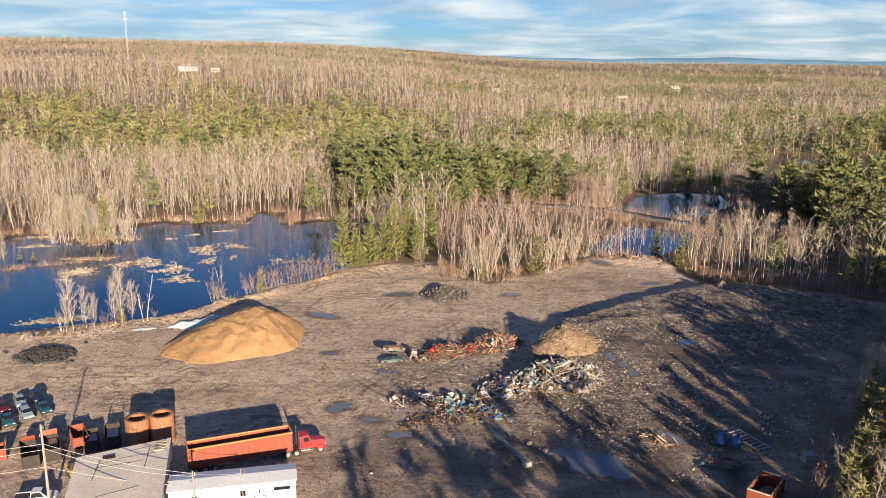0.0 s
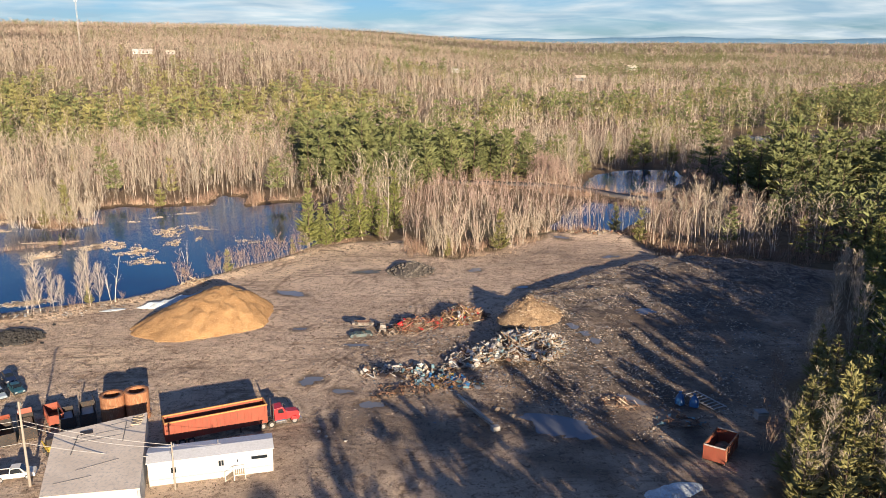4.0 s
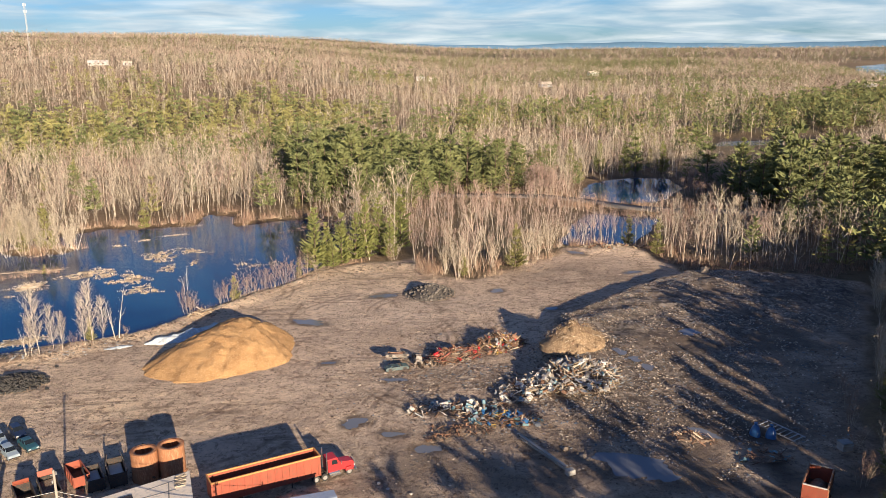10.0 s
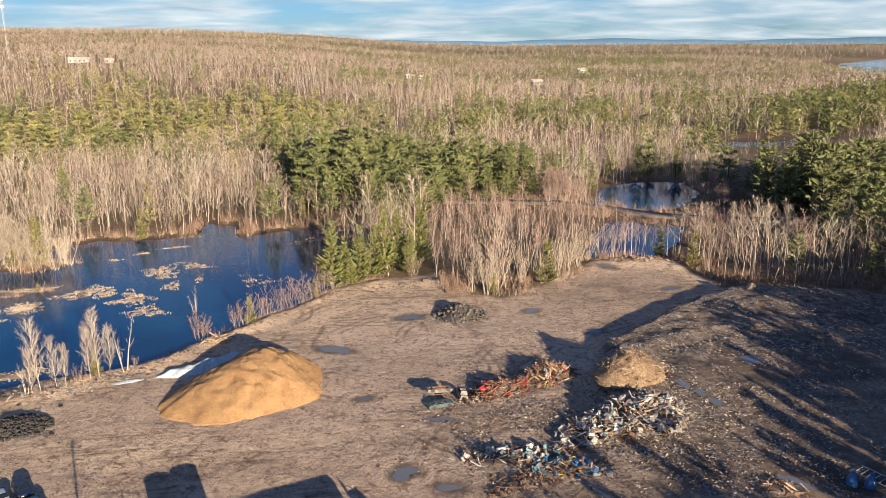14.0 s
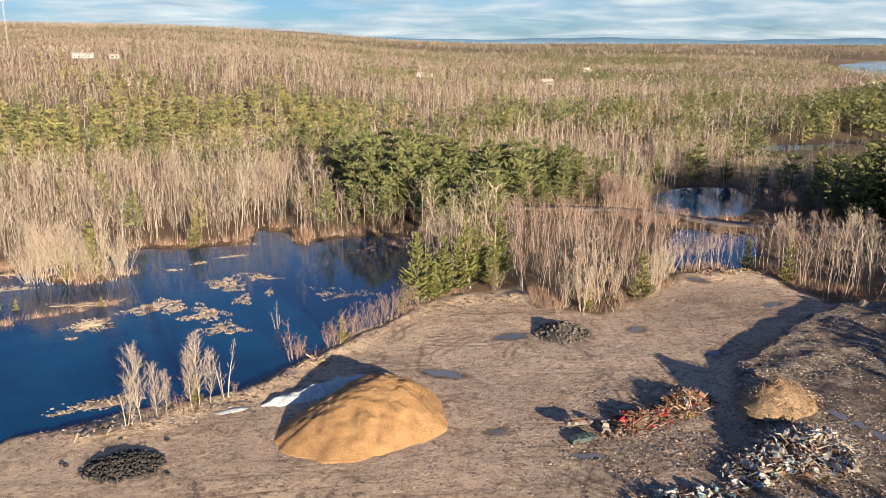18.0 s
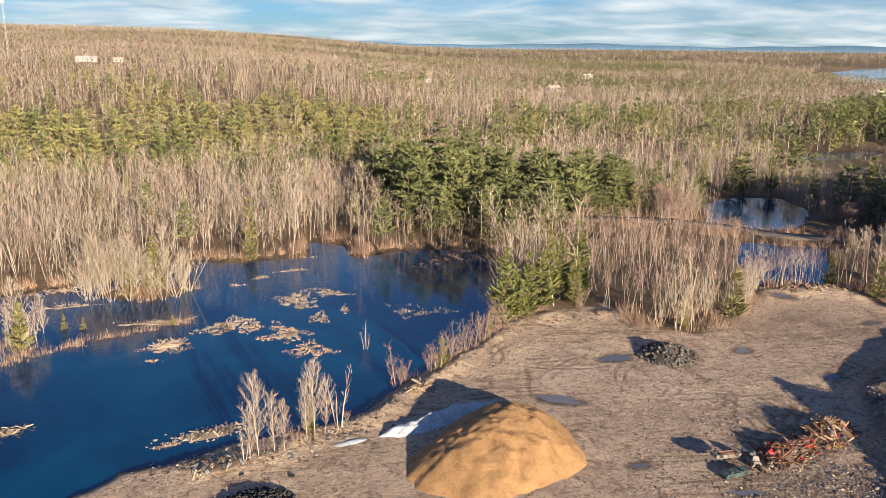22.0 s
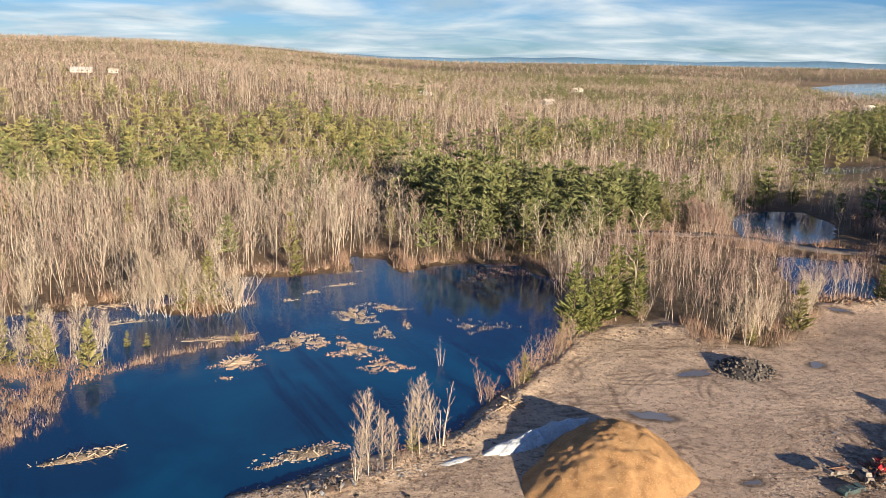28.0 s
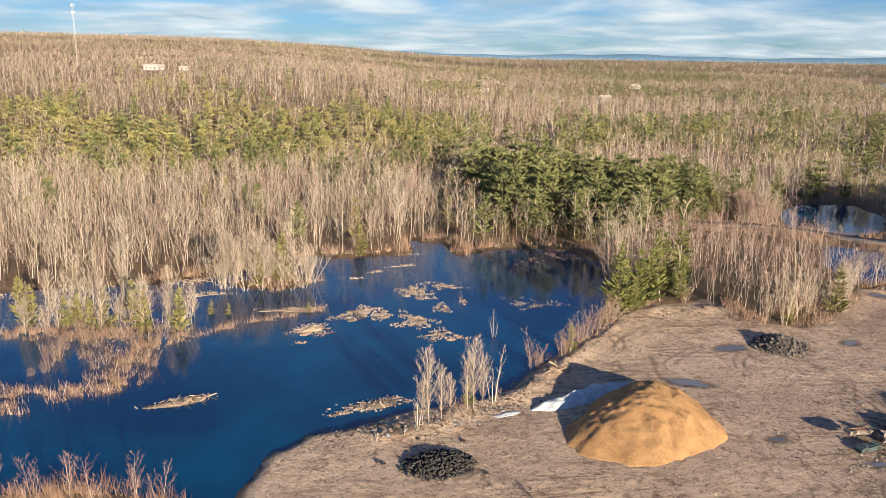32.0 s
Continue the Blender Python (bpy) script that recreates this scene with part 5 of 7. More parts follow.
ORANGE = material("orange_paint", (0.33, 0.085, 0.05), (0.26, 0.068, 0.042), 0.6, 0.7, 5.0, third=(0.22, 0.085, 0.05), stretch=(1, 1, 0.4))
TAN_EDGE = material("faded_orange_rail", (0.66, 0.30, 0.10), (0.56, 0.26, 0.1), 0.7, 0.8, 6.0)
TANK_RUST = material("orange_tank_rust", (0.37, 0.165, 0.08), (0.27, 0.12, 0.06), 0.85, 0.8, 5.0, bump=0.01, third=(0.46, 0.25, 0.14), ob_rand=0.12, stretch=(1, 1, 0.3))
DARK_STEEL = material("dark_steel", (0.045, 0.042, 0.04), (0.03, 0.028, 0.028), 0.55, 1.0, 6.0, third=(0.12, 0.06, 0.03))
RED = material("red_paint", (0.55, 0.03, 0.035), (0.45, 0.03, 0.03), 0.35, 1.0, 6.0, spec=0.5, ob_rand=0.15)
WHITE_PAINT = material("white_siding", (0.80, 0.78, 0.74), (0.72, 0.69, 0.64), 0.6, 0.5, 5.0, stretch=(1, 1, 0.3))
ROOF_WHITE = material("white_metal_roof", (0.80, 0.80, 0.80), (0.72, 0.72, 0.72), 0.45, 0.3, 3.0)
ROOF_GREY = material("tarred_grey_roof", (0.82, 0.70, 0.56), (0.70, 0.59, 0.47), 0.9, 0.25, 2.0, bump=0.02, bump_scale=1.5, third=(0.52, 0.47, 0.41))
CONCRETE = material("concrete", (0.45, 0.42, 0.38), (0.35, 0.32, 0.29), 0.9, 0.8, 6.0, bump=0.01)
STONE = material("boulder_stone", (0.40, 0.31, 0.23), (0.3, 0.23, 0.17), 0.9, 0.8, 5.0, bump=0.04, bump_scale=5)
COAL = material("dark_rubble", (0.16, 0.14, 0.12), (0.10, 0.085, 0.075), 0.8, 0.8, 5.0, ob_rand=0.45, bump=0.02)
RUBBER = material("tyre_rubber", (0.055, 0.052, 0.05), (0.085, 0.078, 0.07), 0.75, 2.0, 9.0, ob_rand=0.4)
RIM = material("steel_rim", (0.55, 0.54, 0.52), (0.42, 0.4, 0.38), 0.4, 2.0, 8.0, metal=0.6)
CHROME = material("polished_steel", (0.75, 0.75, 0.75), (0.65, 0.65, 0.65), 0.2, 2.0, 8.0, metal=0.9)
GLASS = material("dark_glass", (0.02, 0.025, 0.03), (0.015, 0.02, 0.025), 0.08, 1.0, 4.0, spec=0.6)
LAMP = material("headlamp_lens", (0.7, 0.7, 0.68), (0.6, 0.6, 0.58), 0.15, 2.0, 8.0, spec=0.6)
WOOD = material("weathered_timber", (0.58, 0.47, 0.34), (0.41, 0.32, 0.23), 0.9, 0.8, 6.0, bump=0.01, ob_rand=0.3, stretch=(1, 1, 0.15))
POLE_WOOD = material("grey_pole_wood", (0.42, 0.36, 0.3), (0.32, 0.27, 0.22), 0.9, 0.8, 6.0, stretch=(2, 2, 0.2))
BLUE = material("blue_plastic", (0.04, 0.16, 0.36), (0.035, 0.12, 0.27), 0.35, 0.9, 5.0, spec=0.5, ob_rand=0.25)
CYAN = material("cyan_paint", (0.17, 0.29, 0.33), (0.13, 0.21, 0.25), 0.5, 0.9, 5.0, ob_rand=0.3)
WHITE_JUNK = material("dented_white_enamel", (0.56, 0.54, 0.50), (0.33, 0.28, 0.23), 0.5, 1.1, 5.0, third=(0.3, 0.21, 0.15), ob_rand=0.4)
WRECK = material("wrecked_white_paint", (0.30, 0.28, 0.25), (0.15, 0.12, 0.10), 0.6, 1.6, 4.0, third=(0.14, 0.08, 0.05))
GREY_JUNK = material("galvanised_sheet", (0.45, 0.46, 0.46), (0.33, 0.33, 0.33), 0.5, 0.7, 5.0, metal=0.4, ob_rand=0.35)
TEAL = material("teal_car_paint", (0.04, 0.12, 0.15), (0.03, 0.09, 0.12), 0.35, 0.6, 5.0, spec=0.5)
YELLOW = material("yellow_paint", (0.6, 0.41, 0.07), (0.46, 0.31, 0.07), 0.5, 0.8, 6.0, ob_rand=0.15)


def on_ground(x, y, rz=0, dz=0.0):
    return pose(x, y, ground_z(x, y) + dz, 0, 0, rz)


v, t = heap(70, 200, 13.8, 12.4, 6.2, 5, 0.06, 1.8, (4.4, 0.8))
ob = new("wood_chip_mound", mesh_from("wood_chip_mound", v, t, [CHIPS], smooth_faces=True))
ob.matrix_basis = on_ground(-40.2, 159.2, 40, -0.2)
tagged(ob, "large golden-brown wood chip pile standing on the mud", "wood chips")
rs = np.random.RandomState(57)
pick = t[rs.randint(0, len(t), 12000)]
w3 = rs.dirichlet((1, 1, 1), len(pick))
at = (v[pick] * w3[:, :, None]).sum(1)
at = at[at[:, 2] > 0.1]
ang, size = rs.uniform(0, 6.283, len(at)), 0.05 + 0.16 * rs.rand(len(at)) ** 3
base = np.stack([np.stack([np.cos(ang + k) * size, np.sin(ang + k) * size * 0.6, np.full(len(at), -0.03)], 1) for k in (0, 2.1, 4.2)] + [np.stack([rs.uniform(-0.5, 0.5, len(at)) * size, rs.uniform(-0.5, 0.5, len(at)) * size, size * rs.uniform(0.15, 0.45, len(at))], 1)], 1) + at[:, None]
faces = (np.array([(0, 1, 3), (1, 2, 3), (2, 0, 3)])[None] + (np.arange(len(at)) * 4)[:, None, None]).reshape(-1, 3)
loose = new("loose_wood_chips", mesh_from("loose_wood_chips", base.reshape(-1, 3), faces, [CHIPS, CHIP_BRIGHT], np.repeat(rs.rand(len(at)) < 0.4, 3)))
loose.matrix_basis = ob.matrix_basis
tagged(loose, "coarse loose wood chips lying on the chip pile", "wood chips", kind="stuff")
v, t = heap(30, 120, 12.6, 2.3, 1.6, 8, 0.32, 2.2, (0.8, 0.2))
ob = new("snow_bank", mesh_from("snow_bank", v, t, [SNOW], smooth_faces=True))
ob.matrix_basis = on_ground(-46.8, 171.6, 24, -0.15)
tagged(ob, "long dirty white leftover snow bank beside the chip pile", "snow")
v, t = heap(8, 24, 3.2, 1.0, 0.35, 9, 0.2, 2.0)
ob = new("snow_bank", mesh_from("snow_bank", v, t, [SNOW], smooth_faces=True))
ob.matrix_basis = on_ground(-62.0, 165.8, 18, -0.12)
tagged(ob, "thin melting snow remnant on the yard edge", "snow")
v, t = heap(24, 56, 6.6, 5.4, 3.8, 12, 0.16, 1.3)
ob = new("splintered_wood_mound", mesh_from("splintered_wood_mound", v, t, [CHIP_PALE]))
ob.matrix_basis = on_ground(25.5, 151.5, 20, -0.2)
tagged(ob, "pale brown heap of splintered wood and shredded debris", "wood heap")


def stone_mesh(seed, squash=0.7):
    rs = random.Random(seed)
    bm = bmesh.new()
    bmesh.ops.create_icosphere(bm, subdivisions=1, radius=1)
    for v in bm.verts:
        v.co *= rs.uniform(0.7, 1.15)
        v.co.z *= squash
    me = bpy.data.meshes.new("stone")
    bm.to_mesh(me); bm.free()
    return me


def with_mat(me, mat, name):
    me = me.copy()
    me.name = name
    me.materials.clear()
    me.materials.append(mat)
    return me


def strew(parent, name, meshes, n, rx, ry, h, size, seed, flat=False, power=1.5, cx=0, cy=0, stretch=1.0):
    """Loose pieces, each an object of its own, over a heap of the given shape in its parent's space."""
    rs = random.Random(seed)
    for _ in range(n):
        a, f = rs.uniform(0, 6.283), math.sqrt(rs.random()) * 1.02
        x, y = rx * f * math.cos(a), ry * f * math.sin(a)
        z = h * max(0, 1 - f ** power) * 0.95 + 0.05
        s = rs.uniform(*size)
        ob = new(name, rs.choice(meshes))
        ob.parent = parent
        tilt = 18 if flat else 60
        ob.matrix_basis = pose(cx + x, cy + y, z, rs.uniform(-tilt, tilt), rs.uniform(-tilt, tilt), rs.uniform(0, 360)) @ Matrix.Diagonal((s, s, s, 1))


stones = [stone_mesh(400 + i) for i in range(6)]
dark_stones = [with_mat(m, COAL, "stone") for m in stones]
pile = thing("rubble_pile", on_ground(2.0, 192.6, 0), "heap of dark grey broken rock beside a puddle", "rock pile")
v, t = heap(8, 28, 5.4, 5.6, 2.3, 15, 0.1, 1.3)
part("core", mesh_from("core", v, t, [COAL]), COAL, pile)
strew(pile, "stone", dark_stones, 260, 5.8, 6.0, 2.4, (0.16, 0.44), 16, power=1.3)

# tyres
def tyre_mesh(n=10, r=0.36, w=0.13, name="tyre", mat=None):
    V, T = [], []
    for k in range(n):
        a = 2 * math.pi * k / n
        for rr, z in ((r, -w * 0.7), (r, w * 0.7), (r * 0.62, w), (r * 0.62, -w)):
            V.append((rr * math.cos(a), rr * math.sin(a), z))
    for k in range(n):
        j = (k + 1) % n
        for q in range(4):
            q2 = (q + 1) % 4
            T.append((4 * k + q, 4 * j + q, 4 * j + q2, 4 * k + q2))
    return mesh_from(name, V, T, [mat or RUBBER])


TYRE = tyre_mesh()
tp = thing("tyre_pile", on_ground(-75.4, 149.8, 8), "low heap of discarded black tyres on the mud", "tyre pile")
strew(tp, "tyre", [TYRE], 270, 5.6, 4.2, 1.0, (0.85, 1.2), 21, power=2.0)
part("core", mesh_from("core", *heap(5, 20, 4.6, 3.4, 0.6, 22, 0.1, 2.0), [RUBBER]), RUBBER, tp)
for x, y in ((-81.4, 161.4), (-80.6, 160.6), (-79.8, 161.0), (-77.6, 158.2), (-70.6, 157.0), (-84.2, 151.6), (-83.4, 150.8), (-68.8, 146.8)):
    ob = new("loose_tyre", TYRE)
    ob.matrix_basis = on_ground(x, y, 30 * x, 0.1) @ pose(0, 0, 0, 8, 5, 0)
    tagged(ob, "single discarded black tyre lying on the mud", "tyre", "loose tyres")

# boulder and shore stones
big = with_mat(stone_mesh(444, 0.85), STONE, "boulder")
ob = new("boulder", big)
ob.matrix_basis = on_ground(69.6, 193.2, 20, 0.6) @ Matrix.Diagonal((1.5, 1.3, 1.25, 1))
tagged(ob, "large pale brown boulder on the crest of the spoil mound", "boulder")
shore_stone = [with_mat(m, CONCRETE, "shore_stone") for m in stones]
rs = random.Random(31)
for k in range(70):
    f = rs.random()
    if k < 46:
        x, y = -92 + 14 * f + rs.uniform(-1, 1), 171.5 + 3.6 * f + rs.gauss(0, 1.1)
        z = WATER_Z
    else:
        x, y = -76 + 16 * f, 160.5 + 8 * f + rs.gauss(0, 1.2)
        z = ground_z(x, y)
    s = rs.uniform(0.15, 0.42)
    ob = new("shore_stone", rs.choice(shore_stone))
    ob.matrix_basis = pose(x, y, z, 0, 0, rs.uniform(0, 360)) @ Matrix.Diagonal((s * 1.4, s, s * 0.7, 1))
    tagged(ob, "pale broken concrete lump at the water's edge", "stone", "stones on the shore")


# ---- scrap of many shapes ----
def bent_sheet(seed, lx=1.6, ly=0.9):
    rs = random.Random(seed)
    V, T = [], []
    zs = [rs.uniform(-0.15, 0.25) for _ in range(5)]
    for i in range(5):
        for j in (0, 1):
            for up in (0, 0.03):
                V.append((lx * (i / 4 - 0.5), ly * (j - 0.5) + zs[i] * 0.2, zs[i] + up))
    for i in range(4):
        a, b = 4 * i, 4 * i + 4
        T += [(a, a + 2, b + 2, b), (a + 1, b + 1, b + 3, a + 3), (a, b, b + 1, a + 1), (a + 2, a + 3, b + 3, b + 2)]
    T += [(0, 1, 3, 2), (16, 18, 19, 17)]
    return V, T


def bm_lists(bm):
    bm.verts.index_update()
    V = [tuple(v.co) for v in bm.verts]
    T = [tuple(v.index for v in f.verts) for f in bm.faces]
    bm.free()
    return V, T


def poly_mesh(name, V, T, mat):
    me = bpy.data.meshes.new(name)
    me.from_pydata(V, [], T)
    me.materials.append(mat)
    return me


def frame_scrap():
    bm = bmesh.new()
    for a, b in (((-0.8, -0.5, 0), (0.8, -0.5, 0.1)), ((-0.8, 0.5, 0), (0.8, 0.4, 0)), ((-0.8, -0.5, 0), (-0.8, 0.5, 0)), ((0.8, -0.5, 0.1), (0.8, 0.4, 0)), ((-0.1, -0.5, 0), (0.1, 0.5, 0.4))):
        tube(bm, a, b, 0.045, n=4)
    return bm


SHAPES = {"plank": lambda: bm_lists(box((2.2, 0.22, 0.06))), "sheet": lambda: bent_sheet(1), "panel": lambda: bent_sheet(2, 1.2, 1.1), "pipe": lambda: bm_lists(cyl(0.09, 0.09, 2.6, (-1.3, 0, 0), (0, 90, 0), 6)), "drum": lambda: bm_lists(cyl(0.3, 0.3, 0.9, n=10)), "appliance": lambda: bm_lists(box((0.7, 0.68, 1.0), (0, 0, 0.4), bevel=0.04)), "beam": lambda: bm_lists(box((3.0, 0.16, 0.2))), "frame": lambda: bm_lists(frame_scrap()), "tank": lambda: bm_lists(cyl(0.42, 0.42, 1.8, (-0.9, 0, 0.3), (0, 90, 0), 12)), "lump": lambda: bm_lists(box((0.6, 0.5, 0.4), taper=0.6, rot=(10, 20, 0)))}
CACHE = {}
def scrap(shape, mat):
    key = (shape, mat.name)
    if key not in CACHE:
        CACHE[key] = poly_mesh("scrap_" + shape, *SHAPES[shape](), mat)
    return CACHE[key]


def scrap_heap(label, at, rx, ry, h, mix, n, size, seed, core, category="scrap heap", power=1.4):
    th = thing("scrap_heap", at, label, category, "heaps of scrap in the yard")
    part("core", mesh_from("core", *heap(9, 30, rx * 0.88, ry * 0.88, h * 0.66, seed, 0.3, power), [core]), core, th)
    rs = random.Random(seed)
    for _ in range(n):
        shape, mat = rs.choice(mix)
        a, f = rs.uniform(0, 6.283), math.sqrt(rs.random()) * 1.05
        z = h * max(0, 1 - f ** power) * 0.95 + 0.08
        s = rs.uniform(*size) * (0.75 if shape in ("appliance", "lump", "drum", "tank") else 1.0)
        ob = new(shape, scrap(shape, mat))
        ob.parent = th
        ob.matrix_basis = pose(rx * f * math.cos(a), ry * f * math.sin(a), z, rs.uniform(-40, 40), rs.uniform(-40, 40), rs.uniform(0, 360)) @ Matrix.Diagonal((s, s * rs.uniform(0.7, 1.2), s, 1))
    return th


SCRAP_CORE = material("scrap_dirt", (0.22, 0.155, 0.11), (0.12, 0.085, 0.065), 0.9, 0.8, 4.0, bump=0.2, bump_scale=4, third=(0.34, 0.27, 0.21))
PINK = material("faded_red_paint", (0.36, 0.12, 0.085), (0.25, 0.08, 0.06), 0.6, 0.8, 5.0, ob_rand=0.3)
white_mix = [("plank", CHIP_PALE), ("plank", WOOD), ("plank", WOOD), ("pipe", WOOD), ("plank", RUST), ("plank", GREY_JUNK), ("pipe", WHITE_JUNK), ("plank", WOOD), ("sheet", WHITE_JUNK), ("frame", RUST), ("pipe", GREY_JUNK), ("plank", RUST), ("sheet", WHITE_JUNK), ("panel", WHITE_JUNK), ("appliance", WHITE_JUNK), ("plank", WOOD), ("pipe", GREY_JUNK), ("sheet", GREY_JUNK), ("frame", GREY_JUNK), ("beam", WOOD), ("plank", CHIP_PALE), ("sheet", RUST), ("lump", WHITE_JUNK), ("drum", CYAN), ("panel", GREY_JUNK), ("plank", WOOD)]
scrap_heap("big heap of white enamel scrap, siding and broken planks", on_ground(22.5, 138.5, 25), 7.8, 6.4, 2.9, white_mix, 560, (0.45, 1.3), 51, SCRAP_CORE)
scrap_heap("spread of white appliances, pipes and grey sheet metal", on_ground(13.2, 136.4, 40), 6.4, 3.4, 1.2, white_mix, 340, (0.4, 1.15), 52, SCRAP_CORE)
scrap_heap("row of white tanks, pipes and boxes on the mud", on_ground(0.4, 130.8, 2), 8.6, 2.8, 0.6, [("sheet", GREY_JUNK), ("tank", WHITE_JUNK), ("pipe", WHITE_JUNK), ("drum", CYAN), ("plank", WOOD), ("frame", RUST), ("plank", RUST), ("panel", CYAN), ("lump", RUST), ("pipe", RUST), ("drum", WHITE_JUNK), ("frame", RUST), ("lump", DARK_STEEL), ("pipe", GREY_JUNK), ("appliance", WHITE_JUNK), ("frame", DARK_STEEL)], 150, (0.5, 1.2), 53, SCRAP_CORE)
scrap_heap("low rusty scrap strewn with blue plastic and yellow frames", on_ground(7.4, 126.2, -8), 6.0, 2.2, 0.8, [("frame", RUST), ("lump", RUST), ("pipe", RUST), ("sheet", BLUE), ("drum", BLUE), ("panel", CYAN), ("plank", WOOD), ("sheet", GREY_JUNK), ("frame", YELLOW), ("plank", RUST), ("lump", RUST), ("plank", WOOD), ("lump", DARK_STEEL), ("frame", RUST), ("pipe", DARK_STEEL)], 170, (0.5, 1.2), 54, SCRAP_CORE)
scrap_heap("small rusty heap of bent pipes and brackets", on_ground(0.2, 124.0, -10), 5.0, 1.8, 0.6, [("frame", RUST), ("lump", RUST), ("pipe", RUST), ("pipe", DARK_STEEL), ("drum", RUST), ("frame", DARK_STEEL)], 80, (0.35, 0.75), 55, SCRAP_CORE)
scrap_heap("small rusty heap of engine parts and wire", on_ground(-3.4, 121.6, 15), 2.0, 1.2, 0.5, [("frame", RUST), ("lump", RUST), ("pipe", RUST), ("drum", DARK_STEEL)], 34, (0.35, 0.7), 56, SCRAP_CORE)
scrap_heap("heap of red-painted farm machinery and tangled steel", on_ground(2.6, 152.4, 15), 5.6, 3.0, 1.8, [("frame", RUST), ("beam", PINK), ("lump", DARK_STEEL), ("plank", WOOD), ("frame", PINK), ("pipe", PINK), ("frame", RUST), ("pipe", RUST), ("plank", WOOD), ("sheet", RUST), ("plank", RUST), ("sheet", RED), ("frame", DARK_STEEL), ("plank", GREY_JUNK)], 300, (0.4, 1.1), 57, SCRAP_CORE)
scrap_heap("long heap of rusty brown steel scrap and wire", on_ground(11.6, 156.6, 28), 6.4, 3.4, 2.5, [("frame", RUST), ("lump", RUST), ("pipe", RUST), ("sheet", RUST), ("beam", RUST), ("plank", WOOD), ("frame", DARK_STEEL), ("sheet", GREY_JUNK), ("lump", YELLOW), ("lump", RED), ("pipe", WOOD), ("plank", CHIP_PALE), ("plank", RUST)], 400, (0.4, 1.15), 58, SCRAP_CORE)
scrap_heap("splintered boards and shredded wood fallen round the heap", on_ground(25.5, 151.5, 20), 6.7, 5.3, 4.2, [("plank", CHIP_PALE), ("plank", WOOD), ("lump", CHIP_PALE), ("plank", CHIP_PALE), ("lump", WOOD), ("beam", CHIP_PALE), ("plank", RUST)], 290, (0.25, 0.62), 59, CHIP_PALE, "wood scrap")
scrap_heap("rusty engine blocks beside the crushed cars", on_ground(-2.6, 149.4, 10), 2.6, 1.4, 1.1, [("lump", DARK_STEEL), ("frame", WHITE_JUNK), ("lump", WHITE_JUNK), ("frame", RUST), ("drum", DARK_STEEL), ("appliance", DARK_STEEL), ("lump", RUST)], 40, (0.5, 0.95), 60, SCRAP_CORE)
scrap_heap("low rusty scrap with branches lying in the tree shade", on_ground(34.6, 117.4, -30), 3.6, 1.8, 0.6, [("plank", WOOD), ("frame", RUST), ("lump", RUST), ("pipe", RUST), ("beam", WOOD)], 46, (0.4, 0.9), 61, SCRAP_CORE)
scrap_heap("low reddish heap of rusty scrap beside the skip", on_ground(42.4, 110.4, -10), 4.0, 2.0, 0.7, [("lump", RUST), ("frame", RUST), ("plank", RUST), ("pipe", DARK_STEEL), ("sheet", CYAN)], 56, (0.4, 0.8), 62, SCRAP_CORE)
scrap_heap("line of rubble and timber at the back of the yard", on_ground(57, 226.6, -8), 9.0, 2.0, 0.9, [("lump", CONCRETE), ("plank", WOOD), ("lump", STONE), ("beam", WOOD), ("sheet", RUST)], 90, (0.5, 1.2), 63, STONE)
scrap_heap("stacked logs and timber at the shore", on_ground(-49.2, 182.6, 40), 2.8, 1.3, 0.8, [("beam", WOOD), ("plank", WOOD), ("pipe", CHIP_PALE), ("beam", CHIP_PALE), ("lump", RUST)], 40, (0.6, 1.0), 64, SCRAP_CORE, "timber heap")
scrap_heap("broken pallets and rubbish on the shore", on_ground(-80.4, 160.4, 20), 4.4, 1.6, 0.4, [("plank", WOOD), ("sheet", GREY_JUNK), ("lump", WHITE_JUNK), ("lump", DARK_STEEL), ("frame", WOOD)], 36, (0.4, 0.8), 65, SCRAP_CORE)
scrap_heap("lodge of bleached logs and sticks on an islet", pose(-96.0, 213.6, WATER_Z, 0, 0, 20), 3.2, 1.6, 0.7, [("pipe", WOOD), ("beam", WOOD), ("pipe", BARK_WHITE)], 40, (0.6, 1.1), 66, REED, "log heap")

FRAG_CORE = material("matted_debris", (0.3, 0.22, 0.14), (0.16, 0.12, 0.08), 0.95, 1.2, 6.0, bump=0.15, bump_scale=3.0, third=(0.6, 0.53, 0.43))
scrap_heap("long narrow islet of matted debris and bleached boards", pose(-117.8, 177.6, WATER_Z - 0.12, 0, 0, 20), 7.2, 1.7, 0.7, [("plank", WOOD), ("beam", WOOD), ("lump", CONCRETE), ("pipe", WOOD), ("lump", DARK_STEEL)], 70, (0.3, 0.8), 67, FRAG_CORE, "debris islet", 2.5)
scrap_heap("low spit of straw and broken concrete in the pond", pose(-83.4, 173.4, WATER_Z - 0.12, 0, 0, 16), 6.0, 2.6, 0.5, [("lump", CONCRETE), ("lump", STONE), ("plank", WOOD), ("lump", FRAG_CORE)], 120, (0.25, 0.75), 68, FRAG_CORE, "rubble spit", 2.5)
scrap_heap("broken concrete lumps reaching into the pond", pose(-89.4, 170.4, WATER_Z - 0.15, 0, 0, 25), 3.2, 1.0, 0.35, [("lump", CONCRETE), ("lump", STONE), ("lump", WHITE_JUNK)], 46, (0.25, 0.7), 69, FRAG_CORE, "rubble spit", 2.5)

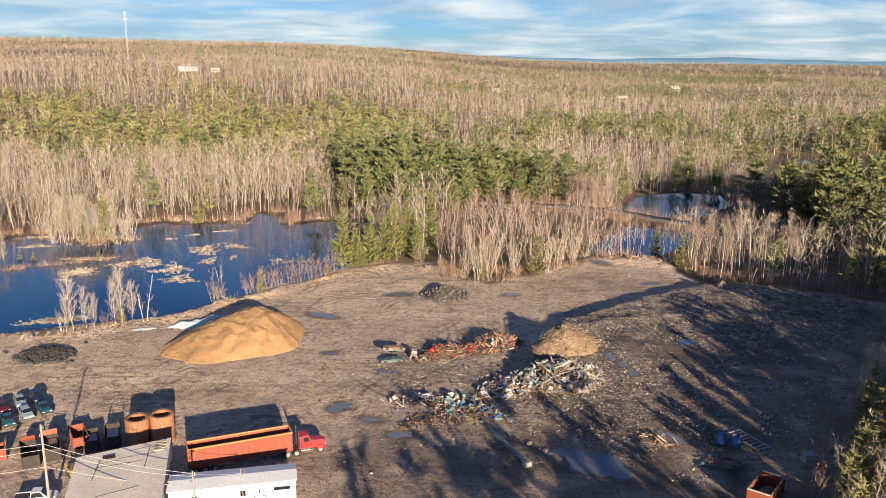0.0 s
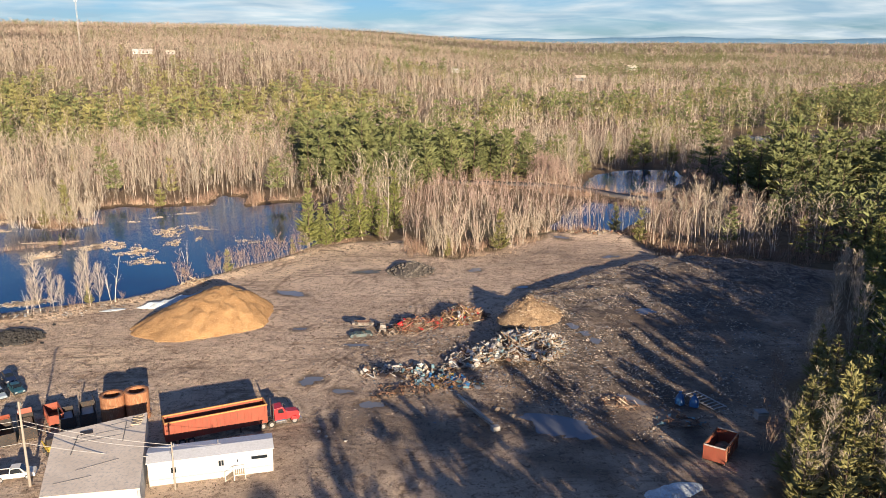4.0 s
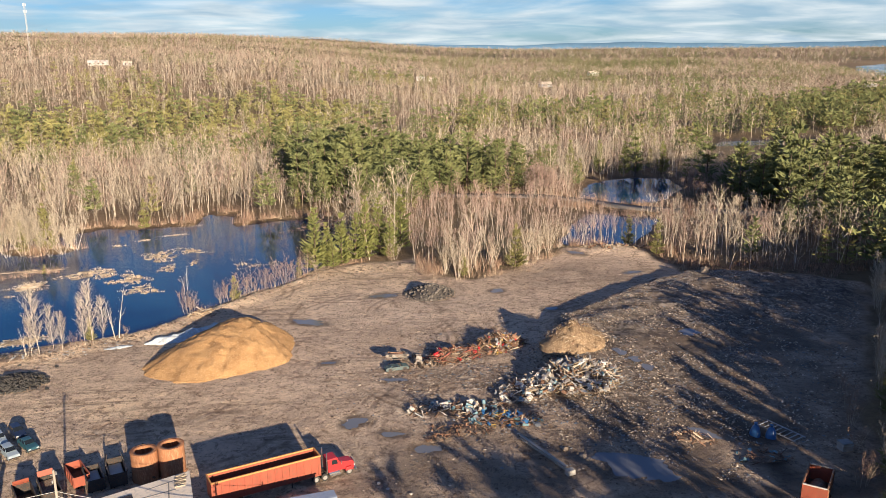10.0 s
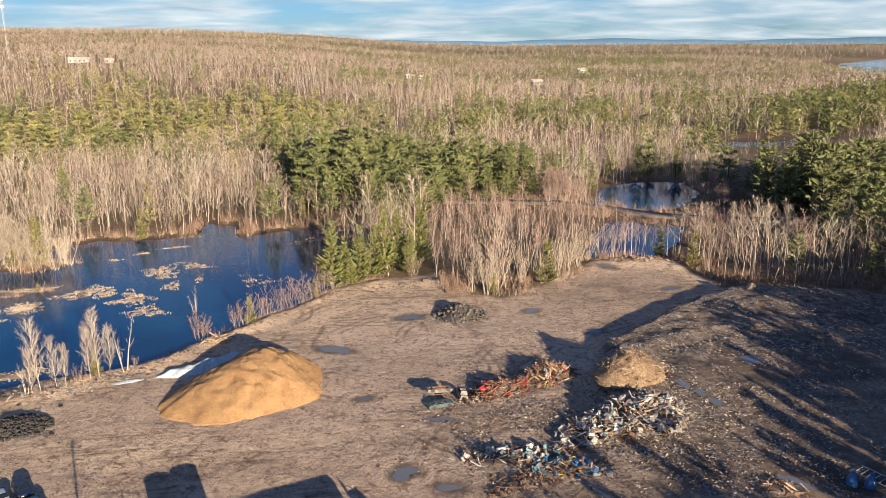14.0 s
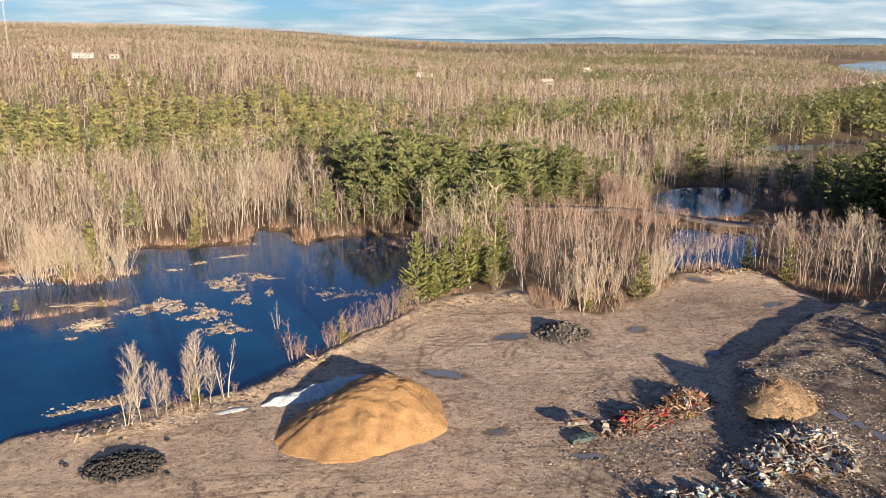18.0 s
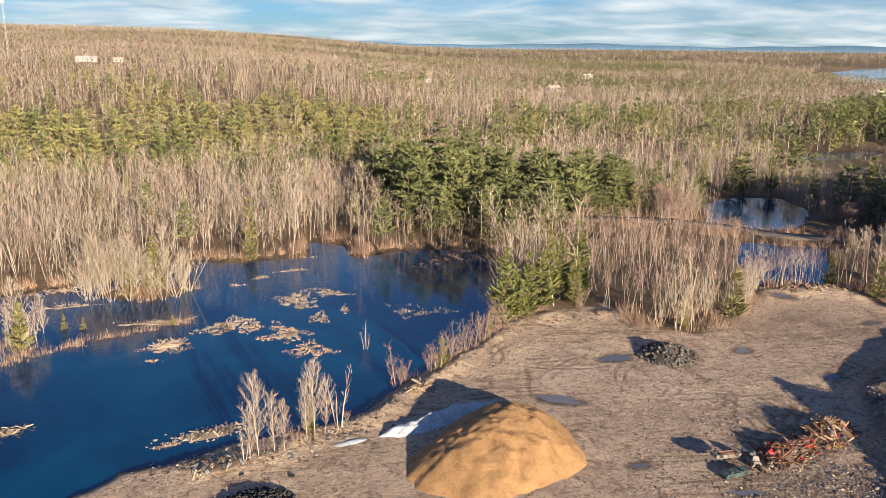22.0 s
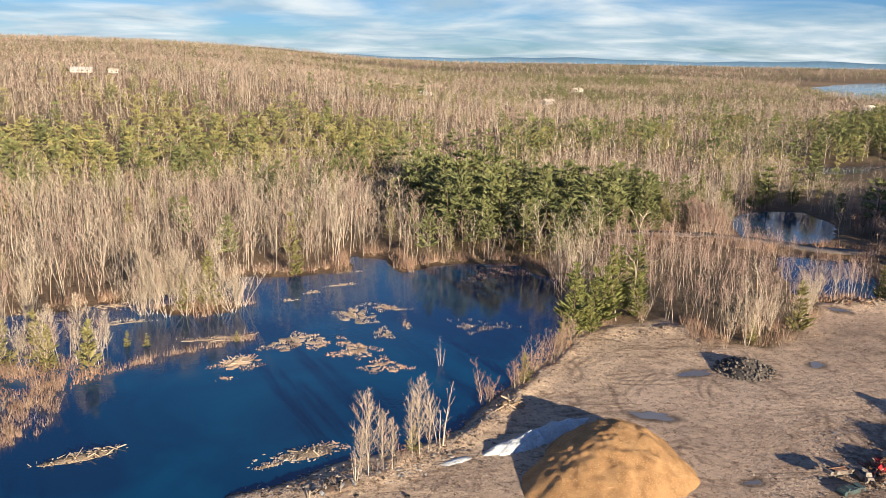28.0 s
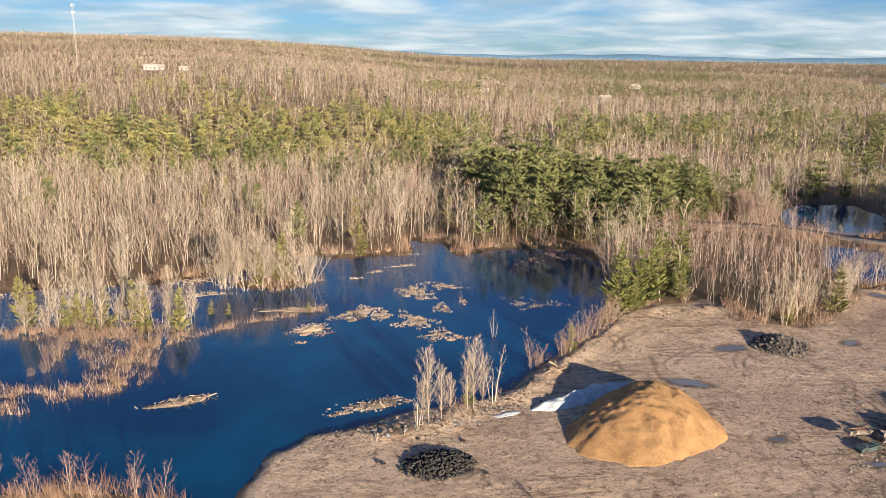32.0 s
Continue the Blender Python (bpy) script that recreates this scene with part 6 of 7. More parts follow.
# crushed rubble strewn over the spoil mound, and litter on the yard
def litter(name, n, place, size, mats, label, category, seed):
    rs = np.random.RandomState(seed)
    x, y = place(rs, n)
    z = height(x, y)
    n = len(x)
    base = np.array([(-1, -0.7, 0), (1, -0.8, 0), (0.1, 1, 0), (0.1, -0.1, 1)], float)
    faces = np.array([(0, 1, 3), (1, 2, 3), (2, 0, 3)])
    s = size[0] + (size[1] - size[0]) * rs.rand(n) ** 4
    sx, sy, sz = s * rs.uniform(0.5, 1.6, n), s * rs.uniform(0.3, 0.9, n), s * rs.uniform(0.25, 0.9, n)
    a = rs.uniform(0, 2 * np.pi, n)
    bx, by = base[None, :, 0] * sx[:, None], base[None, :, 1] * sy[:, None]
    tiltx = rs.uniform(-0.4, 0.4, n)[:, None]
    V = np.stack([bx * np.cos(a)[:, None] - by * np.sin(a)[:, None] + x[:, None], bx * np.sin(a)[:, None] + by * np.cos(a)[:, None] + y[:, None], base[None, :, 2] * sz[:, None] * 0.8 + z[:, None] - 0.03 + tiltx * bx], 2).reshape(-1, 3)
    T = (faces[None] + (np.arange(n) * 4)[:, None, None]).reshape(-1, 3)
    ids = np.repeat(rs.randint(0, len(mats), n), 3)
    tagged(new(name, mesh_from(name, V, T, mats, ids)), label, category, kind="stuff")


FRAG_PALE = material("pale_fragments", (0.68, 0.56, 0.43), (0.46, 0.37, 0.28), 0.9, 2.0, 9.0, island=0.5)
FRAG_DARK = material("brown_fragments", (0.30, 0.205, 0.14), (0.19, 0.13, 0.09), 0.9, 2.0, 9.0, island=0.45)
FRAG_BLUE = material("grey_blue_fragments", (0.26, 0.28, 0.30), (0.2, 0.22, 0.24), 0.8, 2.0, 9.0, island=0.45)


def mound_place(rs, n):
    x, y = rs.uniform(18, 104, n * 3), rs.uniform(104, 197, n * 3)
    d = line_distance(x, y, RIDGE)
    east = inside(x, y, MOUND)
    keep = np.where(east, np.exp(-d / 70), np.exp(-d / 2.0)) > rs.rand(n * 3) * 0.95
    keep &= (signed(x, y, YARD) < -0.5) & (vnoise(x, y, 6, 71) + 0.6 * vnoise(x, y, 2, 72) > -0.35)
    return x[keep][:n], y[keep][:n]


def yard_place(rs, n):
    x, y = rs.uniform(-100, 100, n * 4), rs.uniform(86, 226, n * 4)
    keep = (signed(x, y, YARD) < -0.5) & (vnoise(x, y, 9, 73) + 0.5 * vnoise(x, y, 3, 74) > 0.1)
    return x[keep][:n], y[keep][:n]


def scrap_place(rs, n):
    x, y = rs.normal(10, 12, n * 2), rs.normal(140, 11, n * 2)
    keep = (signed(x, y, YARD) < -0.5) & (vnoise(x, y, 5, 75) > -0.3)
    return x[keep][:n], y[keep][:n]


litter("mound_rubble", 60000, mound_place, (0.07, 0.36), [FRAG_PALE, FRAG_PALE, FRAG_PALE, FRAG_DARK, FRAG_DARK, FRAG_BLUE], "pale crushed rubble and shredded waste strewn over the spoil mound", "rubble", 81)
litter("yard_litter", 26000, yard_place, (0.07, 0.3), [FRAG_DARK] * 6 + [FRAG_PALE], "clods and small litter on the muddy yard", "litter", 82)
def bank_place(rs, n):
    k = rs.rand(n)
    px = np.interp(k, [0, 0.25, 0.45, 0.6, 0.8, 1], [-92, -72, -60, -50, -30, 0])
    py = np.interp(k, [0, 0.25, 0.45, 0.6, 0.8, 1], [162, 165, 173, 184, 207, 219])
    return px + rs.normal(0, 2.2, n), py + rs.normal(0, 2.2, n)


litter("bank_rubble", 6000, bank_place, (0.07, 0.5), [FRAG_DARK, FRAG_DARK, FRAG_PALE, FRAG_PALE], "stones and clods along the pond bank", "rubble", 84)
litter("scrap_litter", 20000, scrap_place, (0.07, 0.42), [FRAG_DARK, FRAG_DARK, FRAG_DARK, FRAG_PALE, FRAG_PALE, FRAG_BLUE], "small scrap and broken wood strewn round the heaps", "litter", 83)


# ---- vehicles ----
def profile_body(points, width, taper=0.0):
    """A side profile of x, z points, drawn out across y; the upper points lean in by taper."""
    bm = bmesh.new()
    zs = [p[1] for p in points]
    lo, hi = min(zs), max(zs)
    rings = []
    for s in (-1, 1):
        rings.append([bm.verts.new((x, s * (width / 2 - taper * (z - lo) / (hi - lo)), z)) for x, z in points])
    n = len(points)
    bm.faces.new(rings[0][::-1]); bm.faces.new(rings[1])
    for k in range(n):
        j = (k + 1) % n
        bm.faces.new((rings[0][k], rings[0][j], rings[1][j], rings[1][k]))
    bmesh.ops.recalc_face_normals(bm, faces=bm.faces)
    bmesh.ops.bevel(bm, geom=list(bm.edges), offset=0.05, segments=2, affect="EDGES", profile=0.6)
    return bm


def wheel(parent, x, y, r=0.32, w=0.2):
    t = part("wheel", tyre_mesh(18, r, w / 2, "wheel"), RUBBER, parent, at=pose(x, y, r, 90, 0, 0))
    part("rim", cyl(r * 0.62, r * 0.62, w * 0.8, (0, 0, -w * 0.4), n=14), RIM, t)
    return t


def pane(parent, quad, name="window"):
    """A slab of dark glass with four corners."""
    bm = bmesh.new()
    q = [Vector(p) for p in quad]
    nrm = (q[1] - q[0]).cross(q[3] - q[0]).normalized() * 0.02
    a = [bm.verts.new(p) for p in q]
    b = [bm.verts.new(p + nrm) for p in q]
    bm.faces.new(b)
    bm.faces.new(a[::-1])
    for k in range(4):
        bm.faces.new((a[k], a[(k + 1) % 4], b[(k + 1) % 4], b[k]))
    return part(name, bm, GLASS, parent)


def car(m, paint, label, kind="sedan", roof=1.42, wheels=True):
    c = thing("parked_car", m, label, "car", "cars in the row")
    tail = 0.98 if kind == "sedan" else 1.0
    part("body", profile_body([(-2.2, 0.3), (-2.22, 0.75), (-2.1, tail), (-1.35, 1.0), (0.85, 0.98), (2.0, 0.82), (2.2, 0.6), (2.18, 0.28)], 1.72, 0.12), paint, c)
    back = -1.45 if kind == "sedan" else -2.0
    part("cabin", profile_body([(back - 0.15, 0.96), (back + 0.35, roof), (0.1, roof), (0.95, 0.96)], 1.5, 0.16), paint, c)
    top = 0.6
    pane(c, [(0.92, -0.66, 1.03), (0.92, 0.66, 1.03), (0.2, 0.58, roof - 0.04), (0.2, -0.58, roof - 0.04)], "windscreen")
    pane(c, [(back - 0.16, 0.66, 1.03), (back - 0.16, -0.66, 1.03), (back + 0.3, -0.58, roof - 0.04), (back + 0.3, 0.58, roof - 0.04)], "rear_window")
    for s in (-1, 1):
        for x0, x1 in ((back + 0.25, -0.55), (-0.45, 0.55)):
            q = [(x0, s * 0.75, 1.03), (x1, s * 0.75, 1.03), (x1 - 0.15, s * 0.63, roof - 0.07), (x0 + 0.1, s * 0.63, roof - 0.07)]
            pane(c, q if s < 0 else q[::-1], "side_window")
        part("headlight", box((0.08, 0.34, 0.14), (2.16, s * 0.58, 0.66), bevel=0.02), LAMP, c)
        part("tail_light", box((0.06, 0.3, 0.16), (-2.19, s * 0.6, 0.78), bevel=0.02), RED, c)
    part("bumper", box((0.14, 1.66, 0.18), (2.2, 0, 0.42), bevel=0.04), DARK_STEEL, c)
    for x in (-1.35, 1.35):
        for y in (-0.78, 0.78):
            wheel(c, x, y)
    return c


NAVY = material("navy_car_paint", (0.02, 0.035, 0.08), (0.02, 0.03, 0.065), 0.35, 0.6, 5.0, spec=0.5)
MAROON = material("maroon_car_paint", (0.13, 0.02, 0.03), (0.1, 0.018, 0.025), 0.35, 0.6, 5.0, spec=0.5)
SILVER = material("silver_car_paint", (0.44, 0.53, 0.57), (0.38, 0.45, 0.5), 0.35, 0.6, 5.0, metal=0.2, spec=0.5)
BLACK = material("black_car_paint", (0.02, 0.02, 0.022), (0.03, 0.02, 0.02), 0.4, 0.6, 5.0, spec=0.5)
for i, (x, y, paint, word, kind) in enumerate(((-69.4, 119.4, BLACK, "black", "sedan"), (-68.0, 121.7, TEAL, "dark teal", "sedan"), (-66.2, 124.0, SILVER, "silver-blue", "wagon"), (-64.3, 126.0, TEAL, "dark teal", "sedan"), (-70.9, 117.2, WHITE_JUNK, "white", "sedan"), (-72.6, 123.8, NAVY, "navy", "sedan"), (-71.2, 126.3, MAROON, "maroon", "sedan"), (-69.4, 128.4, SILVER, "pale blue", "sedan"), (-67.5, 130.4, NAVY, "navy", "wagon"), (-74.2, 121.4, MAROON, "maroon", "sedan"))):
    car(on_ground(x, y, -53 + (i * 37 % 7 - 3)), paint, f"{word} scrap car parked in a row on the mud", kind)

# crushed cars by the red heap
NAVY_WRECK = material("scraped_dark_green_paint", (0.06, 0.12, 0.12), (0.035, 0.06, 0.065), 0.5, 1.2, 4.0, third=(0.16, 0.11, 0.08))
def crushed(m, paint, label, roof, flipped=False):
    """A flattened car body: battered sides, caved roof, empty wheel arches; lying on its roof it shows axles and floor pan."""
    c = thing("crushed_car", m, label, "car wreck", "crushed cars")
    part("body", profile_body([(-2.15, 0.2), (-2.25, 0.62), (-1.9, 0.86), (-0.9, 0.78), (0.4, 0.84), (1.3, 0.8), (2.05, 0.66), (2.2, 0.25)], 1.66, 0.14), paint, c)
    part("cabin", profile_body([(-1.5, 0.8), (-1.05, roof), (-0.4, roof - 0.14), (0.15, roof - 0.02), (0.9, 0.8)], 1.42, 0.2), paint, c)
    part("hood", box((1.15, 1.3, 0.05), (1.5, 0.05, 0.84), (4, 7, 6), bevel=0.02), paint, c)
    part("bumper", box((0.12, 1.5, 0.16), (2.22, 0.1, 0.4), (0, 0, 7), bevel=0.03), DARK_STEEL, c)
    for s in (-1, 1):
        for x in (-1.35, 1.35):
            part("wheel_arch", cyl(0.34, 0.34, 0.08, (x, s * 0.83, 0.36), (s * 90, 0, 0), 12), DARK_STEEL, c)
        q = [(-1.1, s * 0.73, 0.86), (0.5, s * 0.73, 0.86), (0.2, s * 0.62, roof - 0.1), (-0.9, s * 0.62, roof - 0.1)]
        pane(c, q if s < 0 else q[::-1], "side_window")
    pane(c, [(0.9, -0.6, 0.86), (0.9, 0.6, 0.86), (0.25, 0.52, roof - 0.06), (0.25, -0.52, roof - 0.06)], "windscreen")
    if flipped:
        for x in (-1.35, 1.35):
            part("axle", cyl(0.07, 0.07, 1.5, (x, -0.75, 0.14), (-90, 0, 0), 8), DARK_STEEL, c)
        part("exhaust", cyl(0.06, 0.06, 3.2, (-1.7, -0.2, 0.12), (0, 90, 0), 6), RUST, c)
        part("floor_pan", box((3.0, 1.1, 0.06), (0, 0, 0.19), (2, 1, 0), bevel=0.02), RUST, c)
    return c


crushed(on_ground(-8.0, 151.2, 8, 2.05) @ pose(0, 0, 0, 176, 3, 0), WRECK, "pale stripped car shell lying on its roof, floor pan showing", 1.2, True)
crushed(on_ground(-8.3, 147.8, 14, -0.15), NAVY_WRECK, "flattened dark green car wreck beside a puddle", 1.1)
crushed(on_ground(-4.4, 150.8, 96, 0.1) @ pose(0, 0, 0, 12, -8, 0) @ Matrix.Diagonal((0.75, 0.95, 1.25, 1)), WRECK, "crushed white and brown van body among engine parts", 1.25)

# white pickup
pk = thing("pickup_truck", on_ground(-52.3, 98.6, 14), "white pickup truck with an open black bed parked by the pole", "pickup truck")
part("body", profile_body([(-2.6, 0.5), (-2.6, 1.05), (0.6, 1.05), (1.6, 1.05), (2.5, 0.95), (2.6, 0.7), (2.6, 0.4)], 1.85, 0.05), WHITE_PAINT, pk)
part("cab", profile_body([(-0.55, 1.0), (-0.4, 1.78), (0.75, 1.78), (1.5, 1.0)], 1.7, 0.15), WHITE_PAINT, pk)
part("bed", box((1.9, 1.5, 0.06), (-1.6, 0, 1.07), bevel=0.01), DARK_STEEL, pk)
for s in (-1, 1):
    part("bed_side", box((2.0, 0.08, 0.14), (-1.6, s * 0.84, 1.1), bevel=0.02), WHITE_PAINT, pk)
    q = [(-0.4, s * 0.86, 1.1), (1.2, s * 0.86, 1.1), (0.7, s * 0.74, 1.7), (-0.3, s * 0.74, 1.7)]
    pane(pk, q if s < 0 else q[::-1], "side_window")
pane(pk, [(1.48, -0.7, 1.1), (1.48, 0.7, 1.1), (0.82, 0.62, 1.73), (0.82, -0.62, 1.73)], "windscreen")
part("tailgate", box((0.08, 1.6, 0.5), (-2.6, 0, 0.95), bevel=0.02), WHITE_PAINT, pk)
part("bumper", box((0.16, 1.8, 0.2), (2.62, 0, 0.5), bevel=0.03), CHROME, pk)
for x in (-1.65, 1.65):
    for y in (-0.82, 0.82):
        wheel(pk, x, y, 0.38, 0.24)

# long red open-top trailer and red tractor
TR = on_ground(-27.9, 109.7, 22.6)
tr = thing("dump_trailer", TR, "long faded orange-red open-top steel trailer", "trailer")
L, W, Z0, Z1 = 14.8, 2.6, 1.25, 4.0
for s in (-1, 1):
    sd = part("side_panel", box((L, 0.08, Z1 - Z0), (0, s * (W / 2 - 0.04), (Z0 + Z1) / 2), bevel=0.02), ORANGE, tr, "faded orange steel side panel")
    for k in range(15):
        part("side_rib", box((0.09, 0.08, Z1 - Z0 - 0.25), (-L / 2 + 0.35 + k * (L - 0.7) / 14, s * (W / 2 + 0.035), (Z0 + Z1) / 2), bevel=0.015), ORANGE, sd)
    part("top_rail", box((L + 0.1, 0.22, 0.2), (0, s * (W / 2 - 0.02), Z1 + 0.06), bevel=0.03), TAN_EDGE, tr)
    part("bottom_rail", box((L, 0.14, 0.2), (0, s * (W / 2), Z0), bevel=0.02), ORANGE, tr)
part("front_panel", box((0.1, W - 0.16, Z1 - Z0), (L / 2 - 0.05, 0, (Z0 + Z1) / 2), bevel=0.02), ORANGE, tr)
part("tail_gate", box((0.1, W - 0.16, Z1 - Z0 - 0.2), (-L / 2 + 0.05, 0, (Z0 + Z1) / 2), bevel=0.02), ORANGE, tr)
part("front_rail", box((0.2, W, 0.2), (L / 2 - 0.05, 0, Z1 + 0.064), bevel=0.03), TAN_EDGE, tr)
part("rear_rail", box((0.2, W, 0.2), (-L / 2 + 0.05, 0, Z1 + 0.064), bevel=0.03), TAN_EDGE, tr)
part("floor", box((L - 0.2, W - 0.2, 0.12), (0, 0, Z0 + 0.1)), DARK_STEEL, tr)
part("chassis", box((L - 1.0, 0.9, 0.3), (-0.2, 0, 0.98), bevel=0.03), DARK_STEEL, tr)
for x in (-6.4, -5.1, -3.8):
    for y in (-1.0, 1.0):
        wheel(tr, x, y, 0.52, 0.5)
for s in (-1, 1):
    part("landing_leg", box((0.16, 0.16, 0.95), (3.4, s * 0.8, 0.55), bevel=0.02), DARK_STEEL, tr)
    part("mud_flap", box((0.04, 0.6, 0.7), (-7.05, s * 0.95, 0.6)), DARK_STEEL, tr)
tc = thing("truck_tractor", TR, "bright red conventional truck tractor coupled to the trailer", "truck")
part("frame_rail", box((6.6, 0.9, 0.28), (8.9, 0, 0.85), bevel=0.03), DARK_STEEL, tc)
part("cab", profile_body([(8.55, 1.0), (8.5, 2.9), (9.9, 3.0), (10.35, 2.1), (10.4, 1.0)], 2.2, 0.12), RED, tc)
part("hood", profile_body([(10.3, 0.9), (10.3, 2.05), (12.2, 1.85), (12.45, 1.6), (12.45, 0.8)], 1.75, 0.15), RED, tc)
part("grille", box((0.08, 1.1, 0.95), (12.49, 0, 1.3), bevel=0.02), CHROME, tc)
part("bumper", box((0.2, 2.35, 0.34), (12.6, 0, 0.62), bevel=0.04), CHROME, tc)
pane(tc, [(10.3, -0.92, 2.2), (10.3, 0.92, 2.2), (9.98, 0.85, 2.85), (9.98, -0.85, 2.85)], "windscreen")
for s in (-1, 1):
    q = [(9.1, s * 1.08, 2.1), (10.0, s * 1.08, 2.1), (9.8, s * 1.04, 2.75), (9.1, s * 1.04, 2.75)]
    pane(tc, q if s < 0 else q[::-1], "door_window")
    part("fender", profile_body([(11.0, 0.75), (11.2, 1.2), (11.9, 1.2), (12.3, 0.7)], 0.5, 0.05), RED, tc).matrix_basis = pose(0, s * 0.95, 0)
    part("fuel_tank", cyl(0.33, 0.33, 1.5, (8.6, s * 0.95, 0.8), (0, 90, 0), 14), CHROME, tc)
    part("exhaust_pipe", cyl(0.075, 0.075, 3.0, (8.4, s * 0.95, 1.0), n=8), CHROME, tc)
    part("headlight", box((0.1, 0.3, 0.24), (12.42, s * 0.85, 1.25), bevel=0.03), LAMP, tc)
    part("step", box((1.3, 0.4, 0.35), (9.7, s * 1.0, 0.6), bevel=0.03), CHROME, tc)
    part("mirror", box((0.08, 0.2, 0.5), (10.35, s * 1.35, 2.3), bevel=0.02), CHROME, tc)
    wheel(tc, 11.6, s * 1.0, 0.52, 0.34)
    for x in (6.7, 8.0):
        wheel(tc, x, s * 0.95, 0.52, 0.55)
part("fifth_wheel", box((1.0, 0.9, 0.16), (7.0, 0, 1.08), bevel=0.03), DARK_STEEL, tc)

# ---- buildings ----
hm = thing("site_office", on_ground(-33.6, 95.4, 12.4), "long white mobile office with pale metal roof and skirting", "mobile office")
HL, HD, HH = 16.1, 4.3, 3.45
part("wall", box((HL, 0.12, HH - 0.75), (HL / 2, 0.06, 0.75 + (HH - 0.75) / 2)), WHITE_PAINT, hm)
part("wall", box((HL, 0.12, HH - 0.75), (HL / 2, HD - 0.06, 0.75 + (HH - 0.75) / 2)), WHITE_PAINT, hm)
for x in (0.06, HL - 0.06):
    part("end_wall", box((0.12, HD - 0.24, HH - 0.75), (x, HD / 2, 0.75 + (HH - 0.75) / 2)), WHITE_PAINT, hm)
SKIRT = material("grey_skirting", (0.70, 0.67, 0.62), (0.6, 0.56, 0.5), 0.8, 0.6, 5.0)
TRIM_GREY = material("blue_grey_trim", (0.40, 0.42, 0.45), (0.33, 0.35, 0.38), 0.6, 0.7, 5.0)
part("skirting", box((HL - 0.06, HD - 0.1, 0.85), (HL / 2, HD / 2, 0.33)), SKIRT, hm)
part("trim_band", box((HL + 0.02, 0.04, 0.16), (HL / 2, -0.02, 0.86)), TRIM_GREY, hm)
bm = bmesh.new()
rp = [(-0.15, HH - 0.02), (HD / 2, HH + 0.32), (HD + 0.15, HH - 0.02), (HD + 0.15, HH - 0.12), (HD / 2, HH + 0.2), (-0.15, HH - 0.12)]
ra, rb = [bm.verts.new((-0.2, y, z)) for y, z in rp], [bm.verts.new((HL + 0.2, y, z)) for y, z in rp]
bm.faces.new(ra); bm.faces.new(rb[::-1])
for k in range(6):
    bm.faces.new((ra[k], rb[k], rb[(k + 1) % 6], ra[(k + 1) % 6]))
bmesh.ops.recalc_face_normals(bm, faces=bm.faces)
part("roof", bm, ROOF_WHITE, hm, "pale shallow-pitched metal roof")
for k in range(1, 14):
    part("roof_seam", box((0.05, HD / 2 + 0.1, 0.04), (k * HL / 14, HD / 4, HH + 0.165), (9.2, 0, 0)), ROOF_WHITE, hm)
for x, w_, h_, z in ((3.0, 0.28, 0.75, 2.0), (3.36, 0.28, 0.75, 2.0), (9.1, 0.28, 0.75, 2.15), (9.46, 0.28, 0.75, 2.15), (14.3, 2.1, 0.42, 2.35), (11.4, 0.12, 0.35, 2.2)):
    wf = part("window", box((w_ + 0.1, 0.06, h_ + 0.1), (x, -0.02, z), bevel=0.01), TRIM_GREY, hm)
    part("pane", box((w_, 0.05, h_), (x, -0.05, z)), GLASS, wf)
part("vent_pipe", cyl(0.06, 0.06, 0.8, (9.0, 2.4, HH + 0.15), n=8), WHITE_JUNK, hm)
st = thing("entry_steps", on_ground(-33.6, 95.4, 12.4), "white wooden steps and landing against the office", "steps")
part("landing", box((1.6, 1.2, 0.1), (11.6, -0.68, 0.8)), WOOD, st)
for k in range(4):
    part("tread", box((0.28, 1.1, 0.06), (10.65 - k * 0.26, -0.68, 0.65 - k * 0.18)), WOOD, st)
for x, z in ((12.35, 0.0), (10.85, 0.0), (9.75, -0.75)):
    part("post", box((0.09, 0.09, 1.8), (x, -1.24, 0.9 + z), bevel=0.01), WHITE_PAINT, st)
part("handrail", box((1.6, 0.08, 0.08), (11.6, -1.24, 1.78), bevel=0.01), WHITE_PAINT, st)
part("handrail", box((1.35, 0.08, 0.08), (10.3, -1.24, 1.4), (0, -34, 0), bevel=0.01), WHITE_PAINT, st)
for k in range(6):
    part("baluster", box((0.05, 0.05, 0.85), (10.95 + k * 0.26, -1.24, 1.3)), WHITE_PAINT, st)

FOOT = [(-48.0, 102.3), (-37.5, 108.2), (-32.4, 88.0), (-43.4, 86.6)]
gr = thing("garage", pose(0, 0, 0), "low flat-roofed garage with weathered grey tarred roof", "garage")
def slab(pts, z0, z1):
    bm = bmesh.new()
    a, b = [bm.verts.new((x, y, z0)) for x, y in pts], [bm.verts.new((x, y, z1)) for x, y in pts]
    bm.faces.new(a[::-1]); bm.faces.new(b)
    for k in range(len(pts)):
        j = (k + 1) % len(pts)
        bm.faces.new((a[k], a[j], b[j], b[k]))
    bmesh.ops.recalc_face_normals(bm, faces=bm.faces)
    return bm
for k in range(4):
    a, b = Vector(FOOT[k]), Vector(FOOT[(k + 1) % 4])
    d = (b - a)
    mid = (a + b) / 2
    part("wall", box((d.length - 0.3, 0.3, 4.3), (mid.x, mid.y, 2.1), (0, 0, math.degrees(math.atan2(d.y, d.x)))), WHITE_PAINT if k != 1 else TRIM_GREY, gr)
c0 = sum((Vector(p) for p in FOOT), Vector((0, 0))) / 4
rim = [tuple(c0 + (Vector(p) - c0) * 1.035) for p in FOOT]
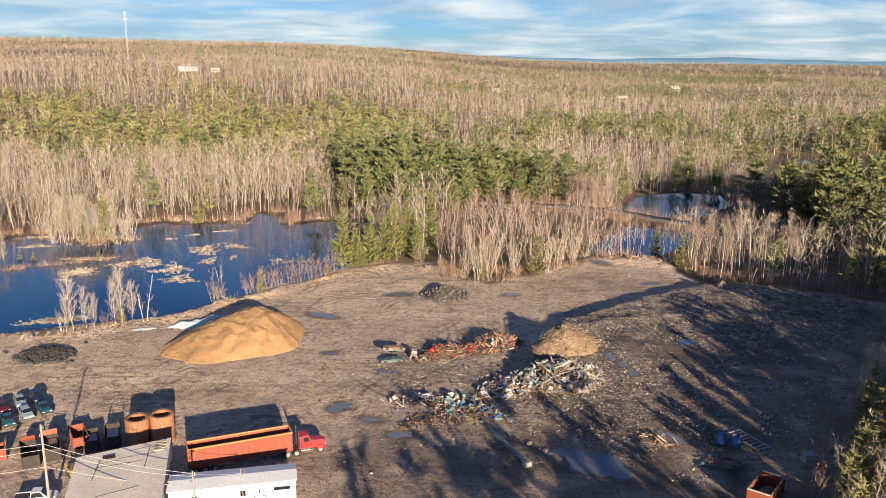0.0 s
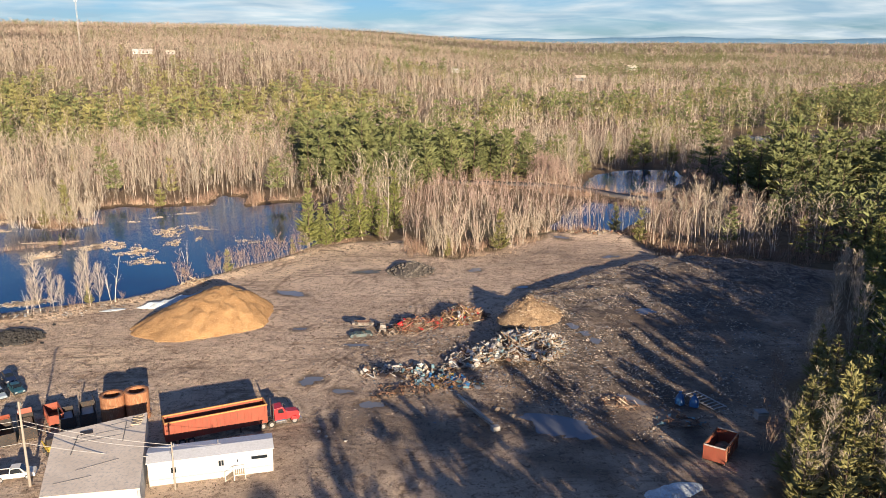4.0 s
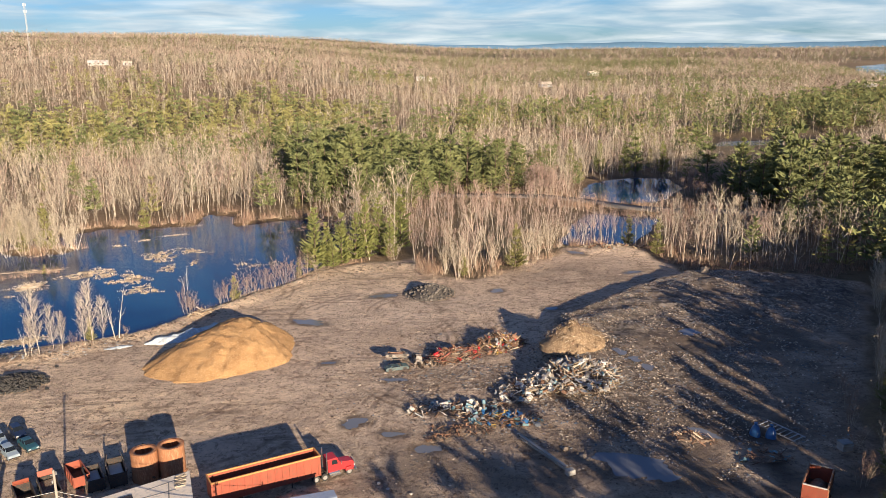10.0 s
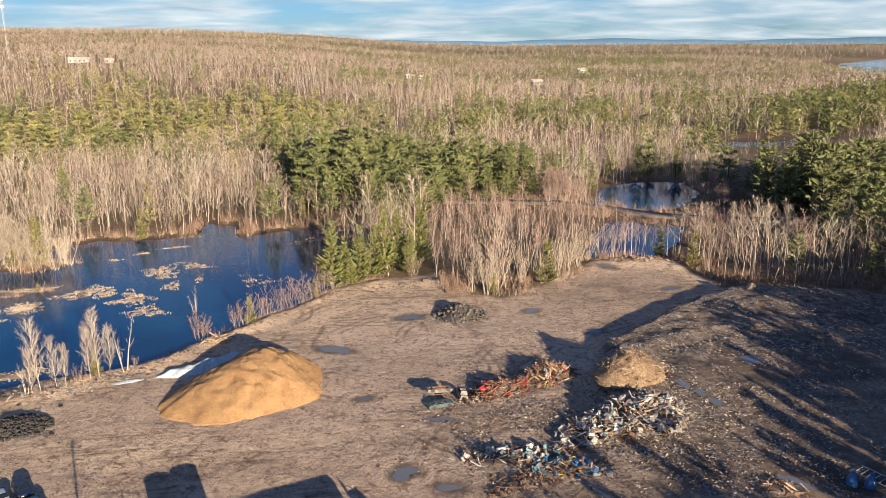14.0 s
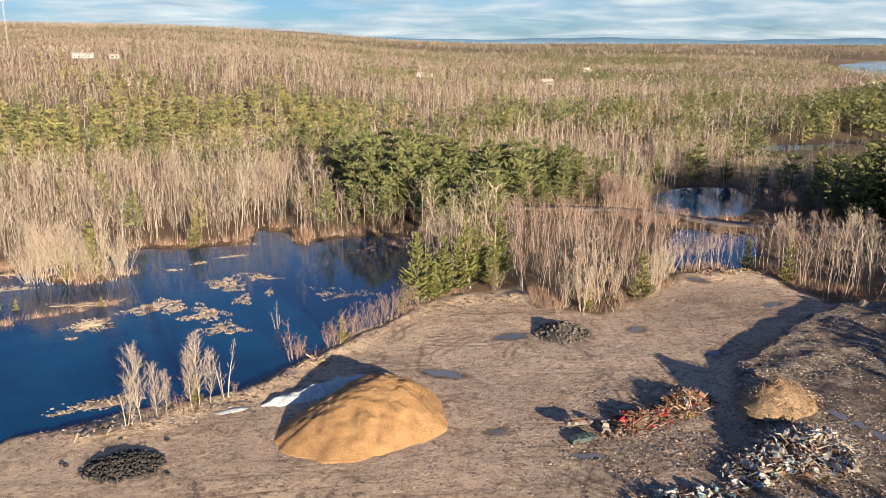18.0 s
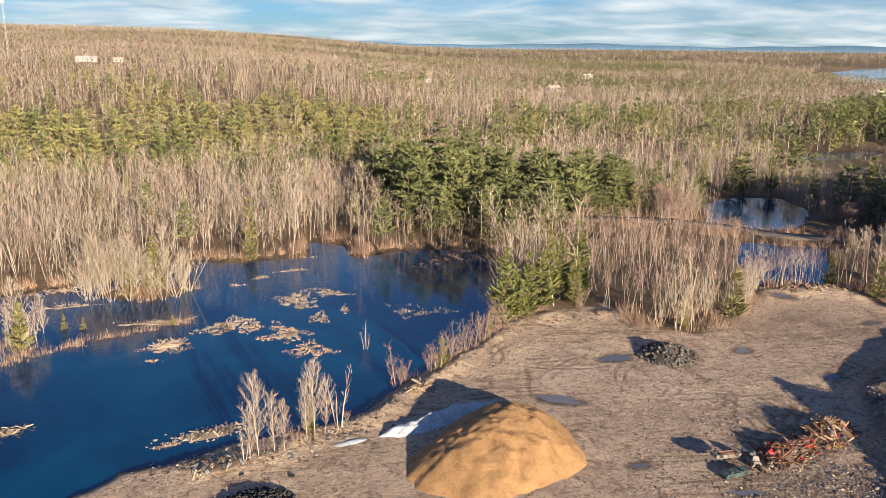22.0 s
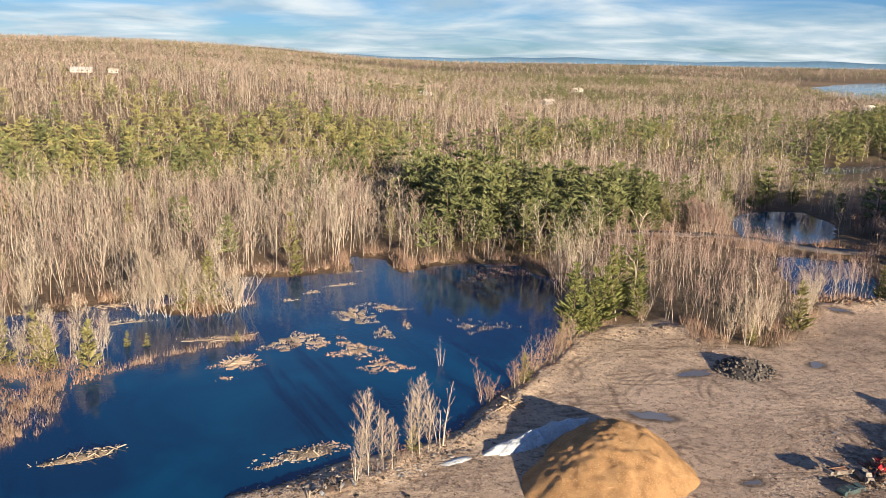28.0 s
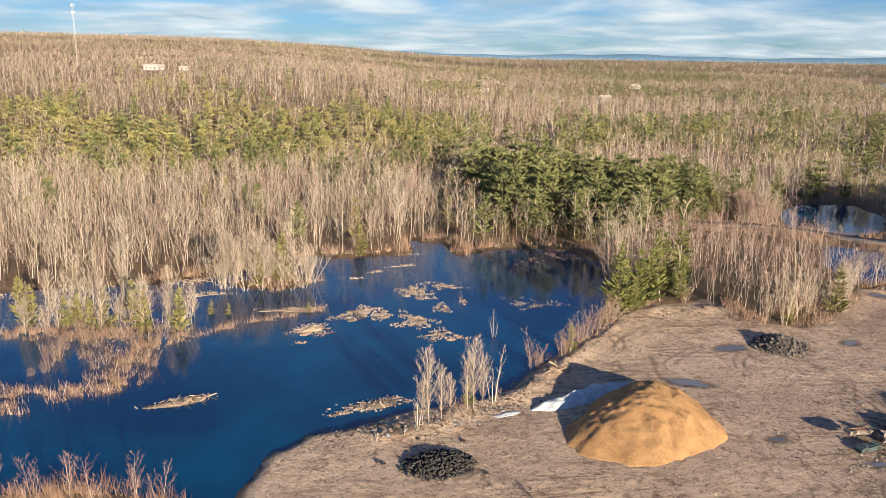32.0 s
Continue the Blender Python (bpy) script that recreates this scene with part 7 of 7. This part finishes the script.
roof_part = part("roof", slab(rim, 4.26, 4.5), ROOF_GREY, gr, "cracked grey tarred roof")
rs = random.Random(5)
for k in range(9):
    u, v2 = rs.uniform(0.08, 0.8), rs.uniform(0.05, 0.85)
    p = Vector(FOOT[0]).lerp(Vector(FOOT[3]), v2).lerp(Vector(FOOT[1]).lerp(Vector(FOOT[2]), v2), u)
    part("roof_seam", box((rs.uniform(2.5, 6), 0.14, 0.03), (p.x, p.y, 4.512), (0, 0, rs.choice((28, -75)) + rs.uniform(-6, 6))), material("tar_patch_dark", (0.27, 0.25, 0.23), None, 0.9, 1.0, 6.0) if k == 0 else bpy.data.materials["tar_patch_dark"], roof_part)
part("roof_hatch", box((1.6, 1.1, 0.1), (-43.9, 102.6, 4.55), (0, 0, 25), bevel=0.02), DARK_STEEL, gr)
for k in range(7):
    part("eave_board", box((1.4, 0.25, 0.12), (-38.3 + k * 0.08, 107.5 - k * 0.45, 4.58), (rs.uniform(-6, 6), rs.uniform(-6, 6), 30 + rs.uniform(-30, 30))), WOOD, gr)

# rusty open tanks behind the garage
for x, y, r, h in ((-44.9, 115.6, 1.8, 4.3), (-41.4, 116.4, 1.78, 4.6)):
    tk = thing("steel_tank", on_ground(x, y, x * 9), "rusty open-topped cylindrical steel tank", "tank", "rusty tanks behind the garage")
    bm = bmesh.new()
    n = 36
    rings = [[bm.verts.new((rr * math.cos(6.2832 * k / n), rr * math.sin(6.2832 * k / n), z)) for k in range(n)] for rr, z in ((r, -0.1), (r, h), (r - 0.06, h), (r - 0.06, 0.15))]
    for a, b in zip(rings, rings[1:]):
        for k in range(n):
            bm.faces.new((a[k], a[(k + 1) % n], b[(k + 1) % n], b[k]))
    bm.faces.new(rings[3])
    part("shell", bm, TANK_RUST, tk)
    for z in (0.1, h * 0.52, h - 0.06):
        part("hoop", tyre_mesh(36, r + 0.05, 0.05, "hoop", TANK_RUST), TANK_RUST, tk, at=pose(0, 0, z))
    part("pipe_stub", cyl(0.15, 0.15, 0.5, (r - 0.1, 0, 0.8), (0, 90, 0), 10), RUST, tk)


def bin_thing(m, lx, ly, h, mat, label, flap=None, fill=None):
    b = thing("roll_off_bin", m, label, "bin", "roll-off bins by the garage")
    part("floor", box((lx, ly, 0.1), (0, 0, 0.2)), DARK_STEEL, b)
    for s in (-1, 1):
        w_ = part("side_panel", box((lx, 0.07, h), (0, s * ly / 2, 0.15 + h / 2), bevel=0.015), mat, b)
        for k in range(5):
            part("rib", box((0.1, 0.07, h - 0.15), (-lx / 2 + 0.3 + k * (lx - 0.6) / 4, s * (ly / 2 + 0.06), 0.15 + h / 2), bevel=0.01), mat, w_)
        part("end_panel", box((0.07, ly - 0.08, h), (s * (lx / 2 - 0.04), 0, 0.15 + h / 2), bevel=0.015), mat, b)
        part("rim_rail", box((lx + 0.1, 0.14, 0.12), (0, s * ly / 2, 0.2 + h), bevel=0.02), mat, b)
        part("skid", box((lx, 0.14, 0.16), (0, s * ly * 0.28, 0.08)), DARK_STEEL, b)
    if flap:
        part("board", box((0.1, ly * 0.9, flap[0]), (flap[1], 0, h + flap[0] / 2), (0, flap[2], 0), bevel=0.02), ORANGE, b, "orange-painted board")
    if fill:
        part("load", box((lx - 0.3, ly - 0.3, 0.3), (0, 0, h * 0.55), (2, 2, 0), 0.9, 0.1), fill, b)
    return b


bin_thing(on_ground(-58.9, 110.3, -60), 6.0, 2.2, 1.8, DARK_STEEL, "dark steel roll-off bin with an orange end board", (0.8, -2.8, 20))
bin_thing(on_ground(-56.5, 112.1, -62), 6.0, 2.2, 1.9, DARK_STEEL, "dark steel roll-off bin with a tan end board", (0.8, -2.7, -15), SCRAP_CORE)
bin_thing(on_ground(-54.2, 116.0, -58), 5.0, 2.1, 1.6, ORANGE, "orange roll-off bin standing in the shade")
bin_thing(on_ground(-51.6, 114.6, -65), 4.6, 2.1, 1.7, DARK_STEEL, "black roll-off bin with blue-grey lid", None, TRIM_GREY)
b4 = bin_thing(on_ground(-48.9, 115.8, -68), 5.0, 2.2, 1.9, DARK_STEEL, "dark hopper bin with two raised flaps", None, GREY_JUNK)
for s in (-1, 1):
    part("raised_flap", box((1.6, 0.1, 1.5), (-1.6, s * 1.05, 2.6), (s * 12, 0, 0), 0.5, 0.02), DARK_STEEL, b4)
b5 = bin_thing(on_ground(-64.8, 110.0, 30), 4.6, 2.3, 1.6, ORANGE, "orange steel bin with tall tapered ends", None, SCRAP_CORE)
for s in (-1, 1):
    part("raised_flap", box((0.1, 2.0, 1.3), (s * 2.3, 0, 2.2), (0, s * 15, 0), 1.0, 0.02), RUST, b5)
ld = thing("skid_loader", on_ground(-50.6, 105.8, -50), "small yellow skid loader with dark cage beside the garage", "loader")
part("body", box((2.0, 1.2, 0.9), (0, 0, 0.85), bevel=0.08), YELLOW, ld)
part("cage", box((1.0, 1.0, 1.0), (0.1, 0, 1.75), (0, 0, 0), 0.9, 0.04), DARK_STEEL, ld)
for s in (-1, 1):
    part("lift_arm", box((2.6, 0.14, 0.2), (0.2, s * 0.72, 1.3), (0, 14, 0), bevel=0.02), YELLOW, ld)
part("bucket", profile_body([(1.4, 0.1), (1.3, 0.7), (1.5, 0.75), (2.1, 0.15)], 1.7), DARK_STEEL, ld)
for x in (-0.6, 0.6):
    for y in (-0.72, 0.72):
        wheel(ld, x, y, 0.4, 0.26)

# red skip under the trees
sk = thing("red_skip", on_ground(45.0, 100.6, 52), "rust-streaked red open skip full of dark scrap", "skip")
part("floor", box((6.2, 3.0, 0.12), (0, 0, 0.2)), DARK_STEEL, sk)
for s in (-1, 1):
    sp = part("side_panel", box((6.2, 0.1, 2.2), (0, s * 1.5, 1.3), bevel=0.02), ORANGE, sk)
    for k in range(6):
        part("rib", box((0.12, 0.1, 2.0), (-2.8 + k * 1.12, s * 1.6, 1.3), bevel=0.02), RUST, sp)
    part("end_panel", box((0.1, 2.9, 2.2), (s * 3.05, 0, 1.3), bevel=0.02), ORANGE, sk)
    part("rim_rail", box((6.3, 0.2, 0.16), (0, s * 1.5, 2.44), bevel=0.03), RUST, sk)
    part("end_rail", box((0.2, 3.0, 0.16), (s * 3.05, 0, 2.445), bevel=0.03), WHITE_JUNK, sk)
part("scrap_fill", mesh_from("scrap_fill", *heap(6, 20, 2.7, 1.25, 0.7, 71, 0.4, 2.5), [SCRAP_CORE]), SCRAP_CORE, sk, at=pose(0, 0, 0.7))

# beam on blocks, bags, rack, crate, snow patch
bmth = thing("steel_girder", on_ground(11.2, 115.2, -66), "long pale weathered girder lying on concrete blocks", "girder")
part("web", box((11.0, 0.12, 0.5), (0, 0, 0.55), bevel=0.02), CONCRETE, bmth)
for z in (0.3, 0.8):
    part("flange", box((11.0, 0.5, 0.08), (0, 0, z), bevel=0.02), CONCRETE, bmth)
for k in range(9):
    part("stiffener", box((0.06, 0.42, 0.42), (-4.8 + k * 1.2, 0, 0.55)), CONCRETE, bmth)
ob = new("concrete_block", with_mat(stones[0], CONCRETE, "concrete_block"))
ob.data = poly_mesh("concrete_block", *bm_lists(box((1.3, 1.0, 0.8), (0, 0, 0.35), taper=0.92, bevel=0.08)), CONCRETE)
ob.matrix_basis = on_ground(13.8, 109.4, 20)
tagged(ob, "weathered concrete block beside the girder end", "block")
for x, y, s in ((14.8, 116.2, 0.7), (17.0, 114.0, 0.8), (17.6, 113.2, 0.6), (-11.6, 108.4, 0.35), (-12.8, 110.0, 0.35), (-8.6, 106.8, 0.3)):
    ob = new("debris_lump", with_mat(stones[int(abs(x)) % 6], STONE if x > 0 else WHITE_JUNK, "debris_lump"))
    ob.matrix_basis = on_ground(x, y, x * 40, 0.1) @ Matrix.Diagonal((s, s * 0.8, s * 0.7, 1))
    tagged(ob, "loose lump of debris lying on the mud", "debris", "loose lumps")
for x, y, a in ((44.7, 117.2, 20), (46.7, 116.2, -15)):
    bag = thing("blue_tarp_bag", on_ground(x, y, a), "full blue tarpaulin bulk bag tied at the top", "bulk bag", "blue bulk bags")
    part("sack", mesh_from("sack", *heap(9, 20, 0.95, 0.85, 1.7, int(x), 0.08, 3.0), [BLUE], smooth_faces=True), BLUE, bag)
    part("knot", cyl(0.16, 0.3, 0.35, (0, 0, 1.65), n=8), BLUE, bag)
rk = thing("pallet_rack", on_ground(48.8, 117.2, -62), "flat grey steel rack lying on the ground", "rack")
for y in (-1.3, 1.3):
    part("rail", box((6.6, 0.14, 0.14), (0, y, 0.35), (0, 2, 0), bevel=0.02), GREY_JUNK, rk)
for k in range(8):
    part("rung", box((0.14, 2.5, 0.1), (-3.1 + k * 0.88, 0, 0.35)), GREY_JUNK, rk)
cr = thing("wire_crate", on_ground(55.6, 111.4, 5), "square grey crate standing on the mud", "crate")
part("box", box((1.7, 1.5, 1.2), (0, 0, 0.6), bevel=0.05), CONCRETE, cr)
for s in (-1, 1):
    part("slat", box((1.74, 0.06, 0.16), (0, s * 0.76, 0.9)), GREY_JUNK, cr)
part("lid", box((1.8, 1.6, 0.08), (0, 0, 1.24), bevel=0.02), GREY_JUNK, cr)
v, t = heap(10, 36, 4.8, 2.4, 0.7, 91, 0.35, 2.0)
ob = new("snow_bank", mesh_from("snow_bank", v, t, [SNOW]))
ob.matrix_basis = on_ground(35.2, 91.2, 20, -0.15)
tagged(ob, "grey dirty leftover snow in the tree shade", "snow")

# utility poles and cables
CABLE = material("pale_cable", (0.62, 0.60, 0.56), (0.5, 0.48, 0.45), 0.6, 1.0, 6.0)
def pole(x, y, h, r, arm):
    p = thing("utility_pole", on_ground(x, y, 10), "tall grey wooden utility pole", "utility pole", "poles in the yard")
    part("post", cyl(r, r * 0.65, h + 0.5, (0, 0, -0.5), n=12), POLE_WOOD, p)
    if arm:
        part("insulator", cyl(0.09, 0.07, 0.3, (0.25, 0, h - 0.5), n=8), GREY_JUNK, p)
        part("insulator", cyl(0.09, 0.07, 0.3, (-0.25, 0, h - 1.6), n=8), GREY_JUNK, p)
        part("bracket", box((0.7, 0.1, 0.1), (0, 0, h - 0.6), bevel=0.01), GREY_JUNK, p)
    return p
pole(-49.4, 96.4, 12.2, 0.2, True)
pole(-30.0, 94.6, 6.9, 0.14, True)
pole(-104, 84, 11, 0.18, True)


def cable(a, b, sag, r=0.035):
    n = 14
    pts = [Vector(a).lerp(Vector(b), i / n) - Vector((0, 0, sag * 4 * (i / n) * (1 - i / n))) for i in range(n + 1)]
    side = frame_of(Vector(b) - Vector(a)) * r
    V, T = [], []
    for i, p in enumerate(pts):
        V += [tuple(p + side), tuple(p + Vector((0, 0, r))), tuple(p - side), tuple(p - Vector((0, 0, r)))]
        if i:
            T += [(4 * i - 4 + k, 4 * i - 4 + (k + 1) % 4, 4 * i + (k + 1) % 4, 4 * i + k) for k in range(4)]
    me = mesh_from("overhead_cable", V, T)
    me.materials.append(CABLE)
    tagged(new("overhead_cable", me), "thin pale overhead cable strung between poles", "cable", "overhead cables")
cable((-49.4, 96.4, 9.6), (-104, 84, 9.6), 1.0)
cable((-49.4, 96.4, 8.8), (-104, 84, 8.6), 1.2)
cable((-49.4, 96.4, 6.4), (-104, 84, 6.0), 1.0)
cable((-49.4, 96.4, 9.6), (-30, 94.6, 6.6), 0.5)
cable((-49.4, 96.4, 9.0), (-30, 94.6, 6.2), 0.8)
cable((-49.4, 96.4, 6.4), (-33.8, 96.6, 3.9), 0.3)
cable((-30, 94.6, 6.5), (-24.8, 99.2, 4.2), 0.2, 0.025)

# ---- far things ----
def far_house(x, y, lx, ly, h, rz, wall_m, roof_m, label):
    z = ground_z(x, y)
    hs = thing("far_house", pose(x, y, z, 0, 0, rz), label, "house", "houses in the woods")
    part("wall", box((lx, ly, h), (0, 0, h / 2)), wall_m, hs)
    bm = bmesh.new()
    pr = [(-ly / 2 - 0.5, h), (0, h + ly * 0.28), (ly / 2 + 0.5, h)]
    a, b = [bm.verts.new((-lx / 2 - 0.5, yy, zz)) for yy, zz in pr], [bm.verts.new((lx / 2 + 0.5, yy, zz)) for yy, zz in pr]
    bm.faces.new(a); bm.faces.new(b[::-1])
    for k in range(3):
        bm.faces.new((a[k], b[k], b[(k + 1) % 3], a[(k + 1) % 3]))
    part("roof", bm, roof_m, hs)
    for k in range(max(2, int(lx / 4))):
        part("window", box((1.4, 0.1, 1.4), (-lx / 2 + 2 + k * 4, -ly / 2 - 0.03, h * 0.6)), GLASS, hs)
    return hs


far_house(-262, 862, 18, 8, 2.8, 8, WHITE_PAINT, ROOF_WHITE, "long white building on the wooded slope")
far_house(-236, 868, 8, 6, 2.6, 20, WHITE_PAINT, ROOF_GREY, "white house with grey roof among bare trees")
far_house(58, 899, 8, 6, 2.8, 5, WHITE_PAINT, ROOF_WHITE, "white house in a gap of the woods")
far_house(70, 905, 5, 5, 2.8, -10, WHITE_PAINT, ROOF_GREY, "small white outbuilding in the woods")
far_house(196, 905, 12, 9, 3.5, 15, TRIM_GREY, ROOF_GREY, "grey house half hidden by trees")
far_house(330, 1180, 14, 9, 4, 15, WHITE_PAINT, ROOF_GREY, "pale house half hidden by far trees")
far_house(520, 820, 12, 8, 3.5, 25, TRIM_GREY, ROOF_GREY, "grey house beyond the dark pines")
mast = thing("radio_mast", pose(-359, 957, ground_z(-359, 957)), "thin pale lattice radio mast on the hill", "mast")
MZ = 102 - ground_z(-359, 957)
for a in range(3):
    x, y = 0.7 * math.cos(a * 2.094), 0.7 * math.sin(a * 2.094)
    part("leg", cyl(0.12, 0.12, MZ, (x, y, 0), n=5), CABLE, mast)
for k in range(int(MZ / 2.5)):
    part("brace", box((1.3, 0.1, 0.1), (0, 0, 1 + k * 2.5), (0, 30 if k % 2 else -30, 60 * k)), CABLE, mast)
for z in (MZ - 2, MZ - 9):
    for a in range(3):
        part("antenna_panel", box((0.5, 0.4, 2.4), (1.6 * math.cos(a * 2.094), 1.6 * math.sin(a * 2.094), z), bevel=0.05), WHITE_PAINT, mast)
# aerial haze on the far ridge is painted as a blue base colour
HAZE_RIDGE = material("haze_painted_ridge", (0.14, 0.26, 0.40), (0.11, 0.21, 0.33), 1.0, 0.002, 0.02, spec=0.0)
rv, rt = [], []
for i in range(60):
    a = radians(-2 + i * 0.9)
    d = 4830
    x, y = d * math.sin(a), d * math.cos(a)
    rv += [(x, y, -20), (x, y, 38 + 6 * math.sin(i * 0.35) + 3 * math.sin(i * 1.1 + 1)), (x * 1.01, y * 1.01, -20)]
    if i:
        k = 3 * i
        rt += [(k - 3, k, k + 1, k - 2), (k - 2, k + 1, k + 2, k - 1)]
tagged(new("backdrop", mesh_from("backdrop", rv, rt, [HAZE_RIDGE])), "low ridge on the far horizon, its blue haze painted on", "backdrop", kind="structure")
